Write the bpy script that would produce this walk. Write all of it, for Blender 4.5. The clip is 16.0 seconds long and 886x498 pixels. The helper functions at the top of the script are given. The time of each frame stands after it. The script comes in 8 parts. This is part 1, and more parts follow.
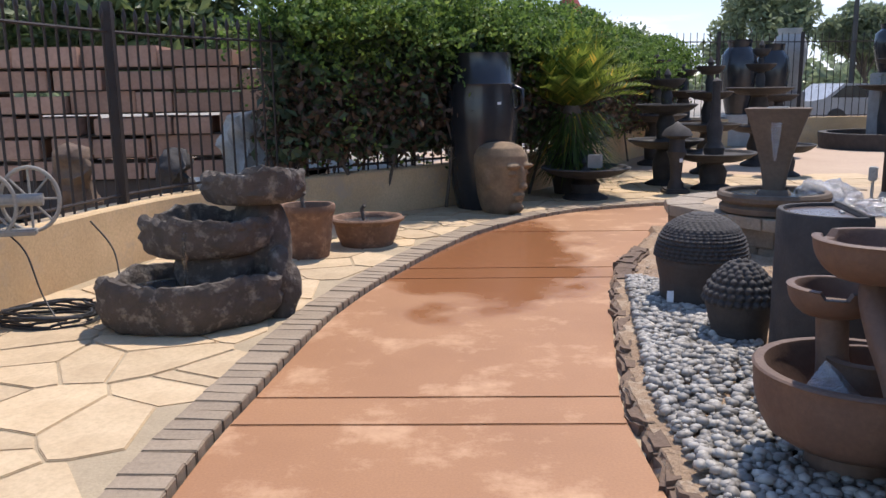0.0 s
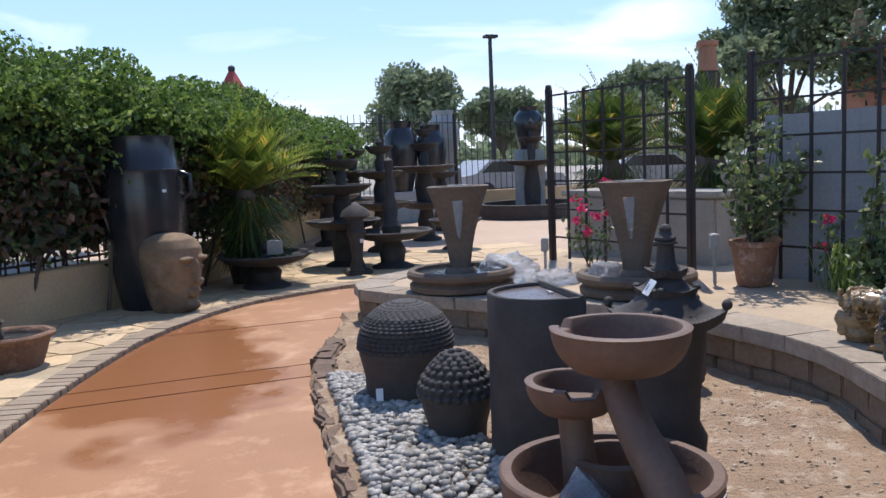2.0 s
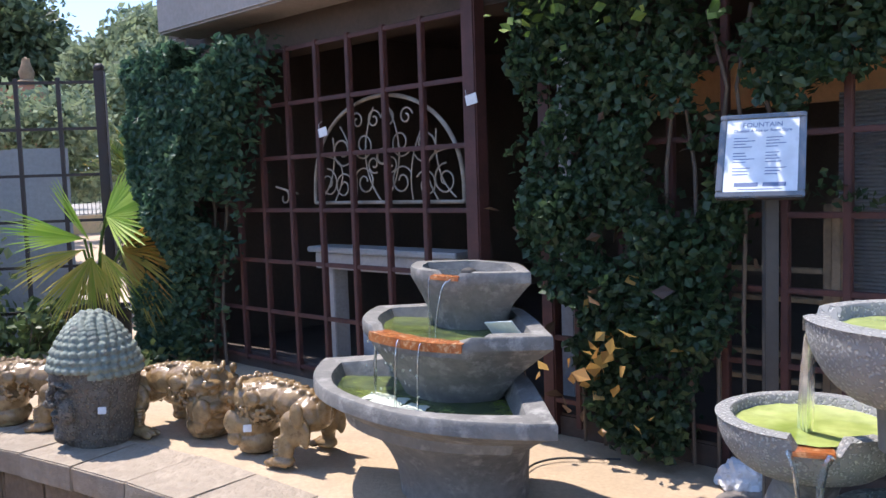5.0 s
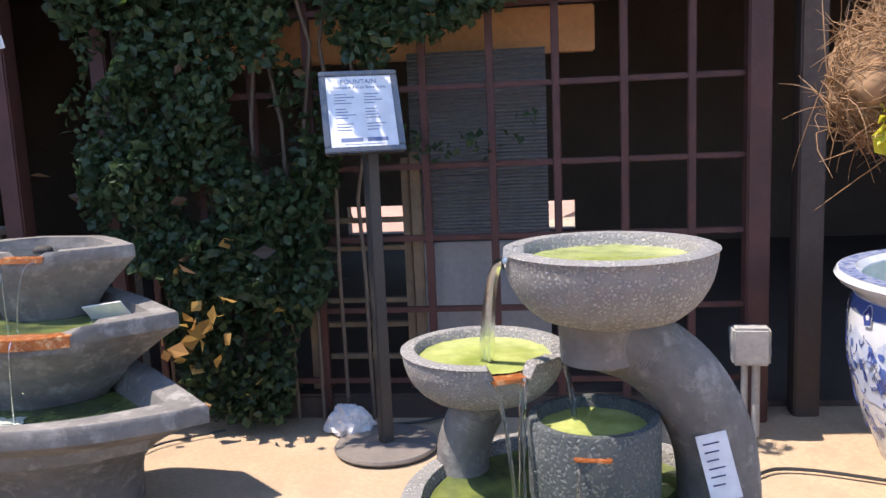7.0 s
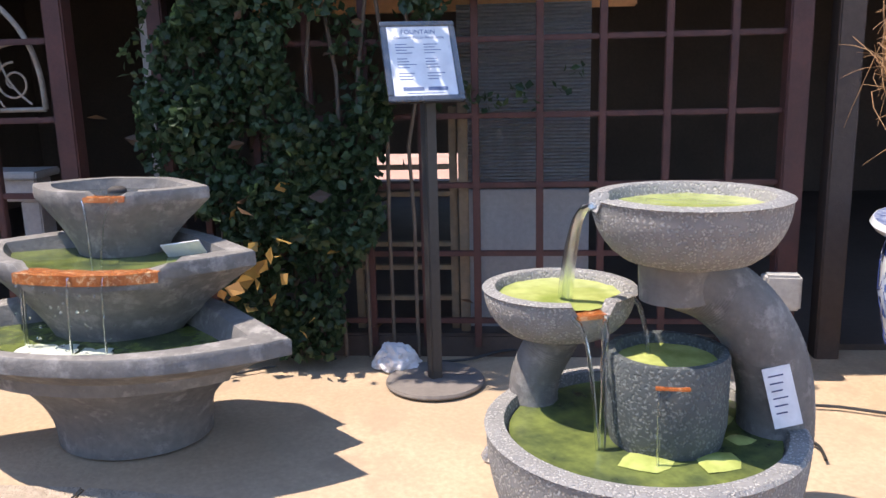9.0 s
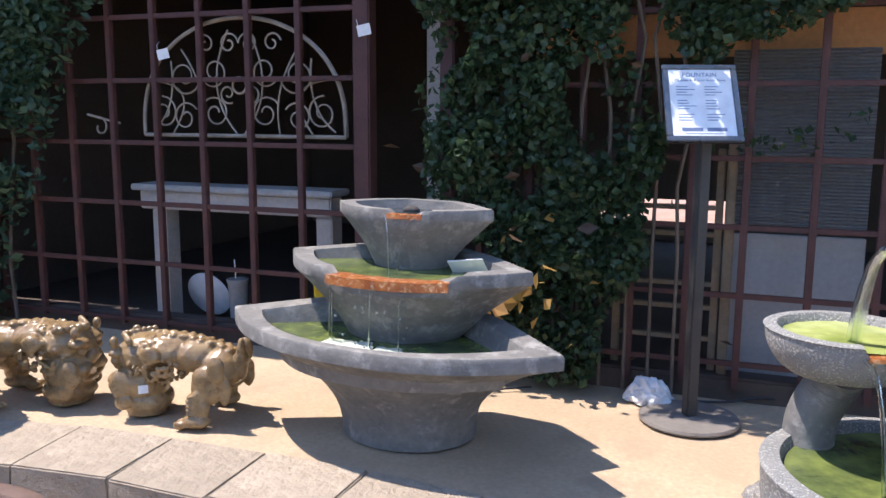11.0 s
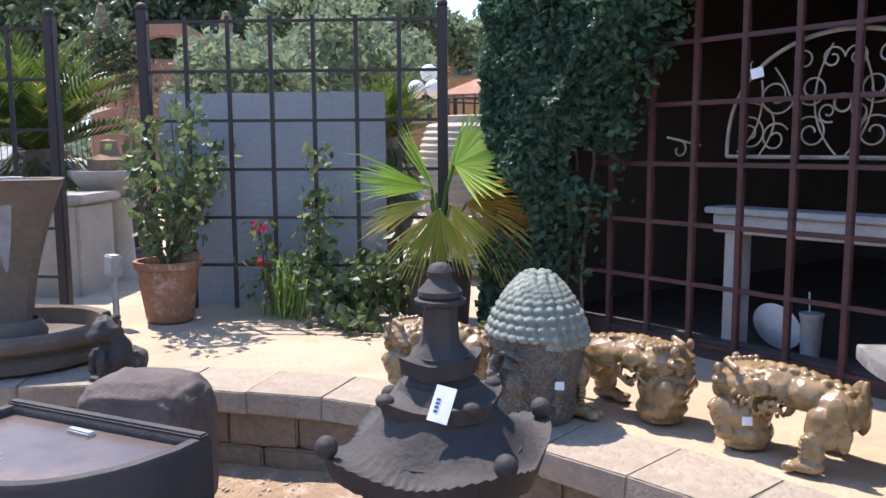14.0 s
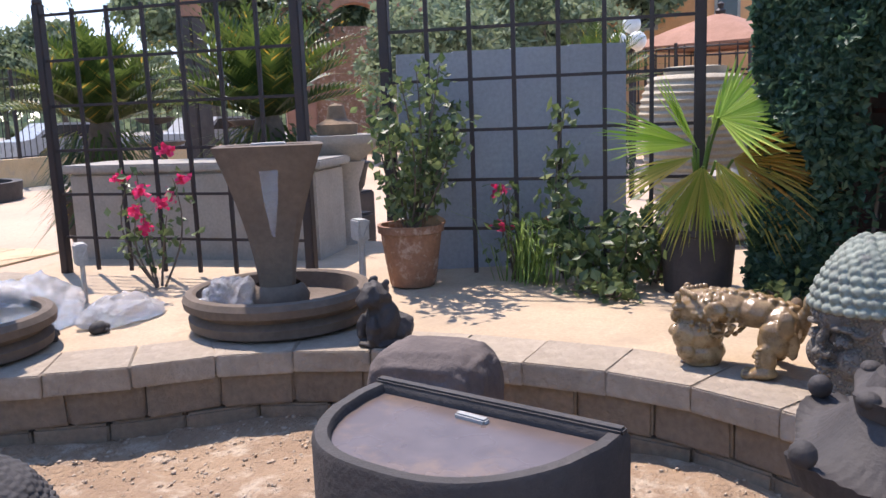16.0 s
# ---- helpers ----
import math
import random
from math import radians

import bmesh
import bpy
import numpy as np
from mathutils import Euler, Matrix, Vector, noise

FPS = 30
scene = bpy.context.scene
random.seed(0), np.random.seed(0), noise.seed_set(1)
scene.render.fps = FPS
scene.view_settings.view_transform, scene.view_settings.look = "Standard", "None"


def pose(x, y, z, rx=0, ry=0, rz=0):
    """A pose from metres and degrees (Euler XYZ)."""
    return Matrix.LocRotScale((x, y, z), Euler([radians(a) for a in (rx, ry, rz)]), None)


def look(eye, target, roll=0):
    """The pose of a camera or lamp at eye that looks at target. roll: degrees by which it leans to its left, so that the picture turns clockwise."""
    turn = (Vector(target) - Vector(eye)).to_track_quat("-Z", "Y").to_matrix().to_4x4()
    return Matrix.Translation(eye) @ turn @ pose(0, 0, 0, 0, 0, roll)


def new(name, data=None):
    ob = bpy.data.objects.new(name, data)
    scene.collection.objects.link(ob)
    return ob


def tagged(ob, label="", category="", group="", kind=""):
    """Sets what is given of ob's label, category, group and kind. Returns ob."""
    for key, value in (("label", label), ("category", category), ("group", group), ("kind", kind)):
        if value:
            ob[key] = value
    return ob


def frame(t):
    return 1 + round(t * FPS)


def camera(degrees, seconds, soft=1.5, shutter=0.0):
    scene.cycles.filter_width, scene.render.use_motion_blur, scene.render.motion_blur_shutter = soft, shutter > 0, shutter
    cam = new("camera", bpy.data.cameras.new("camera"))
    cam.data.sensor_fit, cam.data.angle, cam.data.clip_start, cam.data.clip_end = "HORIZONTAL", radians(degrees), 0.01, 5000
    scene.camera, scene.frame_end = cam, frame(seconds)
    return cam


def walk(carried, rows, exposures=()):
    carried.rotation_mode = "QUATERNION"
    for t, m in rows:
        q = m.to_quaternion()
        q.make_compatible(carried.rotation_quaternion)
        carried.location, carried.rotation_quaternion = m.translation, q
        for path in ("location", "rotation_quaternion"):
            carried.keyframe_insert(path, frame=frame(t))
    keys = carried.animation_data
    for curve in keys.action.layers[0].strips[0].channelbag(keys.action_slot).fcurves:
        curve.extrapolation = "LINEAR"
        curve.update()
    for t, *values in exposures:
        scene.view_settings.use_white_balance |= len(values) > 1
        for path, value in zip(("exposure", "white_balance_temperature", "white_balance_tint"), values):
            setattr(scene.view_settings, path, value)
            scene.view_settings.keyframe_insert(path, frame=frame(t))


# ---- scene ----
cam = camera(56.1, 16.0)
EXPOSURES = [(0.0, 0.83, 6700, 15), (0.5, 1.18, 6700, 14), (1.5, 1.03, 6500, 13), (2.5, 0.65, 6350, 13), (3.5, 0.78, 6400, 15), (4.0, 1.14, 6400, 15), (4.5, 1.34, 6400, 15), (5.2, 1.51, 6450, 16), (7.5, 1.51, 7100, 19), (8.2, 1.51, 7100, 19), (10.5, 1.51, 6700, 16), (12.0, 1.54, 6500, 16), (14.0, 1.59, 6500, 17), (15.0, 1.51, 6550, 18), (16.0, 1.34, 6700, 19)]
PATH = [
    (0, (0.123, -0.005, 1.412), (0.063, 1.958, 1.032), -0.9),
    (0.5, (0.097, 0.098, 1.447), (0.301, 2.054, 1.081), -1.8),
    (1, (0.078, 0.227, 1.432), (0.439, 2.167, 1.101), -2.2),
    (1.5, (0.058, 0.384, 1.434), (0.573, 2.298, 1.161), -2.0),
    (2, (0.114, 0.592, 1.429), (0.818, 2.452, 1.216), -2.4),
    (2.5, (0.161, 0.768, 1.442), (1.188, 2.475, 1.256), -3.7),
    (3, (0.211, 0.903, 1.427), (1.561, 2.365, 1.229), -4.5),
    (3.5, (0.299, 1.035, 1.416), (1.947, 2.147, 1.196), -4.3),
    (4, (0.357, 1.149, 1.388), (2.169, 1.97, 1.181), -3.4),
    (4.5, (0.383, 1.288, 1.4), (2.298, 1.835, 1.214), -1.9),
    (5, (0.398, 1.409, 1.399), (2.369, 1.705, 1.233), -1.9),
    (7.5, (0.607, 1.904, 1.411), (2.281, 0.872, 1.048), -1.9),
    (8, (0.613, 1.966, 1.437), (2.279, 0.936, 1.031), -1.6),
    (10.5, (0.511, 2.264, 1.395), (2.367, 1.611, 1.037), -0.4),
    (11, (0.504, 2.308, 1.398), (2.419, 1.831, 1.079), 0.3),
    (11.5, (0.495, 2.371, 1.39), (2.457, 2.107, 1.106), 1.0),
    (12, (0.484, 2.439, 1.385), (2.464, 2.364, 1.113), 1.4),
    (12.5, (0.483, 2.515, 1.364), (2.461, 2.645, 1.102), 1.7),
    (13, (0.506, 2.583, 1.357), (2.466, 2.881, 1.094), 1.3),
    (13.5, (0.554, 2.676, 1.353), (2.482, 3.143, 1.096), 0.5),
    (14, (0.616, 2.775, 1.362), (2.505, 3.383, 1.112), -0.3),
    (14.5, (0.659, 2.898, 1.359), (2.496, 3.65, 1.107), -0.7),
    (15, (0.673, 3.018, 1.346), (2.466, 3.862, 1.076), -1.2),
    (15.5, (0.675, 3.159, 1.342), (2.424, 4.078, 1.034), -1.6),
    (16, (0.654, 3.274, 1.348), (2.37, 4.245, 1.015), -2.2),
]
walk(cam, [(t, look(eye, target, roll)) for t, eye, target, roll in PATH], EXPOSURES)

# ---- world and sun ----
SUN = Vector((0.236, 0.42, 1.0)).normalized()
world = bpy.data.worlds.new("sky")
scene.world = world
world.use_nodes = True
wt = world.node_tree
sky = wt.nodes.new("ShaderNodeTexSky")
sky.sky_type, sky.sun_disc = "NISHITA", False
sky.sun_elevation = radians(64.3)
sky.sun_rotation = math.atan2(SUN.x, SUN.y)
sky.air_density, sky.dust_density, sky.ozone_density = 0.9, 0.1, 4.0
wt.nodes["Background"].inputs["Strength"].default_value = 0.15
wt.links.new(sky.outputs[0], wt.nodes["Background"].inputs["Color"])
sun = new("sun", bpy.data.lights.new("sun", "SUN"))
sun.data.energy, sun.data.angle, sun.data.color = 2.8, radians(0.55), (1.0, 0.95, 0.87)
sun.matrix_world = look((6, 6, 14), Vector((6, 6, 14)) - SUN)


# ---- materials ----
def mat(name, c1, c2=None, rough=0.8, metal=0.0, grain=60.0, big=2.0, bump=0.25, spots=None, depth=0.01, vary=0.0, spec=0.5, pits=0.0):
    """Two colours mixed by noise at two scales, with fine relief and, where given, stains of a third colour."""
    m = bpy.data.materials.new(name)
    m.use_nodes = True
    t = m.node_tree
    N, L = t.nodes, t.links
    b = N["Principled BSDF"]
    b.inputs["Roughness"].default_value, b.inputs["Metallic"].default_value = rough, metal
    b.inputs["Specular IOR Level"].default_value = spec
    tc = N.new("ShaderNodeTexCoord")
    c2 = c2 or tuple(v * 0.75 for v in c1)

    def tex(scale, detail=5.0, rough_=0.6):
        n = N.new("ShaderNodeTexNoise")
        n.inputs["Scale"].default_value, n.inputs["Detail"].default_value, n.inputs["Roughness"].default_value = scale, detail, rough_
        L.new(tc.outputs["Object"], n.inputs["Vector"])
        return n

    def mix(fac, a, bb):
        x = N.new("ShaderNodeMix")
        x.data_type = "RGBA"
        for sock, v in ((x.inputs[0], fac), (x.inputs[6], a), (x.inputs[7], bb)):
            if isinstance(v, tuple):
                sock.default_value = (*v, 1)
            elif isinstance(v, float):
                sock.default_value = v
            else:
                L.new(v, sock)
        return x.outputs[2]

    def ramp(src, lo, hi):
        r = N.new("ShaderNodeMapRange")
        r.inputs[1].default_value, r.inputs[2].default_value = lo, hi
        L.new(src, r.inputs[0])
        return r.outputs[0]

    g, w = tex(grain, 6.0), tex(big, 4.0)
    col = mix(ramp(w.outputs[0], 0.35, 0.65), c1, c2)
    col = mix(ramp(g.outputs[0], 0.3, 0.75), col, mix(0.45, col, tuple(v * 0.55 for v in c2)))
    if spots:
        s = tex(big * 2.3, 6.0, 0.7)
        col = mix(ramp(s.outputs[0], 0.52, 0.66), col, spots)
    relief = g.outputs[0]
    if pits:
        vo = N.new("ShaderNodeTexVoronoi")
        vo.inputs["Scale"].default_value = pits
        wp = N.new("ShaderNodeVectorMath")
        wp.operation = "MULTIPLY_ADD"
        wp.inputs[1].default_value = (0.02, 0.02, 0.02)
        L.new(g.outputs["Color"], wp.inputs[0])
        L.new(tc.outputs["Object"], wp.inputs[2])
        L.new(wp.outputs[0], vo.inputs["Vector"])
        relief = ramp(vo.outputs["Distance"], 0.15, 0.5)
        col = mix(relief, tuple(min(1.0, v * 1.35) for v in c1), mix(0.55, col, tuple(v * 0.6 for v in c2)))
    if vary:
        oi = N.new("ShaderNodeObjectInfo")
        hsv = N.new("ShaderNodeHueSaturation")
        v = N.new("ShaderNodeMapRange")
        v.inputs[3].default_value, v.inputs[4].default_value = 1 - vary, 1 + vary
        L.new(oi.outputs["Random"], v.inputs[0])
        L.new(v.outputs[0], hsv.inputs["Value"])
        L.new(col, hsv.inputs["Color"])
        col = hsv.outputs[0]
    L.new(col, b.inputs["Base Color"])
    rr = N.new("ShaderNodeMapRange")
    rr.inputs[3].default_value, rr.inputs[4].default_value = max(0.03, rough - 0.12), min(1, rough + 0.12)
    L.new(w.outputs[0], rr.inputs[0])
    L.new(rr.outputs[0], b.inputs["Roughness"])
    if bump:
        bp = N.new("ShaderNodeBump")
        bp.inputs["Strength"].default_value, bp.inputs["Distance"].default_value = bump, depth
        L.new(relief, bp.inputs["Height"])
        L.new(bp.outputs[0], b.inputs["Normal"])
    return m


def leaf_mat(name, c1, c2, c3=None, rough=0.45, passing=0.45):
    """Leaves: each one its own shade, a little light passing through."""
    m = bpy.data.materials.new(name)
    m.use_nodes = True
    t = m.node_tree
    N, L = t.nodes, t.links
    b = N["Principled BSDF"]
    geo = N.new("ShaderNodeNewGeometry")
    cr = N.new("ShaderNodeValToRGB")
    e = cr.color_ramp.elements
    e[0].color, e[1].color = (*c1, 1), (*c2, 1)
    if c3:
        x = e.new(0.93)
        x.color = (*c2, 1)
        e[-1].color = (*c3, 1)
    L.new(geo.outputs["Random Per Island"], cr.inputs[0])
    L.new(cr.outputs[0], b.inputs["Base Color"])
    b.inputs["Roughness"].default_value = rough
    tr = N.new("ShaderNodeBsdfTranslucent")
    L.new(cr.outputs[0], tr.inputs["Color"])
    ms = N.new("ShaderNodeMixShader")
    ms.inputs[0].default_value = passing
    L.new(b.outputs[0], ms.inputs[1])
    L.new(tr.outputs[0], ms.inputs[2])
    L.new(ms.outputs[0], N["Material Output"].inputs["Surface"])
    return m


def clear(name, colour, rough=0.05, ior=1.33, trans=1.0, bump=0.0, scale=12.0):
    m = bpy.data.materials.new(name)
    m.use_nodes = True
    N, L = m.node_tree.nodes, m.node_tree.links
    b = N["Principled BSDF"]
    b.inputs["Base Color"].default_value = (*colour, 1)
    b.inputs["Roughness"].default_value, b.inputs["IOR"].default_value = rough, ior
    b.inputs["Transmission Weight"].default_value = trans
    if bump:
        n = N.new("ShaderNodeTexNoise")
        n.inputs["Scale"].default_value, n.inputs["Detail"].default_value = scale, 3
        bp = N.new("ShaderNodeBump")
        bp.inputs["Strength"].default_value, bp.inputs["Distance"].default_value = bump, 0.02
        L.new(n.outputs[0], bp.inputs["Height"])
        L.new(bp.outputs[0], b.inputs["Normal"])
    return m


def algae_mat(name, c1, c2, scale=6.0):
    m = mat(name, c1, c2, rough=0.12, grain=22, big=scale, bump=0.12, depth=0.01)
    return m


def path_mat():
    """Terracotta-stained concrete with pale worn patches and a wet stretch beside the kerb."""
    m = mat("terracotta concrete", (0.41, 0.197, 0.084), (0.34, 0.155, 0.063), rough=0.58, grain=90, big=0.9, bump=0.12, spots=(0.50, 0.285, 0.15), depth=0.004)
    N, L = m.node_tree.nodes, m.node_tree.links
    b = N["Principled BSDF"]
    old = b.inputs["Base Color"].links[0].from_socket
    tc = N.new("ShaderNodeTexCoord")
    # distance from the middle of the wet stretch, broken up by noise
    sub = N.new("ShaderNodeVectorMath")
    sub.operation = "SUBTRACT"
    sub.inputs[1].default_value = (0.25, 7.1, 0.0)
    L.new(tc.outputs["Object"], sub.inputs[0])
    scl = N.new("ShaderNodeVectorMath")
    scl.operation = "MULTIPLY"
    scl.inputs[1].default_value = (1.25, 0.55, 0.0)
    L.new(sub.outputs[0], scl.inputs[0])
    ln = N.new("ShaderNodeVectorMath")
    ln.operation = "LENGTH"
    L.new(scl.outputs[0], ln.inputs[0])
    nz = N.new("ShaderNodeTexNoise")
    nz.inputs["Scale"].default_value, nz.inputs["Detail"].default_value = 1.7, 4
    L.new(tc.outputs["Object"], nz.inputs["Vector"])
    add = N.new("ShaderNodeMath")
    add.operation = "MULTIPLY_ADD"
    add.inputs[1].default_value, add.inputs[2].default_value = 1.5, -0.75
    L.new(nz.outputs[0], add.inputs[0])
    tot = N.new("ShaderNodeMath")
    L.new(ln.outputs["Value"], tot.inputs[0])
    L.new(add.outputs[0], tot.inputs[1])
    wet = N.new("ShaderNodeMapRange")
    wet.inputs[1].default_value, wet.inputs[2].default_value = 1.15, 0.85
    L.new(tot.outputs[0], wet.inputs[0])
    mx = N.new("ShaderNodeMix")
    mx.data_type = "RGBA"
    L.new(wet.outputs[0], mx.inputs[0])
    L.new(old, mx.inputs[6])
    mx.inputs[7].default_value = (0.30, 0.125, 0.055, 1)
    L.new(mx.outputs[2], b.inputs["Base Color"])
    rr = N.new("ShaderNodeMapRange")
    rr.inputs[3].default_value, rr.inputs[4].default_value = 0.6, 0.16
    L.new(wet.outputs[0], rr.inputs[0])
    L.new(rr.outputs[0], b.inputs["Roughness"])
    return m


M = dict(
    path=path_mat(),
    flag=mat("sandy flagstone", (0.62, 0.465, 0.285), (0.53, 0.385, 0.23), rough=0.85, grain=40, big=3, bump=0.3, vary=0.14),
    mortar=mat("sandy mortar", (0.50, 0.39, 0.25), rough=0.95, grain=70, bump=0.5),
    brick=mat("grey kerb brick", (0.36, 0.275, 0.19), (0.29, 0.22, 0.15), rough=0.9, grain=70, big=8, bump=0.4, vary=0.10),
    rock=mat("brown edging rock", (0.20, 0.13, 0.085), (0.13, 0.085, 0.06), rough=0.95, grain=30, big=6, bump=0.7, depth=0.02),
    dirt=mat("dry gravelly soil", (0.42, 0.285, 0.175), (0.34, 0.225, 0.14), rough=0.95, grain=38, big=3, bump=1.0, depth=0.03, spots=(0.50, 0.39, 0.28)),
    pebble=leaf_mat("river pebble", (0.16, 0.147, 0.128), (0.42, 0.385, 0.335), rough=0.55, passing=0.0),
    terrace=mat("pale concrete terrace", (0.52, 0.39, 0.26), (0.43, 0.32, 0.21), rough=0.85, grain=60, big=2.2, bump=0.3, depth=0.006, spots=(0.37, 0.275, 0.185)),
    cap=mat("buff cap stone", (0.42, 0.34, 0.255), (0.34, 0.275, 0.205), rough=0.95, grain=32, big=5, bump=0.9, depth=0.02, vary=0.1, spots=(0.30, 0.24, 0.18)),
    block=mat("tan retaining block", (0.25, 0.185, 0.125), (0.18, 0.135, 0.092), rough=0.95, grain=40, big=5, bump=0.7, depth=0.015, vary=0.12),
    plaza=mat("tan plaza concrete", (0.55, 0.40, 0.28), (0.49, 0.35, 0.245), rough=0.85, grain=30, big=0.4, bump=0.1),
    ochre=mat("ochre stucco", (0.70, 0.50, 0.28), (0.60, 0.41, 0.22), rough=0.9, grain=45, big=1.5, bump=0.3, spots=(0.50, 0.37, 0.24)),
    iron=mat("black wrought iron", (0.035, 0.03, 0.03), (0.05, 0.035, 0.03), rough=0.6, metal=0.3, grain=80, big=10, bump=0.15),
    rediron=mat("rust red trellis steel", (0.095, 0.032, 0.027), (0.065, 0.026, 0.023), rough=0.65, grain=80, big=8, bump=0.15),
    dark=mat("black cast stone", (0.058, 0.047, 0.041), (0.038, 0.032, 0.029), rough=0.75, grain=60, big=6, bump=0.4),
    basalt=mat("dark basalt", (0.06, 0.052, 0.048), (0.04, 0.036, 0.034), rough=0.8, grain=50, big=7, bump=0.5),
    glaze=mat("glossy black glaze", (0.018, 0.020, 0.024), (0.03, 0.03, 0.032), rough=0.22, grain=10, big=3, bump=0.05),
    terra=mat("brown cast stone", (0.165, 0.095, 0.062), (0.12, 0.07, 0.048), rough=0.65, grain=50, big=5, bump=0.25),
    slate=mat("charcoal cast stone", (0.225, 0.21, 0.19), (0.135, 0.128, 0.12), rough=0.75, grain=40, big=6, bump=0.4, spots=(0.29, 0.275, 0.25)),
    pitted=mat("pitted grey stone", (0.40, 0.385, 0.355), (0.27, 0.265, 0.255), rough=0.75, grain=60, big=14, bump=0.8, depth=0.005, pits=125.0),
    tealstone=mat("pitted dark teal stone", (0.14, 0.155, 0.15), (0.075, 0.09, 0.09), rough=0.7, grain=60, big=14, bump=0.8, depth=0.005, pits=110.0),
    brownstone=mat("weathered brown stone", (0.175, 0.125, 0.087), (0.12, 0.088, 0.064), rough=0.85, grain=35, big=4, bump=0.35),
    verdigris=mat("green curled stone", (0.30, 0.325, 0.26), (0.215, 0.235, 0.19), rough=0.92, grain=60, big=9, bump=0.5, spots=(0.15, 0.15, 0.13)),
    lichen=mat("lichen grey stone", (0.24, 0.205, 0.165), (0.13, 0.11, 0.09), rough=0.95, grain=45, big=12, bump=1.0, depth=0.012, spots=(0.30, 0.275, 0.23), pits=70.0),
    lion=mat("honey glazed ceramic", (0.36, 0.245, 0.125), (0.225, 0.14, 0.065), rough=0.25, grain=34, big=16, bump=0.35, depth=0.006, spots=(0.16, 0.095, 0.045)),
    clay=mat("terracotta clay", (0.34, 0.17, 0.095), (0.24, 0.12, 0.07), rough=0.85, grain=40, big=5, bump=0.25, spots=(0.46, 0.33, 0.25)),
    clayrock=mat("rough brown clay", (0.25, 0.135, 0.08), (0.17, 0.095, 0.06), rough=0.9, grain=30, big=5, bump=0.6, depth=0.015, spots=(0.32, 0.19, 0.12)),
    facepot=mat("tan carved stone", (0.30, 0.20, 0.115), (0.19, 0.125, 0.075), rough=0.9, grain=30, big=5, bump=0.5),
    rockf=mat("dark tufa rock", (0.12, 0.092, 0.072), (0.08, 0.064, 0.052), rough=0.95, grain=18, big=5, bump=0.9, depth=0.03, spots=(0.24, 0.20, 0.16)),
    # the pale spots paint highlights onto the copper
    copper=mat("weathered copper lip, painted glints", (0.66, 0.23, 0.07), (0.45, 0.13, 0.04), rough=0.22, metal=0.35, grain=70, big=22, bump=0.5, depth=0.006, spots=(0.85, 0.52, 0.28)),
    white=mat("white painted wood", (0.42, 0.40, 0.38), (0.36, 0.345, 0.33), rough=0.6, grain=60, big=5, bump=0.1),
    paper=mat("white paper", (0.80, 0.80, 0.80), (0.74, 0.75, 0.76), rough=0.7, grain=30, bump=0.0),
    ink=mat("dark print", (0.05, 0.07, 0.16), rough=0.6, bump=0.0),
    chrome=mat("silver frame", (0.30, 0.29, 0.28), (0.22, 0.21, 0.20), rough=0.25, metal=0.9, bump=0.05),
    stand=mat("dark grey painted steel", (0.05, 0.048, 0.046), rough=0.6, bump=0.1),
    cord=mat("black cable", (0.03, 0.03, 0.03), rough=0.5, bump=0.0),
    brass=mat("aged white ironwork", (0.40, 0.35, 0.29), (0.28, 0.22, 0.17), rough=0.6, metal=0.2, grain=60, big=14, bump=0.2),
    panel=mat("dark grey slab", (0.35, 0.365, 0.38), (0.30, 0.315, 0.33), rough=0.8, grain=40, big=2, bump=0.2),
    cream=mat("cream stone", (0.38, 0.345, 0.295), (0.31, 0.28, 0.24), rough=0.85, grain=50, big=4, bump=0.2),
    urnclay=mat("cream ribbed clay", (0.47, 0.40, 0.29), (0.39, 0.33, 0.24), rough=0.85, grain=50, big=4, bump=0.3),
    grey=mat("grey cast stone", (0.42, 0.41, 0.38), (0.34, 0.33, 0.31), rough=0.85, grain=50, big=4, bump=0.25),
    pink=mat("pinkish cut block", (0.46, 0.27, 0.19), (0.37, 0.21, 0.145), rough=0.9, grain=30, big=3, bump=0.4, vary=0.15),
    house=mat("brown house wall", (0.10, 0.07, 0.055), (0.075, 0.055, 0.045), rough=0.9, grain=40, big=2, bump=0.2),
    fascia=mat("grey painted fascia", (0.33, 0.29, 0.27), (0.28, 0.25, 0.23), rough=0.75, grain=40, big=3, bump=0.1),
    roofing=mat("clay roof tile", (0.40, 0.20, 0.13), (0.32, 0.16, 0.10), rough=0.9, grain=30, big=3, bump=0.4),
    orange=mat("orange stucco", (0.72, 0.36, 0.16), (0.62, 0.30, 0.13), rough=0.9, grain=40, big=2, bump=0.2),
    sheet=mat("grey corrugated sheet", (0.29, 0.295, 0.30), (0.245, 0.25, 0.255), rough=0.6, grain=50, big=2, bump=0.1),
    timber=mat("weathered timber", (0.30, 0.22, 0.14), (0.20, 0.15, 0.10), rough=0.9, grain=40, big=8, bump=0.4),
    bark=mat("bark", (0.16, 0.12, 0.09), (0.11, 0.085, 0.065), rough=0.95, grain=25, big=8, bump=0.8),
    porcelain=mat("white porcelain", (0.72, 0.74, 0.76), (0.66, 0.69, 0.73), rough=0.12, grain=20, big=6, bump=0.02),
    paleblue=mat("washed blue glaze", (0.30, 0.38, 0.58), (0.40, 0.48, 0.66), rough=0.15, grain=40, big=20, bump=0.02),
    blueglaze=mat("cobalt blue glaze", (0.06, 0.11, 0.34), (0.10, 0.17, 0.44), rough=0.15, grain=40, big=20, bump=0.02),
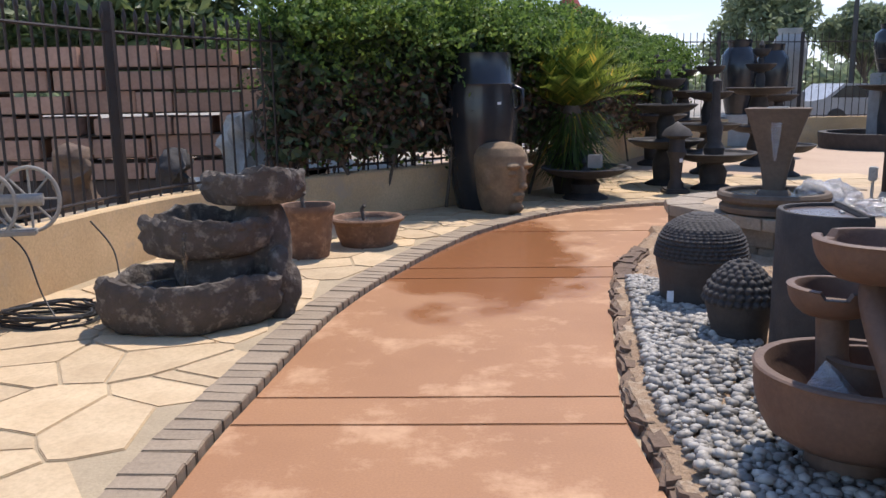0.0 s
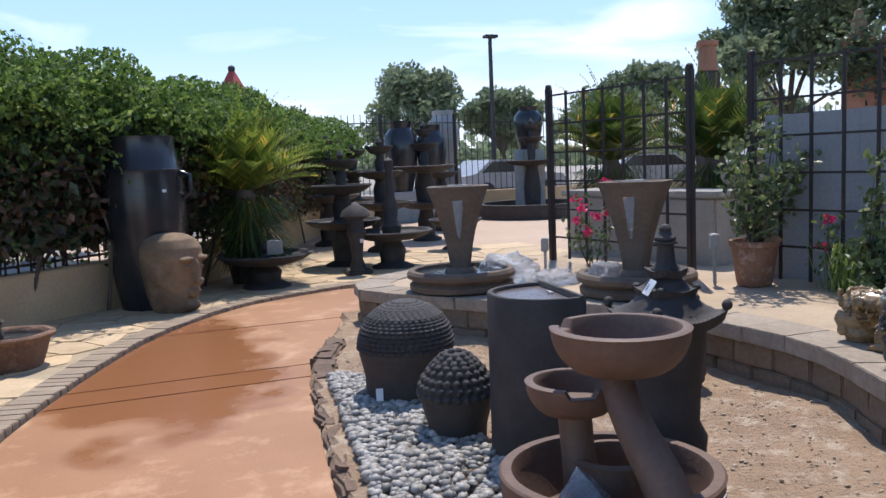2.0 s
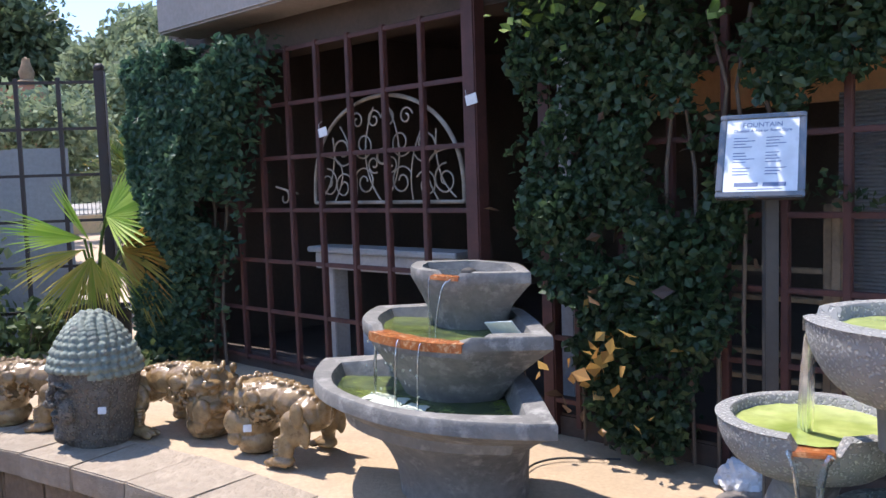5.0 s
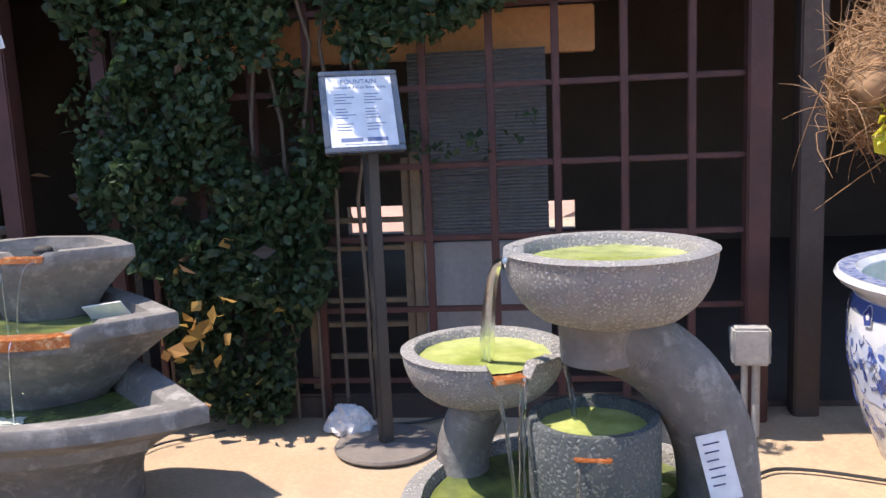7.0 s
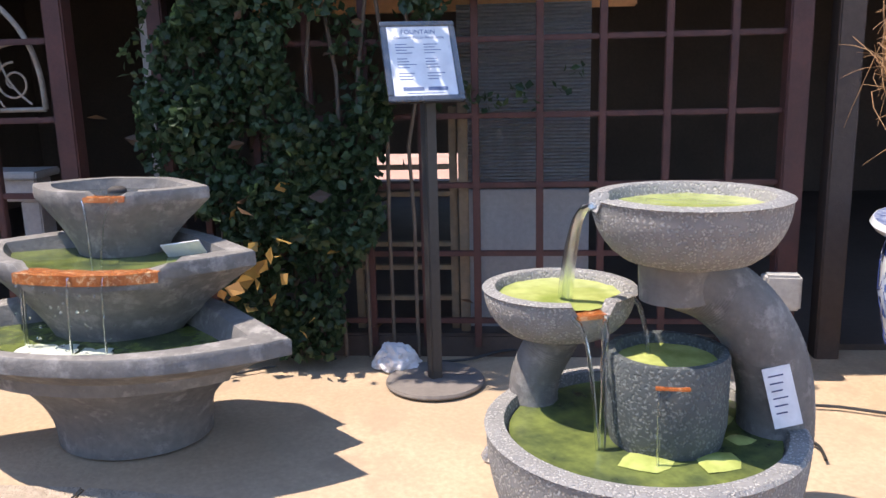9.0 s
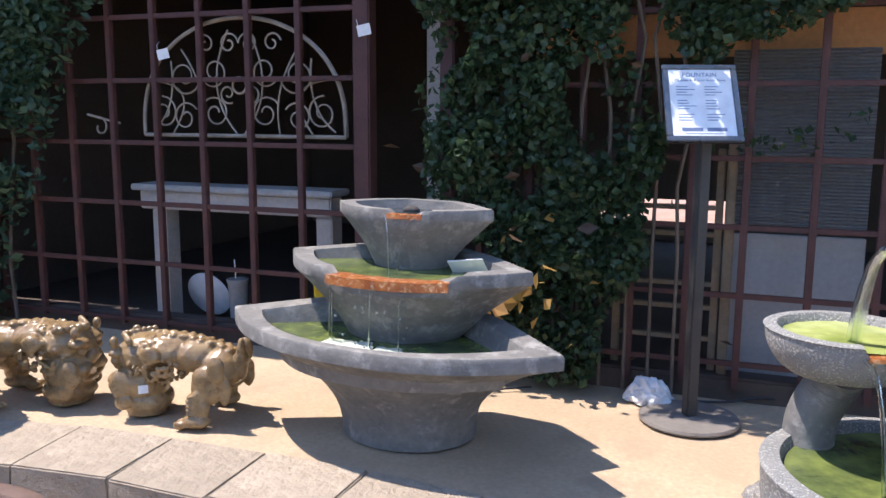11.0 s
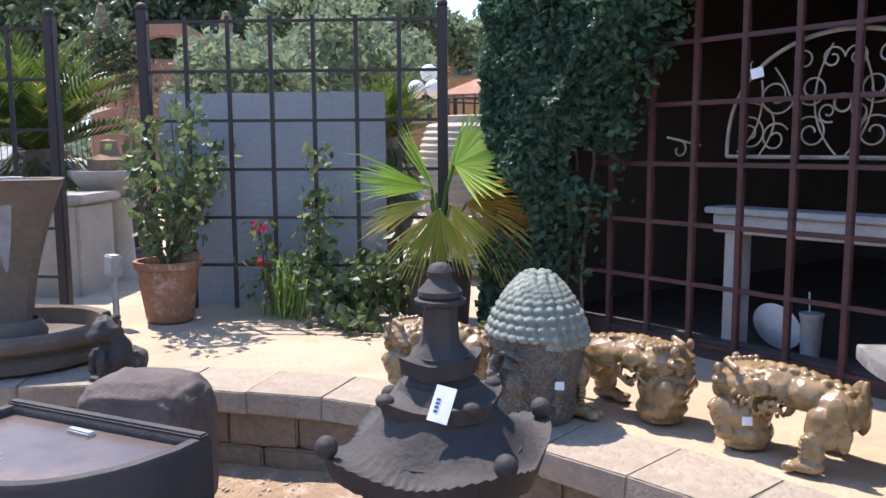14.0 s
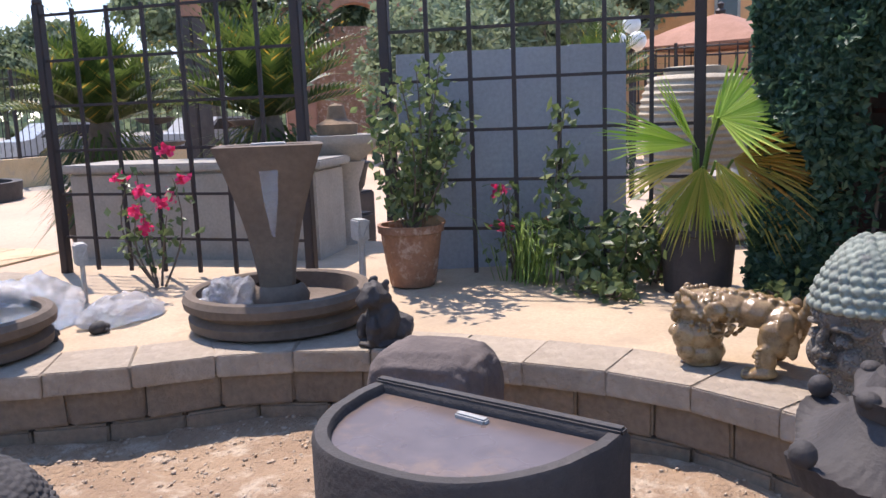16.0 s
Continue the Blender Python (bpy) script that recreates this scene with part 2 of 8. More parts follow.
    vine=mat("dry brown root", (0.36, 0.21, 0.105), (0.24, 0.135, 0.065), rough=0.95, grain=30, bump=0.2),
    plastic=clear("clear plastic film", (0.92, 0.93, 0.94), rough=0.18, ior=1.3, trans=0.75, bump=0.8, scale=25),
    water=clear("clear water", (0.88, 0.93, 0.92), rough=0.02, ior=1.33, trans=1.0, bump=0.15, scale=30),
    skywater=mat("still water", (0.05, 0.06, 0.07), (0.04, 0.05, 0.055), rough=0.05, grain=25, big=3, bump=0.04),
    mudwater=mat("brown still water", (0.15, 0.115, 0.10), (0.115, 0.085, 0.075), rough=0.28, grain=12, big=3, bump=0.03, spots=(0.19, 0.13, 0.09), spec=0.35),
    algae=algae_mat("green pond water", (0.52, 0.56, 0.20), (0.24, 0.30, 0.06)),
    algae2=algae_mat("murky green water", (0.19, 0.23, 0.06), (0.045, 0.065, 0.03), 9.0),
    foam=mat("white foam", (0.75, 0.78, 0.70), (0.5, 0.55, 0.4), rough=0.4, grain=60, bump=0.5),
    celadon=mat("pale celadon glaze", (0.56, 0.62, 0.56), (0.50, 0.56, 0.51), rough=0.14, grain=20, big=5, bump=0.02),
    blockstone=mat("brown weathered block", (0.15, 0.115, 0.10), (0.10, 0.078, 0.07), rough=0.9, grain=40, big=7, bump=0.7, depth=0.012),
    # lighter than the stand steel: sun on the base plate put into its colour
    plate=mat("grey plate with painted sunlight", (0.22, 0.195, 0.175), (0.17, 0.15, 0.135), rough=0.75, grain=50, big=5, bump=0.1),
    print=mat("pale blue print", (0.17, 0.23, 0.40), rough=0.6, bump=0.0),
    fanold=leaf_mat("ageing fan palm frond", (0.30, 0.36, 0.06), (0.56, 0.46, 0.12), (0.40, 0.44, 0.08)),
    fern=leaf_mat("yellow fern frond", (0.50, 0.50, 0.03), (0.66, 0.62, 0.06)),
    inkglaze=mat("dark blue ink glaze", (0.03, 0.05, 0.19), (0.05, 0.08, 0.26), rough=0.15, grain=40, big=20, bump=0.0),
    washglaze=mat("thin blue wash", (0.42, 0.50, 0.68), (0.60, 0.65, 0.73), rough=0.13, grain=40, big=14, bump=0.0),
    rimglaze=mat("blue and white rim glaze", (0.07, 0.11, 0.33), (0.42, 0.48, 0.60), rough=0.15, grain=90, big=45, bump=0.0),
    yellow=mat("yellow plastic", (0.75, 0.52, 0.03), rough=0.5, bump=0.05),
    globe=mat("white glass globe", (0.82, 0.80, 0.74), rough=0.3, bump=0.0),
    asphalt=mat("far ground", (0.38, 0.33, 0.27), (0.30, 0.27, 0.22), rough=0.95, grain=4, big=0.15, bump=0.2),
    redroof=mat("faded red sheet", (0.45, 0.06, 0.04), rough=0.6, bump=0.1),
    carpaint=mat("pale grey car paint", (0.40, 0.40, 0.40), rough=0.3, bump=0.0),
    glass=mat("dark car glass", (0.03, 0.035, 0.04), rough=0.1, bump=0.0),
    ivy=leaf_mat("ivy leaf", (0.024, 0.052, 0.024), (0.068, 0.118, 0.05)),
    conifer=leaf_mat("dense creeping fig leaf", (0.028, 0.075, 0.048), (0.085, 0.155, 0.085)),
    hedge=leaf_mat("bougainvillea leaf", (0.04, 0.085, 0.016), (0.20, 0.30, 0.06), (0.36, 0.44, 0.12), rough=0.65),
    sago=leaf_mat("sago frond", (0.06, 0.11, 0.018), (0.26, 0.31, 0.05), (0.62, 0.42, 0.07)),
    fan=leaf_mat("fan palm frond", (0.26, 0.42, 0.06), (0.52, 0.64, 0.14)),
    fandry=leaf_mat("dry fan palm frond", (0.50, 0.26, 0.06), (0.42, 0.40, 0.09)),
    shrub=leaf_mat("shrub leaf", (0.045, 0.08, 0.028), (0.19, 0.235, 0.09), (0.36, 0.39, 0.21), rough=0.45),
    grass=leaf_mat("long grass blade", (0.12, 0.20, 0.04), (0.30, 0.40, 0.12)),
    olive=leaf_mat("olive leaf", (0.13, 0.165, 0.095), (0.27, 0.32, 0.18), rough=0.7),
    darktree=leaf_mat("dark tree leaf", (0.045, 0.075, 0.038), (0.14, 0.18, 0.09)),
    # darker copy of the sago frond, with shade put into its colour
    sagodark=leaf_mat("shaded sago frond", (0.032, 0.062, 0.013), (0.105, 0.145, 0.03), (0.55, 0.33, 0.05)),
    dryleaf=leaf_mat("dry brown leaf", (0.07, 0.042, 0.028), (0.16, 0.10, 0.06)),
    notice=mat("glossy white notice", (0.80, 0.81, 0.83), (0.76, 0.78, 0.82), rough=0.3, grain=20, bump=0.0),
    gravel=leaf_mat("pale soil gravel", (0.34, 0.25, 0.17), (0.52, 0.41, 0.30), rough=0.9, passing=0.0),
    petal=leaf_mat("red petal", (0.60, 0.02, 0.10), (0.80, 0.06, 0.20)),
    yleaf=leaf_mat("yellowing leaf", (0.34, 0.17, 0.05), (0.55, 0.38, 0.12), (0.62, 0.34, 0.18)),
)


# ---- builders ----
def thing(name, x, y, z, label, category, group="", rz=0.0):
    ob = new(name)
    ob.matrix_basis = pose(x, y, z, 0, 0, rz)
    return tagged(ob, label, category, group)


def mesh_of(name, bm, material, smooth=True):
    me = bpy.data.meshes.new(name)
    bm.to_mesh(me)
    bm.free()
    me.materials.append(material)
    if smooth:
        me.polygons.foreach_set("use_smooth", [True] * len(me.polygons))
        me.set_sharp_from_angle(angle=radians(38))
    return me


def part(name, bm, material, parent=None, label="", smooth=True):
    ob = new(name, mesh_of(name, bm, material, smooth))
    ob.parent = parent
    return tagged(ob, label)


def setting(name, bm, material, label, category, kind="structure", smooth=True):
    return tagged(part(name, bm, material, None, "", smooth), label, category, "", kind)


def pydata(name, verts, faces, material, parent=None, smooth=False):
    me = bpy.data.meshes.new(name)
    me.from_pydata(verts, [], faces)
    me.materials.append(material)
    if smooth:
        me.polygons.foreach_set("use_smooth", [True] * len(me.polygons))
    ob = new(name, me)
    ob.parent = parent
    return ob


def box(x0, y0, z0, x1, y1, z1, bevel=0.004, m=None, bm=None):
    bm = bm or bmesh.new()
    r = bmesh.ops.create_cube(bm, size=1)
    vs = r["verts"]
    bmesh.ops.scale(bm, vec=(x1 - x0, y1 - y0, z1 - z0), verts=vs)
    bmesh.ops.translate(bm, vec=((x0 + x1) / 2, (y0 + y1) / 2, (z0 + z1) / 2), verts=vs)
    if bevel:
        es = list({e for v in vs for e in v.link_edges})
        out = bmesh.ops.bevel(bm, geom=es, offset=bevel, segments=2, affect="EDGES")
        vs = list({v for f in out["faces"] for v in f.verts} | {v for v in vs if v.is_valid})
    if m is not None:
        bmesh.ops.transform(bm, matrix=m, verts=vs)
    return bm


def lathe(profile, seg=40, bm=None, squash=(1, 1), wob=0.0):
    """Turn a profile of (radius, height) round the upright axis."""
    bm = bm or bmesh.new()
    rings = []
    for k, (r, z) in enumerate(profile):
        if r <= 1e-5:
            rings.append([bm.verts.new((0, 0, z))])
        else:
            ring = []
            for i in range(seg):
                a = 2 * math.pi * i / seg
                q = r * (1 + wob * noise.noise((math.cos(a) * 1.7, math.sin(a) * 1.7, z * 3)))
                ring.append(bm.verts.new((q * math.cos(a) * squash[0], q * math.sin(a) * squash[1], z)))
            rings.append(ring)
    for a, b in zip(rings, rings[1:]):
        if len(a) == 1 and len(b) == 1:
            continue
        for i in range(seg):
            j = (i + 1) % seg
            if len(a) == 1:
                bm.faces.new((a[0], b[i], b[j]))
            elif len(b) == 1:
                bm.faces.new((a[i], a[j], b[0]))
            else:
                bm.faces.new((a[i], a[j], b[j], b[i]))
    bmesh.ops.recalc_face_normals(bm, faces=bm.faces)
    return bm


def tube(points, radius, seg=8, bm=None, cap=True, flat=1.0):
    """A round bar along points; radius is one number or one a point."""
    bm = bm or bmesh.new()
    pts = [Vector(p) for p in points]
    rad = radius if isinstance(radius, (list, tuple)) else [radius] * len(pts)
    prev, up = None, None
    rings = []
    for i, p in enumerate(pts):
        d = (pts[min(i + 1, len(pts) - 1)] - pts[max(i - 1, 0)]).normalized()
        if up is None:
            up = d.orthogonal().normalized() if abs(d.z) > 0.9 else Vector((0, 0, 1))
        s = d.cross(up)
        s = s.normalized() if s.length > 1e-6 else d.orthogonal().normalized()
        up = s.cross(d).normalized()
        rings.append([bm.verts.new(p + (s * math.cos(a) + up * math.sin(a) * flat) * rad[i]) for a in (2 * math.pi * k / seg for k in range(seg))])
    for a, b in zip(rings, rings[1:]):
        for i in range(seg):
            j = (i + 1) % seg
            bm.faces.new((a[i], a[j], b[j], b[i]))
    if cap:
        bm.faces.new(rings[0][::-1])
        bm.faces.new(rings[-1])
    return bm


def prism(poly, z0, z1, bevel=0.0, bm=None):
    bm = bm or bmesh.new()
    lo = [bm.verts.new((x, y, z0)) for x, y in poly]
    hi = [bm.verts.new((x, y, z1)) for x, y in poly]
    n = len(poly)
    top = bm.faces.new(hi)
    bm.faces.new(lo[::-1])
    for i in range(n):
        bm.faces.new((lo[i], lo[(i + 1) % n], hi[(i + 1) % n], hi[i]))
    bmesh.ops.recalc_face_normals(bm, faces=bm.faces)
    if bevel:
        bmesh.ops.bevel(bm, geom=list(top.edges), offset=bevel, segments=2, affect="EDGES")
    return bm


def blob(parts, sub=3, rough=0.0, freq=9.0, bm=None):
    """Ellipsoids ((centre), (radii)) in one mesh, the surface roughened."""
    bm = bm or bmesh.new()
    for c, r in parts:
        vs = bmesh.ops.create_icosphere(bm, subdivisions=sub, radius=1)["verts"]
        for v in vs:
            p = Vector((v.co.x * r[0], v.co.y * r[1], v.co.z * r[2])) + Vector(c)
            v.co = p + v.normal * rough * noise.noise(p * freq)
    return bm


def fused(name, bm, voxel, iterations, material):
    """The pieces of bm grown together into one softened skin, as a mesh."""
    raw = bpy.data.meshes.new(name)
    bm.to_mesh(raw)
    bm.free()
    ob = new(name, raw)
    skin = ob.modifiers.new("skin", "REMESH")
    skin.mode, skin.voxel_size = "VOXEL", voxel
    soft = ob.modifiers.new("soft", "SMOOTH")
    soft.factor, soft.iterations = 0.5, iterations
    me = bpy.data.meshes.new_from_object(ob.evaluated_get(bpy.context.evaluated_depsgraph_get()))
    bpy.data.objects.remove(ob)
    bpy.data.meshes.remove(raw)
    me.name = name
    me.materials.clear()
    me.materials.append(material)
    me.polygons.foreach_set("use_smooth", [True] * len(me.polygons))
    return me


def shift(bm, m):
    bmesh.ops.transform(bm, matrix=m, verts=bm.verts)
    return bm


def spline(pts, n=12):
    """A smooth curve through points of the plan."""
    P = [Vector(p) for p in pts]
    out = []
    for i in range(len(P) - 1):
        a, b, c, d = P[max(i - 1, 0)], P[i], P[i + 1], P[min(i + 2, len(P) - 1)]
        for k in range(n):
            t = k / n
            out.append(0.5 * (2 * b + (c - a) * t + (2 * a - 5 * b + 4 * c - d) * t * t + (3 * b - a - 3 * c + d) * t ** 3))
    out.append(P[-1])
    return out


def along(pts, step, start=0.0):
    """Points and headings at even steps along a line of the plan."""
    out, left = [], start
    for a, b in zip(pts, pts[1:]):
        L = (b - a).length
        while left <= L:
            out.append((a + (b - a) * (left / L), (b - a).normalized()))
            left += step
        left -= L
    return out


def leaves(name, centres, size, material, parent=None, rng=None, normals=None, long=1.6, spread=1.0):
    """Many small pointed leaves, one mesh; centres is an array of places."""
    rng = rng or np.random.default_rng(3)
    c = np.asarray(centres, float)
    n = len(c)
    d = rng.normal(size=(n, 3))
    d /= np.linalg.norm(d, axis=1)[:, None]
    e = rng.normal(size=(n, 3))
    if normals is not None:
        e = e * spread + np.asarray(normals)
    s = np.cross(d, e)
    s /= np.linalg.norm(s, axis=1)[:, None] + 1e-9
    w = size * rng.uniform(0.6, 1.3, size=(n, 1))
    nn = np.cross(d, s)
    v = np.stack([c - d * w * long * 0.5, c + s * w * 0.5 + nn * w * 0.12, c + d * w * long * 0.5, c - s * w * 0.5 + nn * w * 0.12], 1).reshape(-1, 3)
    i = np.arange(n) * 4
    f = np.stack([i, i + 1, i + 2, i + 3], 1)
    me = bpy.data.meshes.new(name)
    me.from_pydata(v.tolist(), [], f.tolist())
    me.materials.append(material)
    ob = new(name, me)
    ob.parent = parent
    return ob


# ---- ground, path, terrace ----
LEFT = spline([(-0.92, -4.0), (-0.95, 0.0), (-0.94, 2.69), (-0.89, 3.6), (-0.69, 5.28), (-0.21, 6.94), (0.36, 8.25), (1.22, 9.33), (2.45, 9.9), (4.2, 10.4), (6.5, 10.9)])
RIGHT = spline([(0.95, -4.0), (0.86, 0.0), (0.81, 2.69), (0.8, 3.4), (0.89, 4.16), (1.1, 5.61), (1.21, 6.13), (1.36, 6.62), (1.72, 7.5), (2.0, 8.2), (2.6, 8.8)])
EDGE = spline([(1.0, -4.0), (1.0, -1.5), (1.03, -0.3), (1.15, 0.5), (1.45, 1.0), (1.85, 1.4), (2.28, 1.8), (2.61, 2.19), (3.08, 2.92), (3.3, 3.4), (3.5, 3.85), (3.56, 4.2), (3.54, 4.6), (3.5, 5.0), (3.42, 5.3), (3.2, 5.72), (2.88, 6.02), (2.55, 6.42), (2.25, 6.85), (1.95, 7.4), (2.05, 7.85), (2.5, 8.25), (3.2, 8.5), (4.1, 8.6)], 8)
TOP = 0.36


def curve_x(curve, y):
    for a, b in zip(curve, curve[1:]):
        if a.y <= y <= b.y:
            return a.x + (b.x - a.x) * (y - a.y) / max(b.y - a.y, 1e-6)
    return curve[-1].x


ground = setting("ground", prism([(-400, -400), (400, -400), (400, 600), (-400, 600)], -0.6, -0.05), M["asphalt"], "dusty pale ground reaching to the horizon", "ground")
plaza = setting("pavement", prism([(-1.5, 9.2), (2.0, 7.0), (3.0, 7.9), (14, 4), (30, 8), (30, 19), (-1, 19)], -0.3, -0.012), M["plaza"], "tan concrete plaza between the fountains", "pavement")
bed = setting("mortar_bed", prism([(-4.5, -4)] + [(p.x - 0.12, p.y) for p in LEFT if p.y < 10.5] + [(3.2, 14), (-4.5, 14)], -0.3, 0.002), M["mortar"], "sandy mortar bed under the flagstones", "pavement")

path = tagged(new("path"), "terracotta-stained concrete path, partly wet", "path", "", "structure")
STEPS = [-4.0, 0.55, 3.34, 3.66, 6.12, 6.48, 8.15]
for y0, y1 in zip(STEPS, STEPS[1:]):
    ys = [y0 + 0.006 + (y1 - y0 - 0.012) * k / 10 for k in range(11)]
    poly = [(curve_x(LEFT, y), y) for y in ys][::-1] + [(curve_x(RIGHT, y), y) for y in ys]
    part("slab", prism(poly, -0.25, 0.0, 0.005), M["path"], path)
ys = [8.162 + (9.85 - 8.162) * k / 10 for k in range(11)]
poly = [(curve_x(LEFT, y), y) for y in ys][::-1] + [(1.99, 8.162), (2.6, 8.8), (3.4, 9.1), (4.4, 9.9)]
part("slab", prism(poly, -0.25, 0.0, 0.005), M["path"], path)
part("joint_bed", prism([(-1.0, -4), (0.8, -4), (0.8, 3), (1.9, 8), (2.5, 8.7), (1.0, 8.9), (-0.8, 5)], -0.25, -0.014), M["mortar"], path)

# planting bed inside the curved wall
bedbm = bmesh.new()
NX, NY = 60, 110
grid = {}
for i in range(NX + 1):
    for j in range(NY + 1):
        x, y = 0.75 + i * 3.2 / NX, -1.5 + j * 9.6 / NY
        z = 0.05 + 0.035 * noise.noise((x * 1.6, y * 1.6, 0)) + 0.016 * noise.noise((x * 7, y * 7, 3)) + 0.012 * noise.noise((x * 19, y * 19, 5))
        if x < curve_x(RIGHT, min(y, 8.0)) + 0.02:
            z = -0.05
        grid[i, j] = bedbm.verts.new((x, y, z))
for i in range(NX):
    for j in range(NY):
        bedbm.faces.new((grid[i, j], grid[i + 1, j], grid[i + 1, j + 1], grid[i, j + 1]))
soil = setting("planting_bed", bedbm, M["dirt"], "dry gravelly soil inside the curved wall", "soil")

# terrace
inner = along(EDGE, 0.1)
INSET = [(p.x - d.y * -0.30, p.y - d.x * 0.30) for p, d in inner]
terrace = setting("terrace", prism([(p.x - d.y * -0.06, p.y - d.x * 0.06) for p, d in inner] + [(5.2, 8.9), (5.9, 7.5), (6.2, 4.5), (7.5, 2.0), (7.5, -4.0)], -0.2, TOP - 0.008), M["terrace"], "pale concrete terrace, sunlit and dusty", "terrace")


def wedge(a, da, b, db, depth0, depth1, z0, z1, bevel, jit):
    """A wall stone that follows the line: depth is measured inwards from the face."""
    na, nb = Vector((da.y, -da.x)), Vector((db.y, -db.x))
    g = (b - a).normalized() * 0.0004
    a, b = a + g, b - g
    poly = [a + na * (depth0 + jit), b + nb * (depth0 - jit), b + nb * depth1, a + na * depth1]
    bm = bmesh.new()
    cx = sum((q.x for q in poly)) / 4, sum((q.y for q in poly)) / 4
    prism([(q.x - cx[0], q.y - cx[1]) for q in poly], z0, z1, 0, bm)
    bmesh.ops.bevel(bm, geom=list(bm.edges), offset=bevel, segments=2, affect="EDGES")
    for v in bm.verts:
        v.co += Vector((noise.noise(v.co * 9 + Vector((cx[0], cx[1], 0)) * 7), noise.noise(v.co * 8 + Vector((5, cx[0], cx[1]))), 0.4 * noise.noise(v.co * 7 + Vector((cx[1], 9, cx[0]))))) * 0.011
    return bm, cx


rw = tagged(new("retaining_wall"), "curved low block wall with buff cap stones", "low wall", "", "structure")
rnd = random.Random(4)
run = along(EDGE, 0.335, 2.0)
for (p, d), (p2, d2) in zip(run, run[1:]):
    bm, c = wedge(p, d, p2, d2, -0.03, 0.30, TOP - 0.095, TOP + rnd.uniform(-0.002, 0.003), 0.005, rnd.uniform(-0.010, 0.010))
    ob = part("cap_stone", bm, M["cap"], rw)
    ob.location = (c[0], c[1], 0)
for row in range(2):
    run = along(EDGE, 0.305, 2.0 + 0.15 * row)
    for (p, d), (p2, d2) in zip(run, run[1:]):
        bm, c = wedge(p, d, p2, d2, 0.0, 0.22, -0.03 + row * 0.152, 0.119 + row * 0.152, 0.010, rnd.uniform(-0.008, 0.008))
        ob = part("wall_block", bm, M["block"], rw)
        ob.location = (c[0], c[1], 0)


# ---- house ----
FACE = pose(3.941, 1.785, 0, 0, 0, 55.67)     # x along the front, y outwards


def house_thing(name, label, category, group="", kind=""):
    ob = new(name)
    ob.matrix_basis = FACE.copy()
    return tagged(ob, label, category, group, kind)


house = house_thing("house", "dim open-fronted shop building with grey fascia", "building", "", "structure")
part("roof", box(-6.0, -4.2, 2.62, 2.60, -0.065, 2.8, 0.01), M["fascia"], house)
part("fascia", box(-6.0, -0.06, 2.285, 2.2, 0.22, 2.9, 0.012), M["fascia"], house)
part("end_wall", box(2.45, -4.0, 0.3, 2.57, -0.06, 2.62, 0.005), M["house"], house)
part("lintel", box(-5.85, -0.30, 2.13, 2.40, -0.07, 2.5, 0.008), M["house"], house)
part("corner_post", box(2.32, -0.04, 0.34, 2.40, 0.04, 2.30, 0.006), M["fascia"], house)
part("far_end_wall", box(-6.0, -4.0, 0.3, -5.85, 0.0, 2.62, 0.005), M["house"], house)
part("back_wall", box(-0.3, -4.05, 0.3, 2.45, -3.9, 2.62, 0.005), M["house"], house)
part("back_wall", box(-5.85, -4.05, 0.3, -2.16, -3.9, 2.62, 0.005), M["house"], house)
part("back_header", box(-2.16, -4.05, 0.72, -0.3, -3.9, 2.62, 0.005), M["house"], house)
part("back_sill", box(-2.16, -4.05, 0.3, -0.3, -3.9, 0.49, 0.005), M["house"], house)
part("floor", box(-5.85, -3.9, 0.30, 2.45, -0.12, 0.375, 0.0), M["house"], house)
part("sill", box(-2.5, -0.13, 0.33, 2.5, -0.02, 0.44, 0.01), M["house"], house)
part("ceiling", box(-5.85, -3.9, 2.5, 2.45, -0.06, 2.56, 0.0), M["house"], house)
part("header", box(-2.08, -0.36, 1.625, -0.6, -0.30, 1.79, 0.006), M["orange"], house, "orange painted header board")
for s, n, w, m_, z1 in ((0.0, 0.0, 0.075, "rediron", 2.27), (-0.36, -0.02, 0.06, "rediron", 2.27), (-2.57, 0.0, 0.075, "rediron", 2.27), (-0.13, -0.5, 0.08, "white", 2.5), (-2.75, -0.06, 0.085, "house", 2.27), (-1.44, -0.07, 0.035, "timber", 1.3)):
    part("post", box(s - w / 2, n - w / 2, 0.34, s + w / 2, n + w / 2, z1, 0.006), M[m_], house)
tr = tagged(house_thing("trellis", "rust red square-grid steel trellis on the shop front", "trellis"), kind="structure")
for k in range(10):
    s = 0.305 + 0.247 * k
    if s < 2.4:
        part("upright", box(s - 0.014, -0.016, 0.40, s + 0.014, 0.012, 2.125, 0.003), M["rediron"], tr)
for k in range(7):
    part("rail", box(0.04, -0.010, 0.42 + 0.281 * k - 0.011, 2.44, 0.008, 0.42 + 0.281 * k + 0.011, 0.003), M["rediron"], tr)
tr2 = tagged(house_thing("trellis", "rust red square-grid steel trellis on the shop front", "trellis"), kind="structure")
for s in (-0.5, -0.7, -0.9, -1.1, -1.3, -1.49, -1.715, -1.93, -2.15, -2.365):
    part("upright", box(s - 0.013, -0.016, 0.40, s + 0.013, 0.012, 2.27, 0.003), M["rediron"], tr2)
for z in (0.5, 0.755, 1.005, 1.25, 1.51, 1.77, 2.03):
    part("rail", box(-2.535, -0.010, z - 0.010, -0.39, 0.008, z + 0.010, 0.003), M["rediron"], tr2)
cs = house_thing("corrugated_panel", "grey corrugated sheet leaning behind the trellis", "panel")
cb = bmesh.new()
rows = []
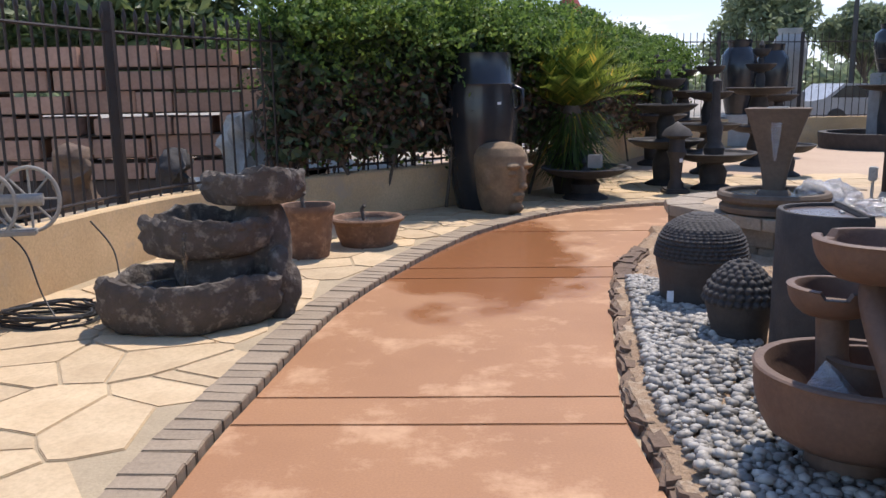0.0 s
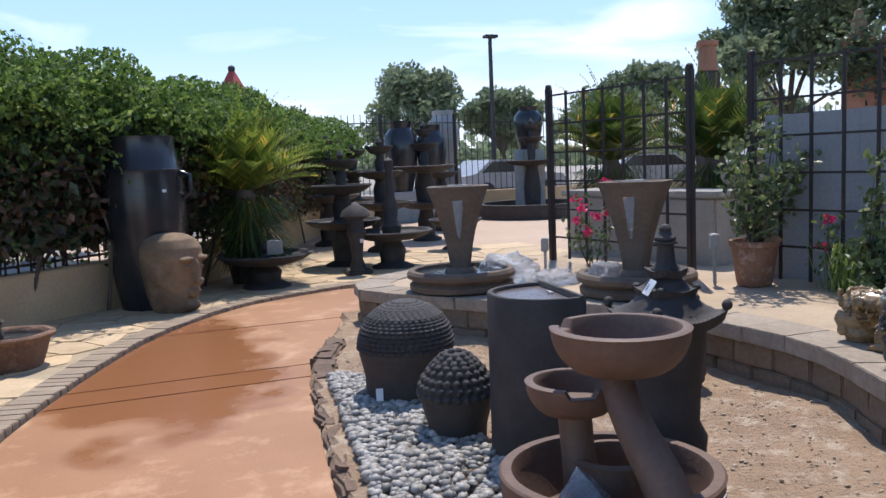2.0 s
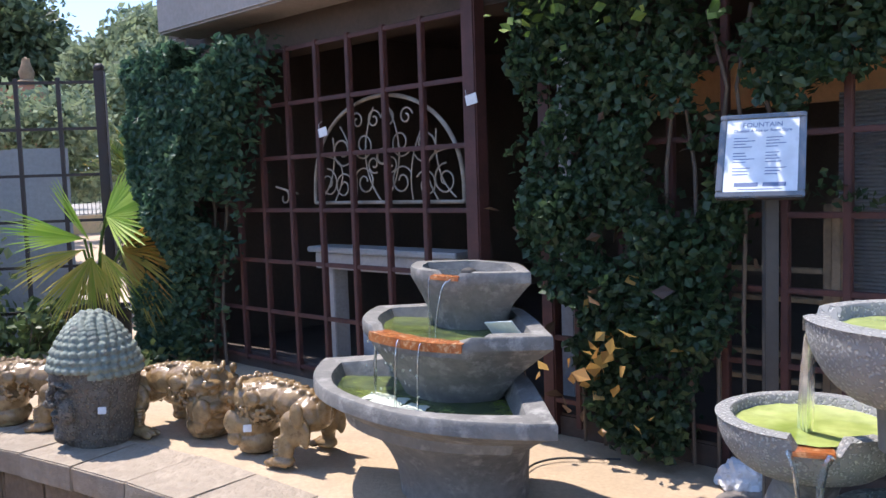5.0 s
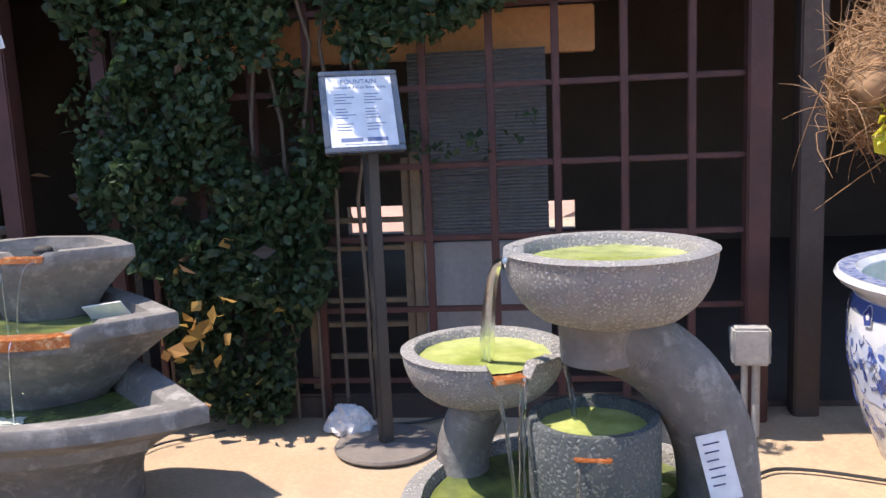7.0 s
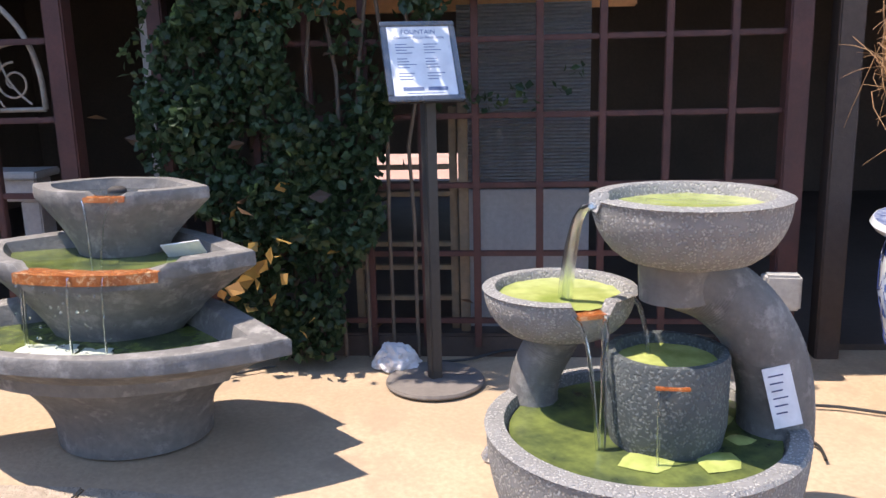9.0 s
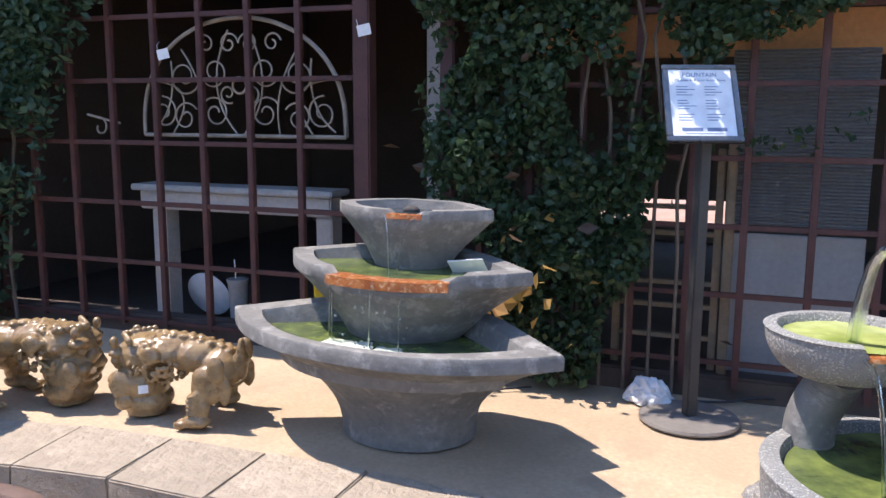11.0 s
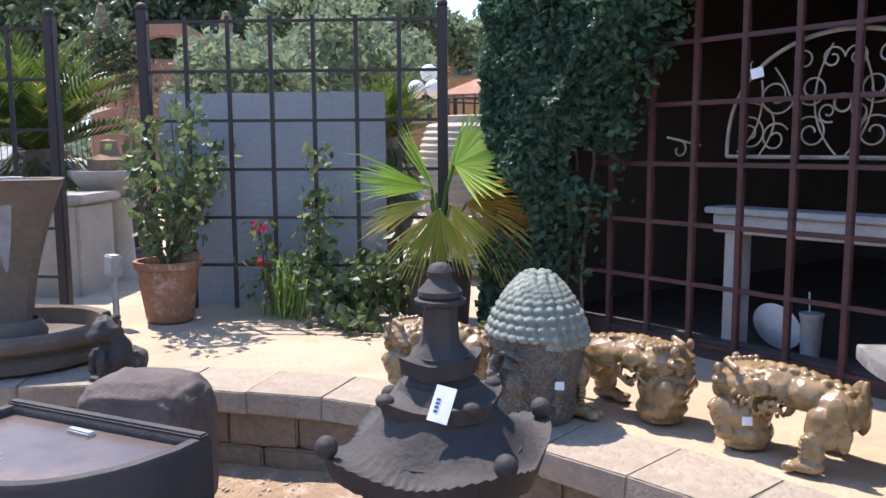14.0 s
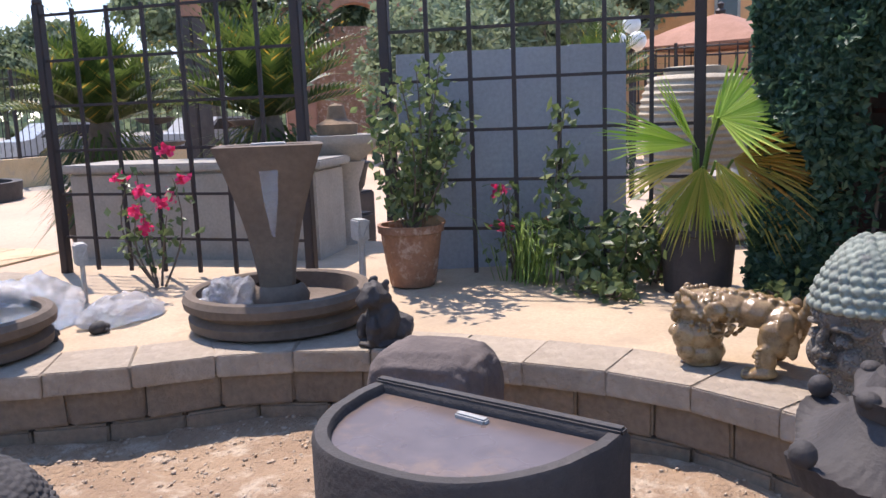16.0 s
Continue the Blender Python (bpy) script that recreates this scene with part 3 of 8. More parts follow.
for k in range(209):
    z = 0.98 + k * 0.655 / 208
    y = -0.13 + 0.0035 * math.sin(k * math.pi / 2)
    rows.append([cb.verts.new((-1.42, y, z)), cb.verts.new((-1.9, y, z))])
for a, b in zip(rows, rows[1:]):
    cb.faces.new((a[0], a[1], b[1], b[0]))
bmesh.ops.solidify(cb, geom=list(cb.faces), thickness=0.006)
part("sheet", cb, M["sheet"], cs)
part("lower_sheet", box(-1.9, -0.14, 0.376, -1.42, -0.12, 0.97, 0.003), M["sheet"], cs)
ls = house_thing("ladder_shelf", "dark weathered wooden ladder shelf behind the trellis", "shelf")
for s in (-1.035, -1.40):
    part("side_rail", box(s - 0.014, -0.125, 0.376, s + 0.014, -0.09, 1.28, 0.003), M["timber"], ls)
for z in (0.56, 0.68, 0.77, 0.96, 1.06):
    part("rung", box(-1.386, -0.12, z - 0.009, -1.049, -0.09, z + 0.009, 0.003), M["timber"], ls)
setting("ground_behind", prism([(5.8, -1.0), (9, -5), (14, 2), (10, 5), (8.2, 2.6)], 0.1, 0.34), M["pink"], "sunlit ground behind the shop", "ground")

# ---- boundary wall with railing, left of the path ----
WALL = spline([(-3.3, 1.0), (-3.15, 3.5), (-2.93, 5.35), (-2.5, 7.2), (-1.55, 8.7), (-0.45, 9.75), (0.35, 10.5), (1.2, 11.7), (2.2, 13.6), (3.2, 16.2), (4.6, 18.6)])
wb = bmesh.new()
prev = None
for p, d in along(WALL, 0.2):
    n = Vector((-d.y, d.x))
    a = [wb.verts.new((q.x, q.y, z)) for q, z in ((p, -0.1), (p, 0.49), (p + n * 0.02, 0.51), (p + n * 0.2, 0.51), (p + n * 0.22, 0.49), (p + n * 0.22, -0.1))]
    if prev:
        for i in range(5):
            wb.faces.new((prev[i], prev[i + 1], a[i + 1], a[i]))
    prev = a
bmesh.ops.recalc_face_normals(wb, faces=wb.faces)
setting("boundary_wall", wb, M["ochre"], "low ochre stucco boundary wall", "wall")


def railing(name, line, z0, z1, step, label, start=0.0, tips=True, upto=999.0):
    fence = tagged(new(name), label, "fence", "", "structure")
    pk = tube([(0, 0, z0), (0, 0, z1 - 0.12), (0, 0, z1 - 0.10), (0, 0, z1 - 0.06), (0, 0, z1)] if tips else [(0, 0, z0), (0, 0, z1)],
              [0.0105, 0.0105, 0.019, 0.019, 0.002] if tips else 0.010, 6)
    pm = mesh_of("picket", pk, M["iron"])
    pts = along(line, step, start)
    for k, (p, d) in enumerate(pts):
        if k > upto:
            break
        ob = new("picket", pm)
        ob.location, ob.parent = (p.x, p.y, 0), fence
    for z in (z0 + 0.08, z1 - 0.2):
        part("rail", tube([(p.x, p.y, z) for p, d in pts[:int(min(upto, 998)) + 1]], 0.014, 6), M["iron"], fence)
    post = mesh_of("post", box(-0.035, -0.035, z0 - 0.05, 0.035, 0.035, z1 + 0.03, 0.006), M["iron"])
    for p, d in along(line, 2.2, start + 0.4):
        ob = new("post", post)
        ob.location, ob.parent = (p.x, p.y, 0), fence
    return fence


MID = [p + Vector((-0.09, 0.05)) for p in WALL]
railing("railing", MID, 0.5, 2.1, 0.135, "black wrought iron railing on the boundary wall", 1.0)
BACK = [Vector((3.4, 19.0)), Vector((8, 20.3)), Vector((13, 20.8)), Vector((22, 19)), Vector((34, 15))]
railing("railing", BACK, 0.55, 2.55, 0.17, "black wrought iron railing round the yard", 0.0, False)
bw = bmesh.new()
for a, b in zip(BACK, BACK[1:]):
    d = (b - a).normalized()
    n = Vector((-d.y, d.x)) * 0.12
    prism([tuple(a - n), tuple(b - n), tuple(b + n), tuple(a + n)], -0.1, 0.6, 0, bw)
setting("yard_wall", bw, M["ochre"], "low tan wall under the far railing", "wall")


# lattice fence panels on the terrace
def lattice(a, b, z0, z1, cols, rows, label):
    ob = tagged(new("lattice_fence"), label, "fence", "lattice panels on the terrace")
    a, b = Vector(a), Vector(b)
    d = b - a
    ob.matrix_basis = pose(a.x, a.y, 0, 0, 0, math.degrees(math.atan2(d.y, d.x)))
    L = d.length
    for x in (0, L):
        part("post", box(x - 0.03, -0.03, z0 - 0.06, x + 0.03, 0.03, z1 + 0.02, 0.006), M["iron"], ob)
        part("post_cap", shift(blob([((0, 0, 0), (0.034, 0.034, 0.03))], 2), pose(x, 0, z1 + 0.035)), M["iron"], ob)
    for k in range(1, cols):
        part("upright", box(L * k / cols - 0.012, -0.010, z0 + 0.02, L * k / cols + 0.012, 0.010, z1 - 0.02, 0.002), M["iron"], ob)
    for k in range(rows):
        z = z1 - 0.05 - 0.287 * k
        part("rail", box(0.03, -0.008, z - 0.009, L - 0.03, 0.008, z + 0.009, 0.002), M["iron"], ob)
    return ob


lattice((4.21, 8.2), (4.565, 6.4), 0.36, 2.08, 7, 6, "black iron lattice fence panel standing on the terrace")
lattice((4.84, 5.98), (5.30, 4.28), 0.36, 2.13, 7, 6, "black iron lattice fence panel with plants before it")


# ---- fountains and pots on the terrace ----
def bowl_bm(r, h, wall, base, notches=(), depth=0.03, seg=64, floor=0.35, z0=0.0):
    """A thick-walled bowl; notches are (angle, half width, drop) cut into the rim."""
    prof = [(0.0, 0.0), (base * r, 0.0)]
    for k in range(1, 9):
        t = k / 8
        prof.append((base * r + (1 - base) * r * (1 - (1 - t) ** 2) ** 0.5, h * t * 0.94))
    prof += [(r + 0.004, h * 0.975), (r - 0.004, h), (r - wall + 0.004, h), (r - wall, h * 0.97), (r - wall * 1.15, h * 0.8), ((r - wall) * 0.8, h * (floor + 0.1)), ((r - wall) * 0.5, h * floor), (0.0, h * floor)]
    bm = lathe(prof, seg)
    for v in bm.verts:
        a = math.degrees(math.atan2(v.co.y, v.co.x))
        for c, w, drop in notches:
            da = abs((a - c + 180) % 360 - 180)
            if da <= w and math.hypot(v.co.x, v.co.y) > 0.5 * r:
                v.co.z = min(v.co.z, h - drop)
        v.co.z += z0
    return bm


def disc(r, z, seg=48, ripple=0.0, bm=None):
    prof = [(r, z), (r * 0.8, z), (r * 0.55, z), (r * 0.3, z), (0, z)]
    bm = lathe(prof, seg, bm)
    if ripple:
        for v in bm.verts:
            v.co.z += ripple * noise.noise(v.co * 30)
    return bm


def stream(a, b, r=0.006, sag=0.03, n=10):
    """A falling thread of water from a to b, thrown outwards first."""
    a, b = Vector(a), Vector(b)
    pts, rad = [], []
    for k in range(n + 1):
        t = k / n
        h = Vector((a.x + (b.x - a.x) * (t ** 0.55), a.y + (b.y - a.y) * (t ** 0.55), a.z + (b.z - a.z) * t * (0.35 + 0.65 * t)))
        pts.append(h)
        rad.append(r * (1 + 0.35 * noise.noise((t * 9, a.x * 50, a.y * 30))))
    return tube(pts, rad, 6)


def leaf_shape(hx, front, back, n=28, tail=0.34):
    """Outline pointed at both ends: a bowed front from one tip to the other, and a back that runs in straight to a narrow end."""
    pts = []
    for k in range(n):
        u = -1 + 2 * k / n
        pts.append((u * hx, front * (1 - abs(u) ** 2.4)))
    for k in range(n):
        u = 1 - 2 * k / n
        pts.append((u * hx, -back * min(1.0, (1 - abs(u)) / (1 - tail))))
    return pts


def boat_bm(hx, front, back, z0, z1, foot, inner=0.74, wall=0.05, deep=0.1, shiftb=0.0, power=1.7, rise=0.0, notch=None, drop=0.0, band=0.045, tail=0.34):
    """A pointed basin on a round foot; the rim climbs by rise at the back and drops where the notch (x0, x1) lets water out."""
    out = leaf_shape(hx, front, back, 28, tail)
    n = len(out)
    bm = bmesh.new()
    rings = []

    def lift(x, y):
        z = rise * min(1.0, max(0.0, -y / (0.5 * back))) if y < 0 else 0.0
        if notch and y > 0 and notch[0] < x < notch[1]:
            z -= drop
        return z

    def ring(pts, z, low=1.0):
        rings.append([bm.verts.new((x, y, z + low * lift(x, y))) for x, y in pts])

    base = [(foot * math.cos(math.pi - 2 * math.pi * k / n), foot * 0.9 * math.sin(math.pi - 2 * math.pi * k / n) - shiftb) for k in range(n)]
    for k in range(13):
        t = k / 12
        w = t ** power
        step = 0.006 * (1 if k in (5, 9) else 0)
        ring([(bx + (ox * (1 + step) - bx) * w, by + (oy * (1 + step) - by) * w) for (bx, by), (ox, oy) in zip(base, out)], z0 + (z1 - band - z0) * t, w)
    ring(out, z1 - 0.006)
    ring([(x * 0.99, y * 0.985) for x, y in out], z1)
    inn = leaf_shape(hx * inner, front - wall, back - wall, 28, tail)
    ring(inn, z1)
    ring([(x * 0.985, y * 0.97) for x, y in inn], z1 - 0.012)
    ring([(x * 0.86, y * 0.84) for x, y in inn], z1 - deep, 0.0)
    for a, b in zip(rings, rings[1:]):
        for i in range(n):
            j = (i + 1) % n
            bm.faces.new((a[i], a[j], b[j], b[i]))
    bm.faces.new(rings[0])
    bm.faces.new(rings[-1])
    bmesh.ops.recalc_face_normals(bm, faces=bm.faces)
    return bm


def front_lip(hx, front, x0, x1, inset, over, z, thick, n=10):
    """A bent metal sheet that follows the bowed front between x0 and x1 and folds down over it."""
    bm = bmesh.new()
    rows = []
    for k in range(n + 1):
        x = x0 + (x1 - x0) * k / n
        y = front * (1 - abs(x / hx) ** 2.4)
        d = 0.0015 * math.sin(k * 2.3)
        rows.append([bm.verts.new(c) for c in ((x * 0.97, y - inset, z - 0.004 + d), (x, y - 0.004, z + d), (x, y + over, z - 0.002 + d), (x, y + over + 0.002, z - thick))])
    for a, b in zip(rows, rows[1:]):
        for i in range(3):
            bm.faces.new((a[i], a[i + 1], b[i + 1], b[i]))
    bmesh.ops.recalc_face_normals(bm, faces=bm.faces)
    bmesh.ops.solidify(bm, geom=list(bm.faces), thickness=0.003)
    return bm


def droplets(places, size, seed):
    bm = bmesh.new()
    rd = random.Random(seed)
    for p in places:
        r = size * rd.uniform(0.5, 1.2)
        blob([(p, (r, r, r * 1.5))], 1, 0, 1, bm)
    return bm


def leaf_disc(hx, front, back, z, ripple=0.002, tail=0.34):
    bm = bmesh.new()
    o = leaf_shape(hx, front, back, 28, tail)
    rings = []
    for k, f in enumerate((1.0, 0.75, 0.5, 0.25)):
        rings.append([bm.verts.new((x * f, y * f, z + ripple * noise.noise((x * f * 40, y * f * 40, 0)))) for x, y in o])
    n = len(o)
    for a, b in zip(rings, rings[1:]):
        for i in range(n):
            bm.faces.new((a[i], a[(i + 1) % n], b[(i + 1) % n], b[i]))
    bm.faces.new(rings[-1])
    bmesh.ops.recalc_face_normals(bm, faces=bm.faces)
    return bm


def tiered_boat_fountain():
    f = thing("tiered_fountain", 2.97, 1.885, TOP, "charcoal three-tier fountain of pointed basins, water running over copper lips", "fountain", rz=47)
    # x runs along the basins, y to their rounded front
    m1 = pose(0.015, -0.015, 0)
    low = part("lower_basin", shift(boat_bm(0.605, 0.265, 0.345, 0.0, 0.382, 0.23, inner=0.80, wall=0.04, deep=0.13, shiftb=0.17, power=2.3, rise=0.028, tail=0.16), m1), M["slate"], f)
    part("water", shift(leaf_disc(0.46, 0.208, 0.285, 0.338, 0.004, 0.16), m1), M["algae2"], low, "murky green water")
    m2 = pose(0.03, -0.175, 0)
    mid = part("middle_basin", shift(boat_bm(0.455, 0.265, 0.235, 0.27, 0.575, 0.165, inner=0.80, wall=0.04, deep=0.075, shiftb=0.0, power=1.5, rise=0.015, tail=0.18, notch=(-0.275, 0.125), drop=0.024, band=0.04), m2), M["slate"], f)
    part("water", shift(leaf_disc(0.355, 0.222, 0.19, 0.545, 0.002, 0.18), m2), M["algae2"], mid, "murky green water")
    part("copper_lip", shift(front_lip(0.455, 0.265, -0.272, 0.122, 0.065, 0.008, 0.557, 0.03), m2), M["copper"], mid, "wet orange copper lip")
    m3 = pose(0.05, -0.265, 0)
    top = part("upper_basin", shift(boat_bm(0.298, 0.165, 0.13, 0.535, 0.742, 0.13, inner=0.78, wall=0.033, deep=0.05, power=1.25, rise=0.006, notch=(-0.125, 0.0), drop=0.016, band=0.035), m3), M["slate"], f)
    part("water", shift(leaf_disc(0.215, 0.125, 0.095, 0.718), m3), M["skywater"], top, "clear water")
    part("copper_lip", shift(front_lip(0.298, 0.165, -0.122, -0.003, 0.04, 0.006, 0.731, 0.016), m3), M["copper"], top, "bright copper lip")
    part("pump_cover", shift(blob([((0, 0, 0), (0.032, 0.022, 0.016))], 3, 0.004, 40), pose(0.06, -0.27, 0.722)), M["dark"], top, "small dark spout nozzle")
    for a, b in (((0.045, -0.088, 0.722), (0.01, -0.055, 0.546)), ((-0.065, -0.090, 0.722), (-0.015, -0.06, 0.546))):
        part("water_stream", stream(a, b, 0.003), M["water"], f, "thin clear stream of water")
    for x, y, r in ((0.148, 0.052, 0.004), (0.135, 0.058, 0.003), (-0.03, 0.096, 0.004), (-0.12, 0.078, 0.003)):
        part("water_stream", stream((x, y, 0.55), (x, y + 0.022, 0.34), r), M["water"], f, "thin clear stream of water")
    rd = random.Random(3)
    tagged(part("splash_drops", droplets([(rd.uniform(-0.15, 0.14), rd.uniform(0.075, 0.12), rd.uniform(0.35, 0.53)) for _ in range(40)], 0.0035, 4), M["water"], f, "falling drops of water"), kind="stuff")
    for x, y, r in ((0.06, 0.10, 0.07), (-0.06, 0.10, 0.06), (0.14, 0.08, 0.04)):
        part("foam", shift(lathe([(r, 0), (r * 0.7, 0.004), (r * 0.3, 0.006), (0, 0.005)], 22, wob=0.6), pose(x, y, 0.341)), M["foam"], low, "white foam")
    part("label_card", shift(box(-0.06, -0.002, 0, 0.06, 0.002, 0.055, 0.001), pose(-0.20, -0.20, 0.55, -38, 8, 4)), M["paper"], f, "pale blue-white price card")


tiered_boat_fountain()


def bowl_fountain():
    cx, cy = 1.9, 0.86
    f = thing("bowl_fountain", cx, cy, TOP, "pitted grey stone fountain with cascading bowls of green water", "fountain")
    basin = part("basin", bowl_bm(0.352, 0.272, 0.045, 0.66, floor=0.3, seg=72), M["pitted"], f)
    part("water", disc(0.300, 0.248, 48, 0.003), M["algae2"], basin, "dark green water")
    for k, (lx, ly, lr) in enumerate(((-0.12, 0.10, 0.055), (-0.2, -0.02, 0.05), (-0.05, -0.18, 0.04), (0.12, -0.2, 0.05), (-0.16, -0.14, 0.03))):
        part("floating_weed", shift(lathe([(lr, 0.0), (lr * 0.6, 0.004), (0, 0.006)], 9, wob=0.5), pose(lx, ly, 0.250, 0, 0, 40 * k)), M["algae"], basin, "pale green floating weed")
    view = Vector((cx - 0.6, cy - 1.9)).normalized()      # away from the walkway
    side = Vector((view.y, -view.x))                       # to the visitor's right

    def at(r, d, z):
        q = side * r + view * d
        return (q.x, q.y, z)
    # curved arm from the basin's right up under the top bowl
    arm = [at(0.28, 0.06, 0.05), at(0.30, 0.06, 0.22), at(0.285, 0.05, 0.38), at(0.23, 0.03, 0.5), at(0.15, 0.02, 0.575), at(0.07, 0.0, 0.61)]
    pts = spline(arm, 26)
    part("arm", tube(pts, [0.086 - 0.012 * k / len(pts) + 0.0012 * (k % 2) for k in range(len(pts))], 28, flat=1.0), M["slate"], f, "ribbed dark stone arm")
    part("neck", shift(lathe([(0.075, 0.56), (0.08, 0.66), (0.09, 0.68), (0, 0.68)], 28), Matrix.Translation(at(0.06, -0.01, 0))), M["slate"], f)
    na = math.degrees(math.atan2(-side.y, -side.x))
    t = Matrix.Translation(at(0.082, -0.028, 0.642))
    top = part("top_bowl", shift(bowl_bm(0.203, 0.15, 0.038, 0.38, [(na + 12, 13, 0.032)], floor=0.4), t), M["pitted"], f)
    part("water", shift(disc(0.168, 0.126, 40, 0.003), t), M["algae"], top, "bright green water")
    b2 = at(-0.19, 0.115, 0)
    part("pillar", tube(spline([at(-0.25, 0.15, 0.16), at(-0.25, 0.16, 0.3), at(-0.21, 0.15, 0.40), at(-0.19, 0.12, 0.45)], 26), [0.06 + 0.0012 * (k % 2) for k in range(79)], 22), M["slate"], f, "ribbed dark stone pillar")
    t2 = Matrix.Translation((b2[0], b2[1], 0.432))
    toward = math.degrees(math.atan2(-view.y, -view.x))
    mid = part("middle_bowl", shift(bowl_bm(0.178, 0.12, 0.03, 0.4, [(toward + 25, 14, 0.03), (toward + 82, 12, 0.022)], floor=0.4), t2), M["pitted"], f)
    part("water", shift(disc(0.15, 0.1, 36, 0.003), t2), M["algae"], mid, "bright green water")
    part("copper_lip", shift(box(-0.036, 0.13, 0.086, 0.036, 0.181, 0.096, 0.002), t2 @ pose(0, 0, 0, 0, 0, toward + 25 - 90)), M["copper"], mid, "wet orange copper lip")
    c3 = at(0.048, -0.03, 0.207)
    t3 = Matrix.Translation(c3)
    cup = part("lower_cup", shift(lathe([(0.0, 0.0), (0.105, 0.0), (0.12, 0.03), (0.131, 0.09), (0.132, 0.235), (0.128, 0.245), (0.112, 0.245), (0.108, 0.235), (0.105, 0.18), (0, 0.18)], 48), t3), M["tealstone"], f)
    part("water", shift(disc(0.107, 0.222, 36, 0.003), t3), M["algae"], cup, "bright green water")
    part("copper_lip", shift(box(-0.035, 0.102, 0.2, 0.035, 0.134, 0.2085, 0.002), t3 @ pose(0, 0, 0, 0, 0, toward - 90)), M["copper"], cup)
    for a, b, r in ((at(-0.115, -0.03, 0.765), at(-0.185, 0.06, 0.535), 0.008), (at(-0.12, -0.045, 0.765), at(-0.165, 0.05, 0.535), 0.008), (at(-0.118, -0.038, 0.766), at(-0.175, 0.055, 0.535), 0.007),
                    (at(-0.155, -0.06, 0.525), at(-0.10, -0.12, 0.25), 0.005), (at(-0.085, -0.045, 0.525), at(-0.09, -0.12, 0.25), 0.007),
                    (at(-0.02, 0.09, 0.53), at(0.01, 0.0, 0.43), 0.006), (at(0.02, -0.155, 0.41), at(0.02, -0.185, 0.25), 0.003)):
        part("water_stream", stream(a, b, r), M["water"], f, "clear falling water")
    tagm = Matrix.Translation(at(0.285, -0.05, 0.36)) @ pose(0, 0, 0, 78, -12, math.degrees(math.atan2(side.y, side.x)) + 8)
    tg = part("price_tag", shift(box(-0.03, -0.065, 0, 0.03, 0.065, 0.002, 0.0005), tagm), M["paper"], f, "white printed price tag")
    for k in range(6):
        part("print_bar", shift(box(-0.02, 0.045 - 0.016 * k, 0.0022, 0.012 - 0.004 * (k % 3), 0.048 - 0.016 * k, 0.003, 0), tagm), M["ink"], tg)


bowl_fountain()


def v_fountain(x, y, z, label, water, rz, group="V-shaped fountains"):
    f = thing("planter_fountain", x, y, z, label, "fountain", group, rz)
    f.scale = (1.07, 1.07, 1.0)
    basin = part("basin", lathe([(0, 0), (0.36, 0), (0.395, 0.02), (0.40, 0.06), (0.37, 0.085), (0.385, 0.10), (0.415, 0.115), (0.42, 0.15), (0.405, 0.175), (0.375, 0.18), (0.36, 0.17), (0.35, 0.09), (0, 0.08)], 64), M["brownstone"], f)
    if water:
        part("water", disc(0.352, 0.145, 40, 0.004), M["skywater"], basin, "clear water mirroring the sky")
    part("foot", lathe([(0.13, 0.08), (0.14, 0.13), (0.12, 0.17), (0.1, 0.19)], 32), M["brownstone"], f)
    bm = bmesh.new()
    rows = []
    for k in range(15):
        t = k / 14
        w, d = 0.075 + 0.16 * t ** 1.7, 0.07 + 0.085 * t ** 1.5
        rows.append([bm.verts.new((w * cx, d * cy, 0.12 + 0.73 * t)) for cx, cy in ((-1, -0.8), (-0.8, -1), (0.8, -1), (1, -0.8), (1, 0.8), (0.8, 1), (-0.8, 1), (-1, 0.8))])
    for w, d, z_ in ((0.215, 0.13, 0.855), (0.19, 0.105, 0.85), (0.15, 0.09, 0.75)):
        rows.append([bm.verts.new((w * cx, d * cy, z_)) for cx, cy in ((-1, -0.8), (-0.8, -1), (0.8, -1), (1, -0.8), (1, 0.8), (0.8, 1), (-0.8, 1), (-1, 0.8))])
    for a, b in zip(rows, rows[1:]):
        for i in range(8):
            bm.faces.new((a[i], a[(i + 1) % 8], b[(i + 1) % 8], b[i]))
    bm.faces.new(rows[0])
    bm.faces.new(rows[-1])
    bmesh.ops.recalc_face_normals(bm, faces=bm.faces)
    part("tower", bm, M["brownstone"], f)
    slot = bmesh.new()
    v = [slot.verts.new(p) for p in ((-0.04, -0.139, 0.74), (0.04, -0.139, 0.74), (0.03, -0.119, 0.6), (0.007, -0.098, 0.43), (-0.007, -0.098, 0.43), (-0.03, -0.119, 0.6))]
    slot.faces.new(v)
    bmesh.ops.solidify(slot, geom=list(slot.faces), thickness=0.008)
    part("water_sheet", shift(slot, pose(0, 0.0, 0, 0, 0, 0)), M["plastic"], f, "pale clear sheet in the slot")
    part("spout_plate", box(-0.075, -0.075, 0.845, 0.075, 0.05, 0.862, 0.004), M["grey"], f, "grey spout plate on top")
    return f


v_fountain(2.66, 6.92, TOP, "brown stone V-shaped fountain in a round basin full of water", True, -24)
v_fountain(3.68, 5.905, TOP, "brown stone V-shaped fountain in an empty round basin with plastic wrap", False, -52)


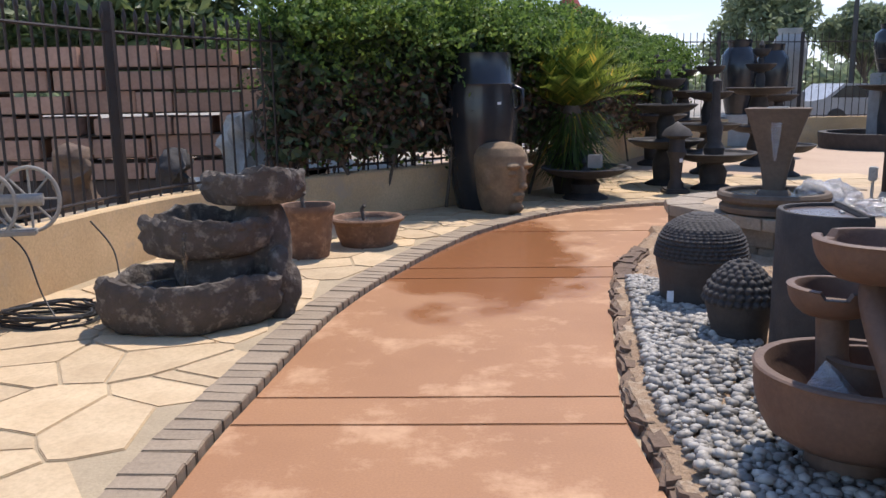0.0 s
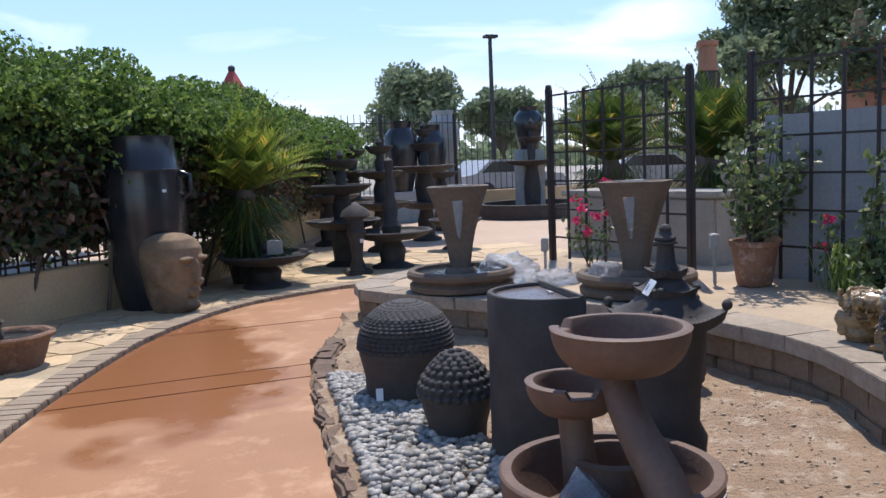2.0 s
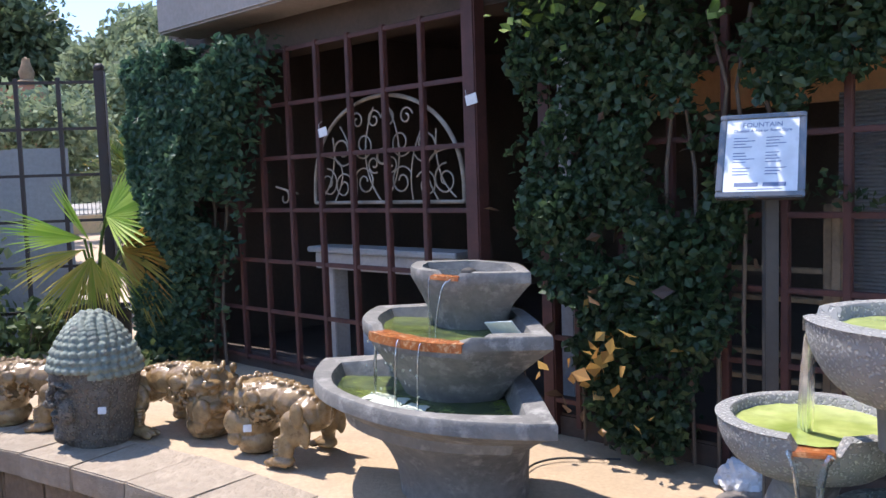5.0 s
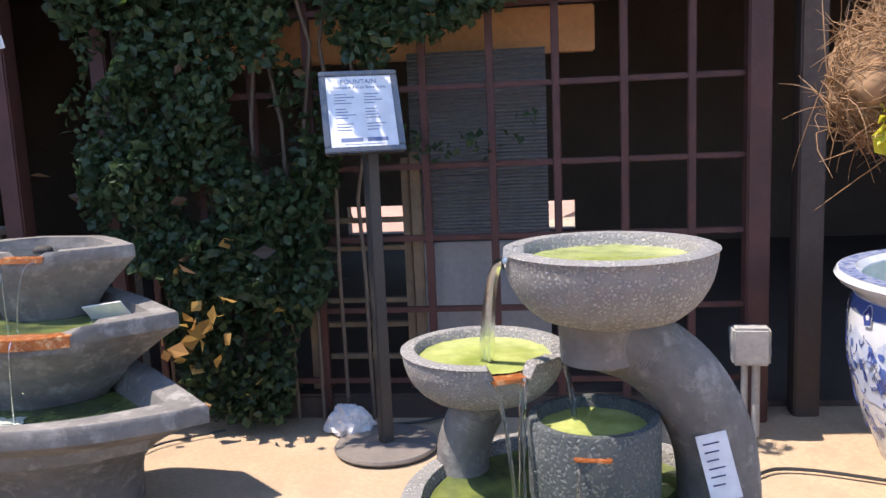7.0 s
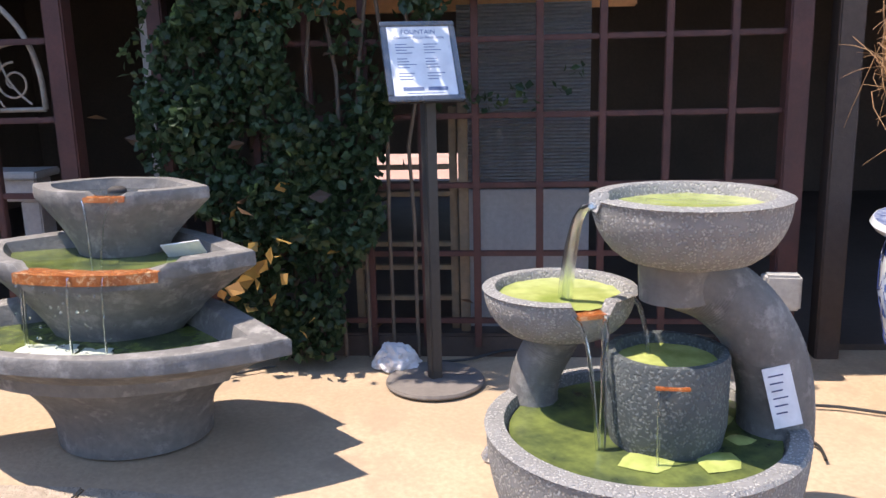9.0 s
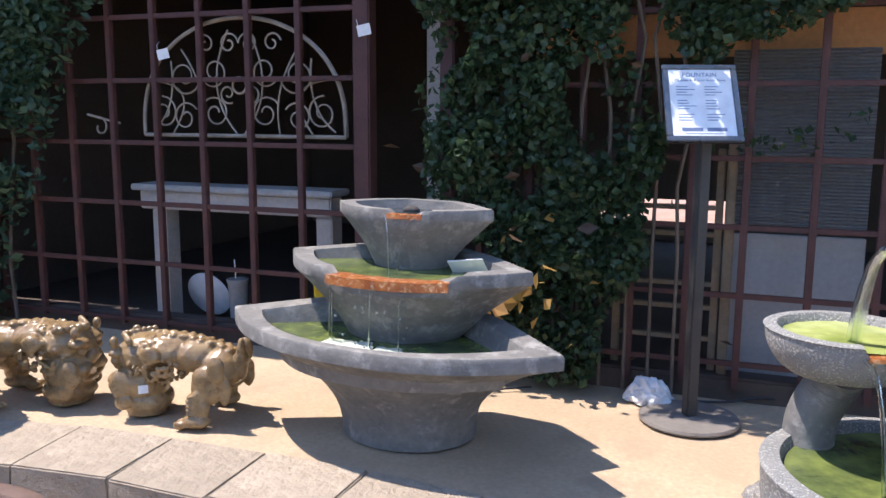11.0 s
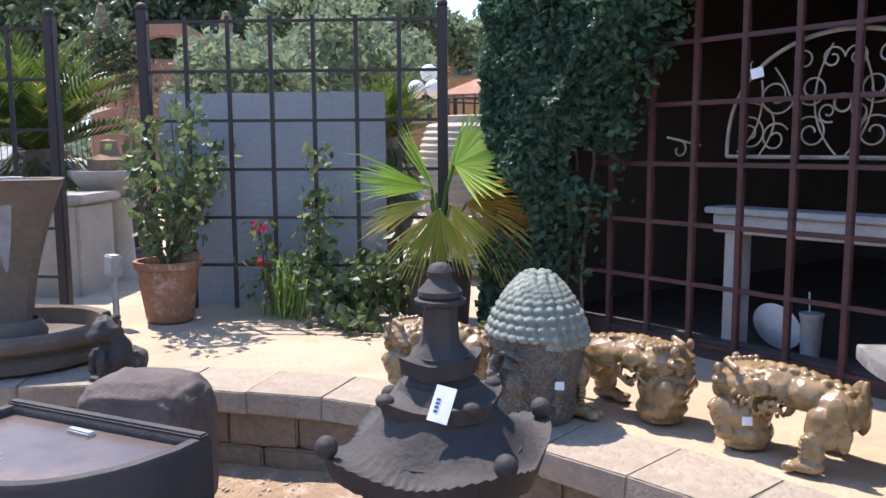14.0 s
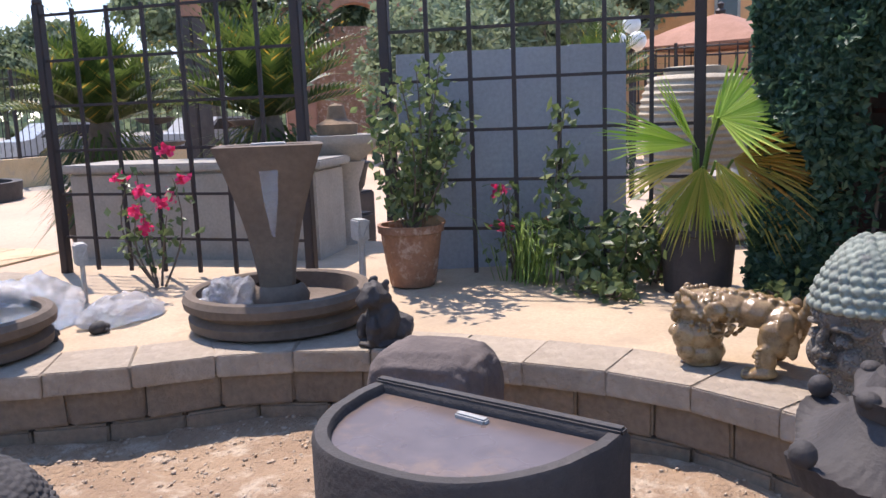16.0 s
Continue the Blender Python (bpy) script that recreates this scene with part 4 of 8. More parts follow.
def crumple(name, x, y, z, sx, sy, sz, label, category, material="plastic", seed=0, rz=0):
    bm = bmesh.new()
    vs = bmesh.ops.create_icosphere(bm, subdivisions=4, radius=1)["verts"]
    for v in vs:
        p = v.co.copy()
        k = 1 + 0.28 * noise.noise(p * 1.7 + Vector((seed, 0, 0))) + 0.28 * abs(noise.noise(p * 4 + Vector((0, seed, 0)))) + 0.12 * noise.noise(p * 11)
        v.co = Vector((p.x * sx * k, p.y * sy * k, max(-0.15, p.z) * sz * k))
    ob = part(name, bm, M[material], None, "", False)
    ob.matrix_basis = pose(x, y, z + 0.15 * sz, 0, 0, rz)
    return tagged(ob, label, category)


crumple("plastic_wrap", 3.50, 6.04, TOP + 0.085, 0.16, 0.1, 0.14, "clear plastic wrap crumpled in the empty basin", "plastic wrap", seed=2)
crumple("plastic_wrap", 3.14, 7.05, TOP, 0.30, 0.17, 0.20, "clear crumpled plastic bag lying on the terrace", "plastic wrap", seed=5, rz=20)
crumple("plastic_wrap", 3.42, 6.72, TOP, 0.2, 0.12, 0.10, "clear crumpled plastic film on the terrace", "plastic wrap", seed=7)
crumple("paper_bag", 3.17, 0.86, TOP, 0.085, 0.06, 0.075, "white crumpled paper bag beside the sign stand", "bag", "paper", 9, 30)
crumple("plastic_bag", 2.37, 0.94, TOP, 0.045, 0.04, 0.035, "clear crumpled bag beside the bowl fountain", "bag", "plastic", 11, 10)
ob = tagged(part("cardboard_box", shift(box(-0.11, -0.08, 0, 0.11, 0.08, 0.045, 0.004), pose(3.25, 7.32, TOP, 0, 0, 25)), M["paper"]), "flat white cardboard box on the terrace", "box")
for (x, y, r, h, lab) in ((2.98, 6.72, 0.065, 0.05, "small dark stone turtle on the terrace"), (3.2, 6.62, 0.05, 0.035, "small dark pump lying on the terrace")):
    tagged(part("stone_ornament", shift(blob([((0, 0, h * 0.5), (r, r * 0.8, h)), ((r * 0.95, 0, h * 0.45), (r * 0.35, r * 0.25, h * 0.4)), ((0.3 * r, 0.7 * r, h * 0.2), (r * 0.3, r * 0.3, h * 0.3)), ((0.3 * r, -0.7 * r, h * 0.2), (r * 0.3, r * 0.3, h * 0.3))], 2, 0.004, 60), pose(x, y, TOP)), M["basalt"]), lab, "ornament")


def d_basin():
    f = thing("wall_basin", 1.887, 3.92, 0.03, "dark D-shaped stone basin full of still brown water", "basin", rz=82.7)
    # x along the straight back, y away from it

    def outline(off):
        n = 30
        pts = [(-0.265 + off, -0.06 + off), (-0.265 + off, 0.02)]
        for i in range(1, n):
            u = -1 + 2 * i / n
            pts.append((u * (0.265 - off), 0.02 + (0.265 - off) * (1 - abs(u) ** 2.7) ** 0.62))
        return pts + [(0.265 - off, 0.02), (0.265 - off, -0.06 + off)]
    bm = bmesh.new()
    rings = []
    for off, z in ((0.012, 0.0), (0.0, 0.03), (0.0, 0.782), (0.006, 0.792), (0.026, 0.792), (0.031, 0.784), (0.033, 0.73)):
        rings.append([bm.verts.new((x, y, z)) for x, y in outline(off)])
    n = len(rings[0])
    for a, b in zip(rings, rings[1:]):
        for i in range(n):
            bm.faces.new((a[i], a[(i + 1) % n], b[(i + 1) % n], b[i]))
    bm.faces.new(rings[0])
    bm.faces.new(rings[-1])
    bmesh.ops.recalc_face_normals(bm, faces=bm.faces)
    part("shell", bm, M["dark"], f)
    wb_ = bmesh.new()
    wb_.faces.new([wb_.verts.new((x, y, 0.775)) for x, y in outline(0.0318)])
    part("water", wb_, M["mudwater"], f, "still brown water", False)
    part("spout_plate", shift(box(-0.034, -0.009, 0.770, 0.034, 0.009, 0.784, 0.003), pose(0.007, -0.000, 0, 0, 0, -4)), M["grey"], f, "small grey stone bar")
    part("back_rim", box(-0.262, -0.058, 0.785, 0.262, -0.034, 0.800, 0.004), M["dark"], f, "raised straight back rim")


d_basin()


def pagoda():
    f = thing("pagoda_lantern", 2.018, 3.232, 0.03, "black cast stone pagoda lantern with curled roof corners", "lantern", rz=46)
    part("base", lathe([(0, 0), (0.22, 0), (0.22, 0.05), (0.17, 0.1), (0.14, 0.2), (0.15, 0.3), (0.12, 0.36), (0.13, 0.55), (0.145, 0.68), (0.15, 0.79), (0, 0.79)], 4 * 8), M["dark"], f)

    def roof(r, z0, z1, lift, thick, core=0.3, ridges=0, pinch=0.62):
        """A four-cornered roof that sweeps out and up to its corners, with fine ridges fanning to the eaves."""
        bm = bmesh.new()
        N_ = 192
        rings = []
        for t in (0.0, 0.12, 0.25, 0.38, 0.5, 0.62, 0.72, 0.82, 0.9, 0.96, 1.0):
            ring = []
            for k in range(N_):
                a = 2 * math.pi * k / N_
                c = abs(math.cos(2 * a)) ** 2.2
                rad = (core + (1 - core) * t) * r * (pinch + (1 - pinch) * (c * t + 0.45 * (1 - t)))
                z = z1 - (z1 - z0) * (1 - (1 - t) ** 1.8) + lift * c * t ** 3
                z += 0.0022 * math.sin(a * ridges) * t * t if ridges else 0.0
                fold = max(0.0, 1 - abs(t - 0.5 - 0.12 * math.cos(4 * a)) / 0.1)
                ring.append(bm.verts.new((rad * math.cos(a), rad * math.sin(a), z + (0.005 * fold if ridges else 0))))
            rings.append(ring)
        low = [bm.verts.new((v.co.x * 0.93, v.co.y * 0.93, v.co.z - thick)) for v in rings[-1]]
        rings.append(low)
        for a, b in zip(rings, rings[1:]):
            for i in range(N_):
                bm.faces.new((a[i], a[(i + 1) % N_], b[(i + 1) % N_], b[i]))
        bm.faces.new(rings[0])
        bm.faces.new(low)
        bmesh.ops.recalc_face_normals(bm, faces=bm.faces)
        return bm
    rf_ = part("roof", roof(0.228, 0.770, 0.905, 0.035, 0.045, 0.35, 64, 0.8), M["dark"], f)
    for k in range(4):
        a = math.pi / 2 * k
        part("roof_curl", blob([((0.222 * math.cos(a), 0.222 * math.sin(a), 0.818), (0.02, 0.02, 0.021))], 3), M["dark"], rf_, "rounded curled corner")
    mid = part("middle_roof", roof(0.122, 0.872, 0.935, 0.014, 0.03, 0.4, 0, 0.82), M["dark"], f)
    for k in range(4):
        a = math.pi / 2 * k
        part("roof_curl", blob([((0.112 * math.cos(a), 0.112 * math.sin(a), 0.883), (0.017, 0.017, 0.013))], 3), M["dark"], mid, "rounded curled corner")
    part("upper_roof", roof(0.082, 0.945, 0.985, 0.012, 0.03, 0.45, 0, 0.74), M["dark"], f)
    part("waist", lathe([(0.06, 0.915), (0.05, 0.93), (0.055, 0.955), (0, 0.955)], 24), M["dark"], f)
    part("column", lathe([(0.041, 0.97), (0.036, 0.985), (0.031, 1.045), (0.034, 1.052), (0, 1.052)], 8), M["dark"], f)
    part("collar", lathe([(0.03, 1.043), (0.046, 1.049), (0.047, 1.056), (0.034, 1.06), (0, 1.06)], 28), M["dark"], f)
    part("finial", lathe([(0.034, 1.058), (0.041, 1.063), (0.040, 1.072), (0.028, 1.084), (0.021, 1.094), (0.0235, 1.106), (0.018, 1.117), (0.008, 1.122), (0, 1.123)], 28), M["dark"], f)
    at = Matrix.Rotation(radians(-46), 4, "Z") @ Vector((-0.098, -0.034, 0.892))
    tg = part("price_tag", shift(box(-0.018, -0.032, 0, 0.018, 0.032, 0.002, 0.0005), Matrix.Translation(at) @ pose(0, 0, 0, 0, 0, -46 - 78) @ pose(0, 0, 0, 58, 0, 0) @ pose(0, 0, 0, 0, 0, -14)), M["paper"], f, "white price tag")
    for k in range(4):
        part("print_bar", shift(box(-0.011, -0.016 + 0.007 * k, 0.0021, -0.004, -0.012 + 0.007 * k, 0.0028, 0), Matrix.Translation(at) @ pose(0, 0, 0, 0, 0, -46 - 78) @ pose(0, 0, 0, 58, 0, 0) @ pose(0, 0, 0, 0, 0, -14)), M["ink"], tg)


pagoda()


def brown_bowl_fountain():
    f = thing("bowl_fountain", 1.477, 2.785, 0.0, "dry brown cast stone fountain of three bowls wrapped for sale", "fountain")
    part("foot", lathe([(0, 0), (0.20, 0), (0.20, 0.04), (0.16, 0.08), (0.15, 0.19), (0, 0.19)], 40), M["terra"], f)
    basin = part("basin", bowl_bm(0.348, 0.26, 0.04, 0.72, floor=0.25), M["terra"], f)
    basin.location = (0, 0, 0.185)
    rt = Vector((0.89, -0.45)).normalized()
    away = Vector((0.45, 0.89)).normalized()

    def at(r, d, z):
        q = rt * r + away * d
        return (q.x, q.y, z)
    left = math.degrees(math.atan2(-rt.y, -rt.x))
    t = Matrix.Translation(at(0.035, -0.035, 0.755))
    part("top_bowl", shift(bowl_bm(0.212, 0.15, 0.03, 0.35, [(left - 22, 14, 0.027)], floor=0.3), t), M["terra"], f)
    pts = spline([at(0.03, -0.03, 0.76), at(0.03, -0.06, 0.70), at(0.07, -0.15, 0.60), at(0.13, -0.25, 0.48), at(0.165, -0.325, 0.36), at(0.17, -0.345, 0.2), at(0.17, -0.345, 0.02)], 8)
    part("arm", tube(pts, [0.046 + 0.02 * min(1.0, 2.0 * k / len(pts)) for k in range(len(pts))], 18), M["terra"], f, "curved brown stone arm reaching down past the basin")
    part("plinth", shift(box(-0.27, -0.27, 0.0, 0.27, 0.27, 0.055, 0.008), pose(0, 0, 0, 0, 0, 24)), M["basalt"], f, "dark square plinth")
    fr = math.degrees(math.atan2(-away.y, -away.x))
    t2 = Matrix.Translation((-0.054, 0.123, 0.591))
    part("middle_bowl", shift(bowl_bm(0.155, 0.115, 0.027, 0.4, [(fr + 8, 16, 0.026), (fr + 75, 14, 0.02)], floor=0.3), t2), M["terra"], f)
    part("pillar", tube([(-0.054, 0.123, 0.60), (-0.054 * 0.9, 0.123 * 0.9, 0.45), (-0.054 * 0.7, 0.123 * 0.7, 0.25)], [0.055, 0.055, 0.07], 16), M["terra"], f)
    t3 = Matrix.Translation(at(0.02, 0.08, 0.24))
    part("lower_cup", shift(bowl_bm(0.14, 0.22, 0.028, 0.7, floor=0.4), t3), M["terra"], f)
    part("tie_string", tube([at(0.08, -0.33, 0.44), at(0.16, -0.392, 0.40), at(0.23, -0.36, 0.41), at(0.31, -0.2, 0.44)], 0.002, 5), M["paper"], f, "white string tie")
    return at


brown_bowl_fountain()
pb = bmesh.new()
for p0, p1, p2 in (((-0.11, 0, 0), (0.10, -0.01, 0.005), (-0.02, 0.06, 0.14)), ((0.10, -0.01, 0.005), (0.13, 0.08, 0.02), (-0.02, 0.06, 0.14)), ((-0.11, 0, 0), (-0.02, 0.06, 0.14), (-0.08, 0.10, 0.02))):
    pb.faces.new([pb.verts.new(p) for p in (p0, p1, p2)])
bmesh.ops.solidify(pb, geom=list(pb.faces), thickness=0.004)
ob = part("plastic_pouch", pb, M["plastic"], None, "", False)
ob.matrix_basis = pose(1.35, 2.70, 0.262, 0, 0, -25) @ Matrix.Scale(1.45, 4)
tagged(ob, "clear plastic pouch of parts lying in the dry basin", "bag")


oc = prism([(-0.11, -0.08), (0.09, -0.09), (0.12, 0.03), (0.05, 0.09), (-0.1, 0.08)], 0.0, 0.15, 0.02)
tagged(part("stone_offcut", shift(oc, pose(2.10, 2.68, 0.02, 4, 0, 35)), M["pink"]), "pinkish cut stone offcut lying in the bed", "stone")


# ---- statues ----
def head_statue(name, x, y, z, r, h, hair, skin, label, face=None, tall=1.0, row=0.045, flat=False, rz=0.0):
    """A carved head with rows of curls, one mesh."""
    bm = bmesh.new()
    prof = [(0, 0), (0.72 * r, 0), (0.78 * r, 0.05 * h), (0.80 * r, 0.2 * h), (0.92 * r, 0.38 * h), (1.0 * r, 0.52 * h), (0.98 * r, 0.61 * h), (0.88 * r, 0.71 * h), (0.70 * r, 0.81 * h), (0.50 * r, 0.90 * h), (0.27 * r, 0.975 * h), (0, h * 1.005)]
    if flat:
        prof = [(0, 0), (0.85 * r, 0), (0.88 * r, 0.1 * h), (0.9 * r, 0.3 * h), (1.0 * r, 0.5 * h), (0.98 * r, 0.62 * h), (0.9 * r, 0.75 * h), (0.74 * r, 0.86 * h), (0.5 * r, 0.94 * h), (0.25 * r, 0.985 * h), (0.1 * r, h), (0, h * 1.005)]
    lathe(prof, 40, bm)
    if face:
        for v in bm.verts:
            if v.co.x > 0 and v.co.z < 0.58 * h:
                v.co.x *= 0.84
        F = [((0.92 * r, 0, 0.475 * h), (0.10 * r, 0.07 * r, 0.09 * h)), ((0.99 * r, 0, 0.40 * h), (0.11 * r, 0.085 * r, 0.07 * h)), ((1.04 * r, 0, 0.345 * h), (0.13 * r, 0.12 * r, 0.035 * h)), ((0.80 * r, 0, 0.55 * h), (0.2 * r, 0.5 * r, 0.07 * h)),
             ((0.90 * r, 0, 0.262 * h), (0.13 * r, 0.24 * r, 0.020 * h)), ((0.88 * r, 0, 0.218 * h), (0.13 * r, 0.19 * r, 0.022 * h)), ((0.78 * r, 0, 0.10 * h), (0.2 * r, 0.25 * r, 0.075 * h)), ((0.6 * r, 0, 0.2 * h), (0.3 * r, 0.5 * r, 0.2 * h))]
        for sy in (-1, 1):
            F += [((0.92 * r - 0.10 * r * abs(k - 1), sy * (0.14 + 0.15 * k) * r, (0.485 + 0.02 * math.sin(k * 1.2)) * h), (0.10 * r, 0.13 * r, 0.018 * h)) for k in range(4)]
            F += [((0.82 * r, sy * 0.34 * r, 0.425 * h), (0.13 * r, 0.19 * r, 0.035 * h)), ((0.84 * r, sy * 0.34 * r, 0.41 * h), (0.135 * r, 0.2 * r, 0.010 * h)), ((0.72 * r, sy * 0.42 * r, 0.30 * h), (0.2 * r, 0.24 * r, 0.1 * h)), ((0.98 * r, sy * 0.13 * r, 0.335 * h), (0.09 * r, 0.08 * r, 0.025 * h)),
                  ((0.02 * r, sy * 0.93 * r, 0.40 * h), (0.15 * r, 0.08 * r, 0.10 * h)), ((0.03 * r, sy * 0.90 * r, 0.22 * h), (0.10 * r, 0.07 * r, 0.12 * h))]
        blob(F, 3, 0.003, 40, bm)
    zz = 0.56 * h
    k = 0

    def radius(q):
        for (r0, z0), (r1, z1) in zip(prof[2:], prof[3:]):
            if z0 <= q <= z1:
                return r0 + (r1 - r0) * (q - z0) / (z1 - z0)
        return 0.0
    if face:
        zz = 0.55 * h
    while zz < h * 1.0:
        rr = radius(zz)
        n = max(1, int(2 * math.pi * rr / row))
        for i in range(n):
            a = 2 * math.pi * (i + 0.5 * (k % 2)) / n
            low = 0.0
            if face and math.cos(a) > 0.3 and zz < 0.6 * h:
                continue
            s = row * (0.62 if face else 0.6 if not flat else 0.7)
            blob([((rr * math.cos(a), rr * math.sin(a), zz), (s * 0.82, s * 0.82, s * (0.78 if not flat else 0.36)))], 2, 0, 1, bm)
        sl = max(0.45, min(1.0, (h - zz) / (0.3 * h)))
        zz += row * (0.84 if not flat else 0.66) * max(0.42, sl)
        k += 1
    me = fused(name, bm, 0.0042 if r < 0.2 else 0.005, 0, M[skin])
    me.materials.append(M[hair])
    idx = [1 if p.center.z > (0.585 if face and p.center.x > 0.35 * r else 0.535) * h else 0 for p in me.polygons]
    me.polygons.foreach_set("material_index", idx)
    ob = new(name, me)
    ob.matrix_basis = pose(x, y, z, 0, 0, rz)
    return tagged(ob, label, "statue")


head_statue("head_statue", 3.55, 3.36, TOP, 0.178, 0.545, "verdigris", "lichen", "carved stone head with green curled hair on the wall cap", True, row=0.037, rz=132)
head_statue("head_statue", 1.58, 5.14, 0.03, 0.275, 0.60, "basalt", "dark", "large dark stone head seen from behind with ridged curls", None, row=0.036, flat=True)
head_statue("head_statue", 1.58, 4.36, 0.03, 0.185, 0.455, "basalt", "dark", "small dark stone head seen from behind with round curls", None, row=0.043)
for m_, (x, y) in (((0.0, (1.36, 4.98))),):
    tagged(part("price_tag", shift(box(-0.02, -0.002, 0, 0.02, 0.002, 0.07, 0.0005), pose(x, y, 0.1, -8, 0, -15)), M["paper"]), "white price tag on the dark stone head", "price tag")


def lion_bm(seed, tail_up):
    """A crouching lion: heavy chin on the ground, arched back, bent hind legs."""
    rg = random.Random(seed)
    P = [((0.12, 0, 0.205), (0.095, 0.098, 0.066)), ((0.13, 0, 0.12), (0.085, 0.096, 0.085)), ((0.125, 0, 0.045), (0.083, 0.092, 0.055)), ((0.125, 0, 0.012), (0.07, 0.08, 0.02)), ((0.215, 0, 0.165), (0.022, 0.036, 0.024)), ((0.195, 0, 0.19), (0.03, 0.028, 0.04)),
         ((0.04, 0, 0.215), (0.09, 0.085, 0.06)), ((-0.05, 0, 0.205), (0.08, 0.078, 0.058)), ((-0.13, 0, 0.17), (0.07, 0.092, 0.07)), ((0.2, 0, 0.085), (0.02, 0.05, 0.014)), ((0.195, 0, 0.045), (0.02, 0.04, 0.02))]
    for sy in (-1, 1):
        P += [((0.195, sy * 0.05, 0.215), (0.03, 0.042, 0.017)), ((0.203, sy * 0.05, 0.187), (0.016, 0.022, 0.016)), ((0.205, sy * 0.045, 0.125), (0.026, 0.04, 0.022)), ((0.17, sy * 0.088, 0.115), (0.042, 0.022, 0.05)), ((0.16, sy * 0.092, 0.06), (0.03, 0.018, 0.03)), ((0.195, sy * 0.075, 0.255), (0.016, 0.016, 0.02)),
              ((0.06, sy * 0.098, 0.22), (0.035, 0.02, 0.03)), ((-0.12, sy * 0.095, 0.135), (0.052, 0.036, 0.068)), ((-0.10, sy * 0.115, 0.075), (0.028, 0.026, 0.055)), ((-0.09, sy * 0.12, 0.022), (0.042, 0.034, 0.024)), ((-0.155, sy * 0.118, 0.195), (0.026, 0.014, 0.046)), ((-0.17, sy * 0.1, 0.12), (0.022, 0.014, 0.05))]
        P += [((-0.045, sy * 0.12 + d, 0.014), (0.02, 0.011, 0.015)) for d in (-0.022, 0.0, 0.022)]
        P += [((-0.078, sy * 0.128, 0.05 + 0.014 * k), (0.012, 0.02, 0.005)) for k in range(5)]
    if tail_up:
        P += [((-0.185, 0, 0.21), (0.022, 0.022, 0.03)), ((-0.195, 0, 0.262), (0.034, 0.034, 0.036)), ((-0.197, 0, 0.3), (0.016, 0.016, 0.03))]
    else:
        P += [((-0.195, 0.02, 0.19), (0.022, 0.03, 0.055)), ((-0.2, 0.03, 0.245), (0.012, 0.016, 0.03))]
    bm = blob(P, 3, 0.006, 30)
    for k in range(280):
        a, b = rg.uniform(0.75, 5.53), rg.uniform(-0.9, 1.25)
        q = Vector((0.085 + 0.115 * math.cos(b) * math.cos(a), 0.106 * math.cos(b) * math.sin(a), 0.185 + 0.088 * math.sin(b)))
        s_ = rg.uniform(0.005, 0.010)
        blob([(q, (s_, s_, s_))], 2, 0, 1, bm)
    for k in range(12):
        blob([((0.2 - 0.012 * abs(k - 5.5), -0.085 + 0.0155 * k, 0.262), (0.012, 0.009, 0.014))], 2, 0, 1, bm)
    for k in range(26):
        x = 0.05 - 0.22 * k / 25
        blob([((x, 0.02 * math.sin(k * 1.9), 0.272 - 0.045 * (k / 25) ** 2), (0.012, 0.016, 0.01))], 2, 0, 1, bm)
    for v in bm.verts:
        if v.co.x < 0.02:
            v.co.x = 0.02 + (v.co.x - 0.02) * (1.3 if tail_up else 1.1)
    return bm


def lion(x, y, rz, scale, label, seed, tail_up=False):
    ob = new("lion_statue", fused("lion_statue", lion_bm(seed, tail_up), 0.0036, 1, M["lion"]))
    ob.matrix_basis = pose(x, y, TOP, 0, 0, rz) @ Matrix.Scale(scale, 4)
    return tagged(ob, label, "statue", "glazed guardian lions")


for place, lab in (((3.400, 3.250, 0.530), "small white price tag stuck on the carved head"), ((3.375, 2.638, 0.473), "small white price tag stuck on the glazed lion")):
    ob = part("price_tag", box(-0.004, -0.016, -0.014, 0.002, 0.016, 0.014, 0.001), M["paper"])
    ob.matrix_basis = pose(*place, 0, 8, 14)
    tagged(ob, lab, "price tag")
lion(3.78, 3.80, 90, 1.05, "honey-glazed ceramic lion statue resting its head, on the wall cap", 1)
lion(3.70, 3.05, -108, 1.08, "honey-glazed ceramic lion statue with raised tail, on the wall cap", 2, True)
lion(3.43, 2.513, 67, 1.05, "honey-glazed ceramic lion statue with a small white tag", 3)
bm = blob([((0, 0, 0.09), (0.07, 0.085, 0.1)), ((0.03, 0, 0.2), (0.06, 0.065, 0.065)), ((0.09, 0, 0.19), (0.03, 0.035, 0.03)), ((-0.06, 0, 0.06), (0.07, 0.08, 0.065)), ((0.07, 0.045, 0.06), (0.025, 0.025, 0.07)), ((0.07, -0.045, 0.06), (0.025, 0.025, 0.07)), ((0.01, 0.05, 0.25), (0.02, 0.018, 0.025)), ((0.01, -0.05, 0.25), (0.02, 0.018, 0.025)), ((0, 0, 0.012), (0.11, 0.085, 0.02))], 3, 0.02, 30)
ob = new("dog_statue", fused("dog_statue", bm, 0.005, 1, M["dark"]))
ob.matrix_basis = pose(3.55, 5.22, TOP, 0, 0, 150) @ Matrix.Scale(1.05, 4)
tagged(ob, "small black seated guardian dog statue on the wall cap", "statue")
bm = bmesh.new()
bmesh.ops.create_icosphere(bm, subdivisions=5, radius=1)
for v in bm.verts:
    q = Vector([math.copysign(abs(c) ** 0.45, c) for c in v.co])
    v.co = Vector((q.x * 0.17, q.y * 0.22, 0.25 + q.z * 0.27)) + v.co * 0.012 * noise.noise(v.co * 4)
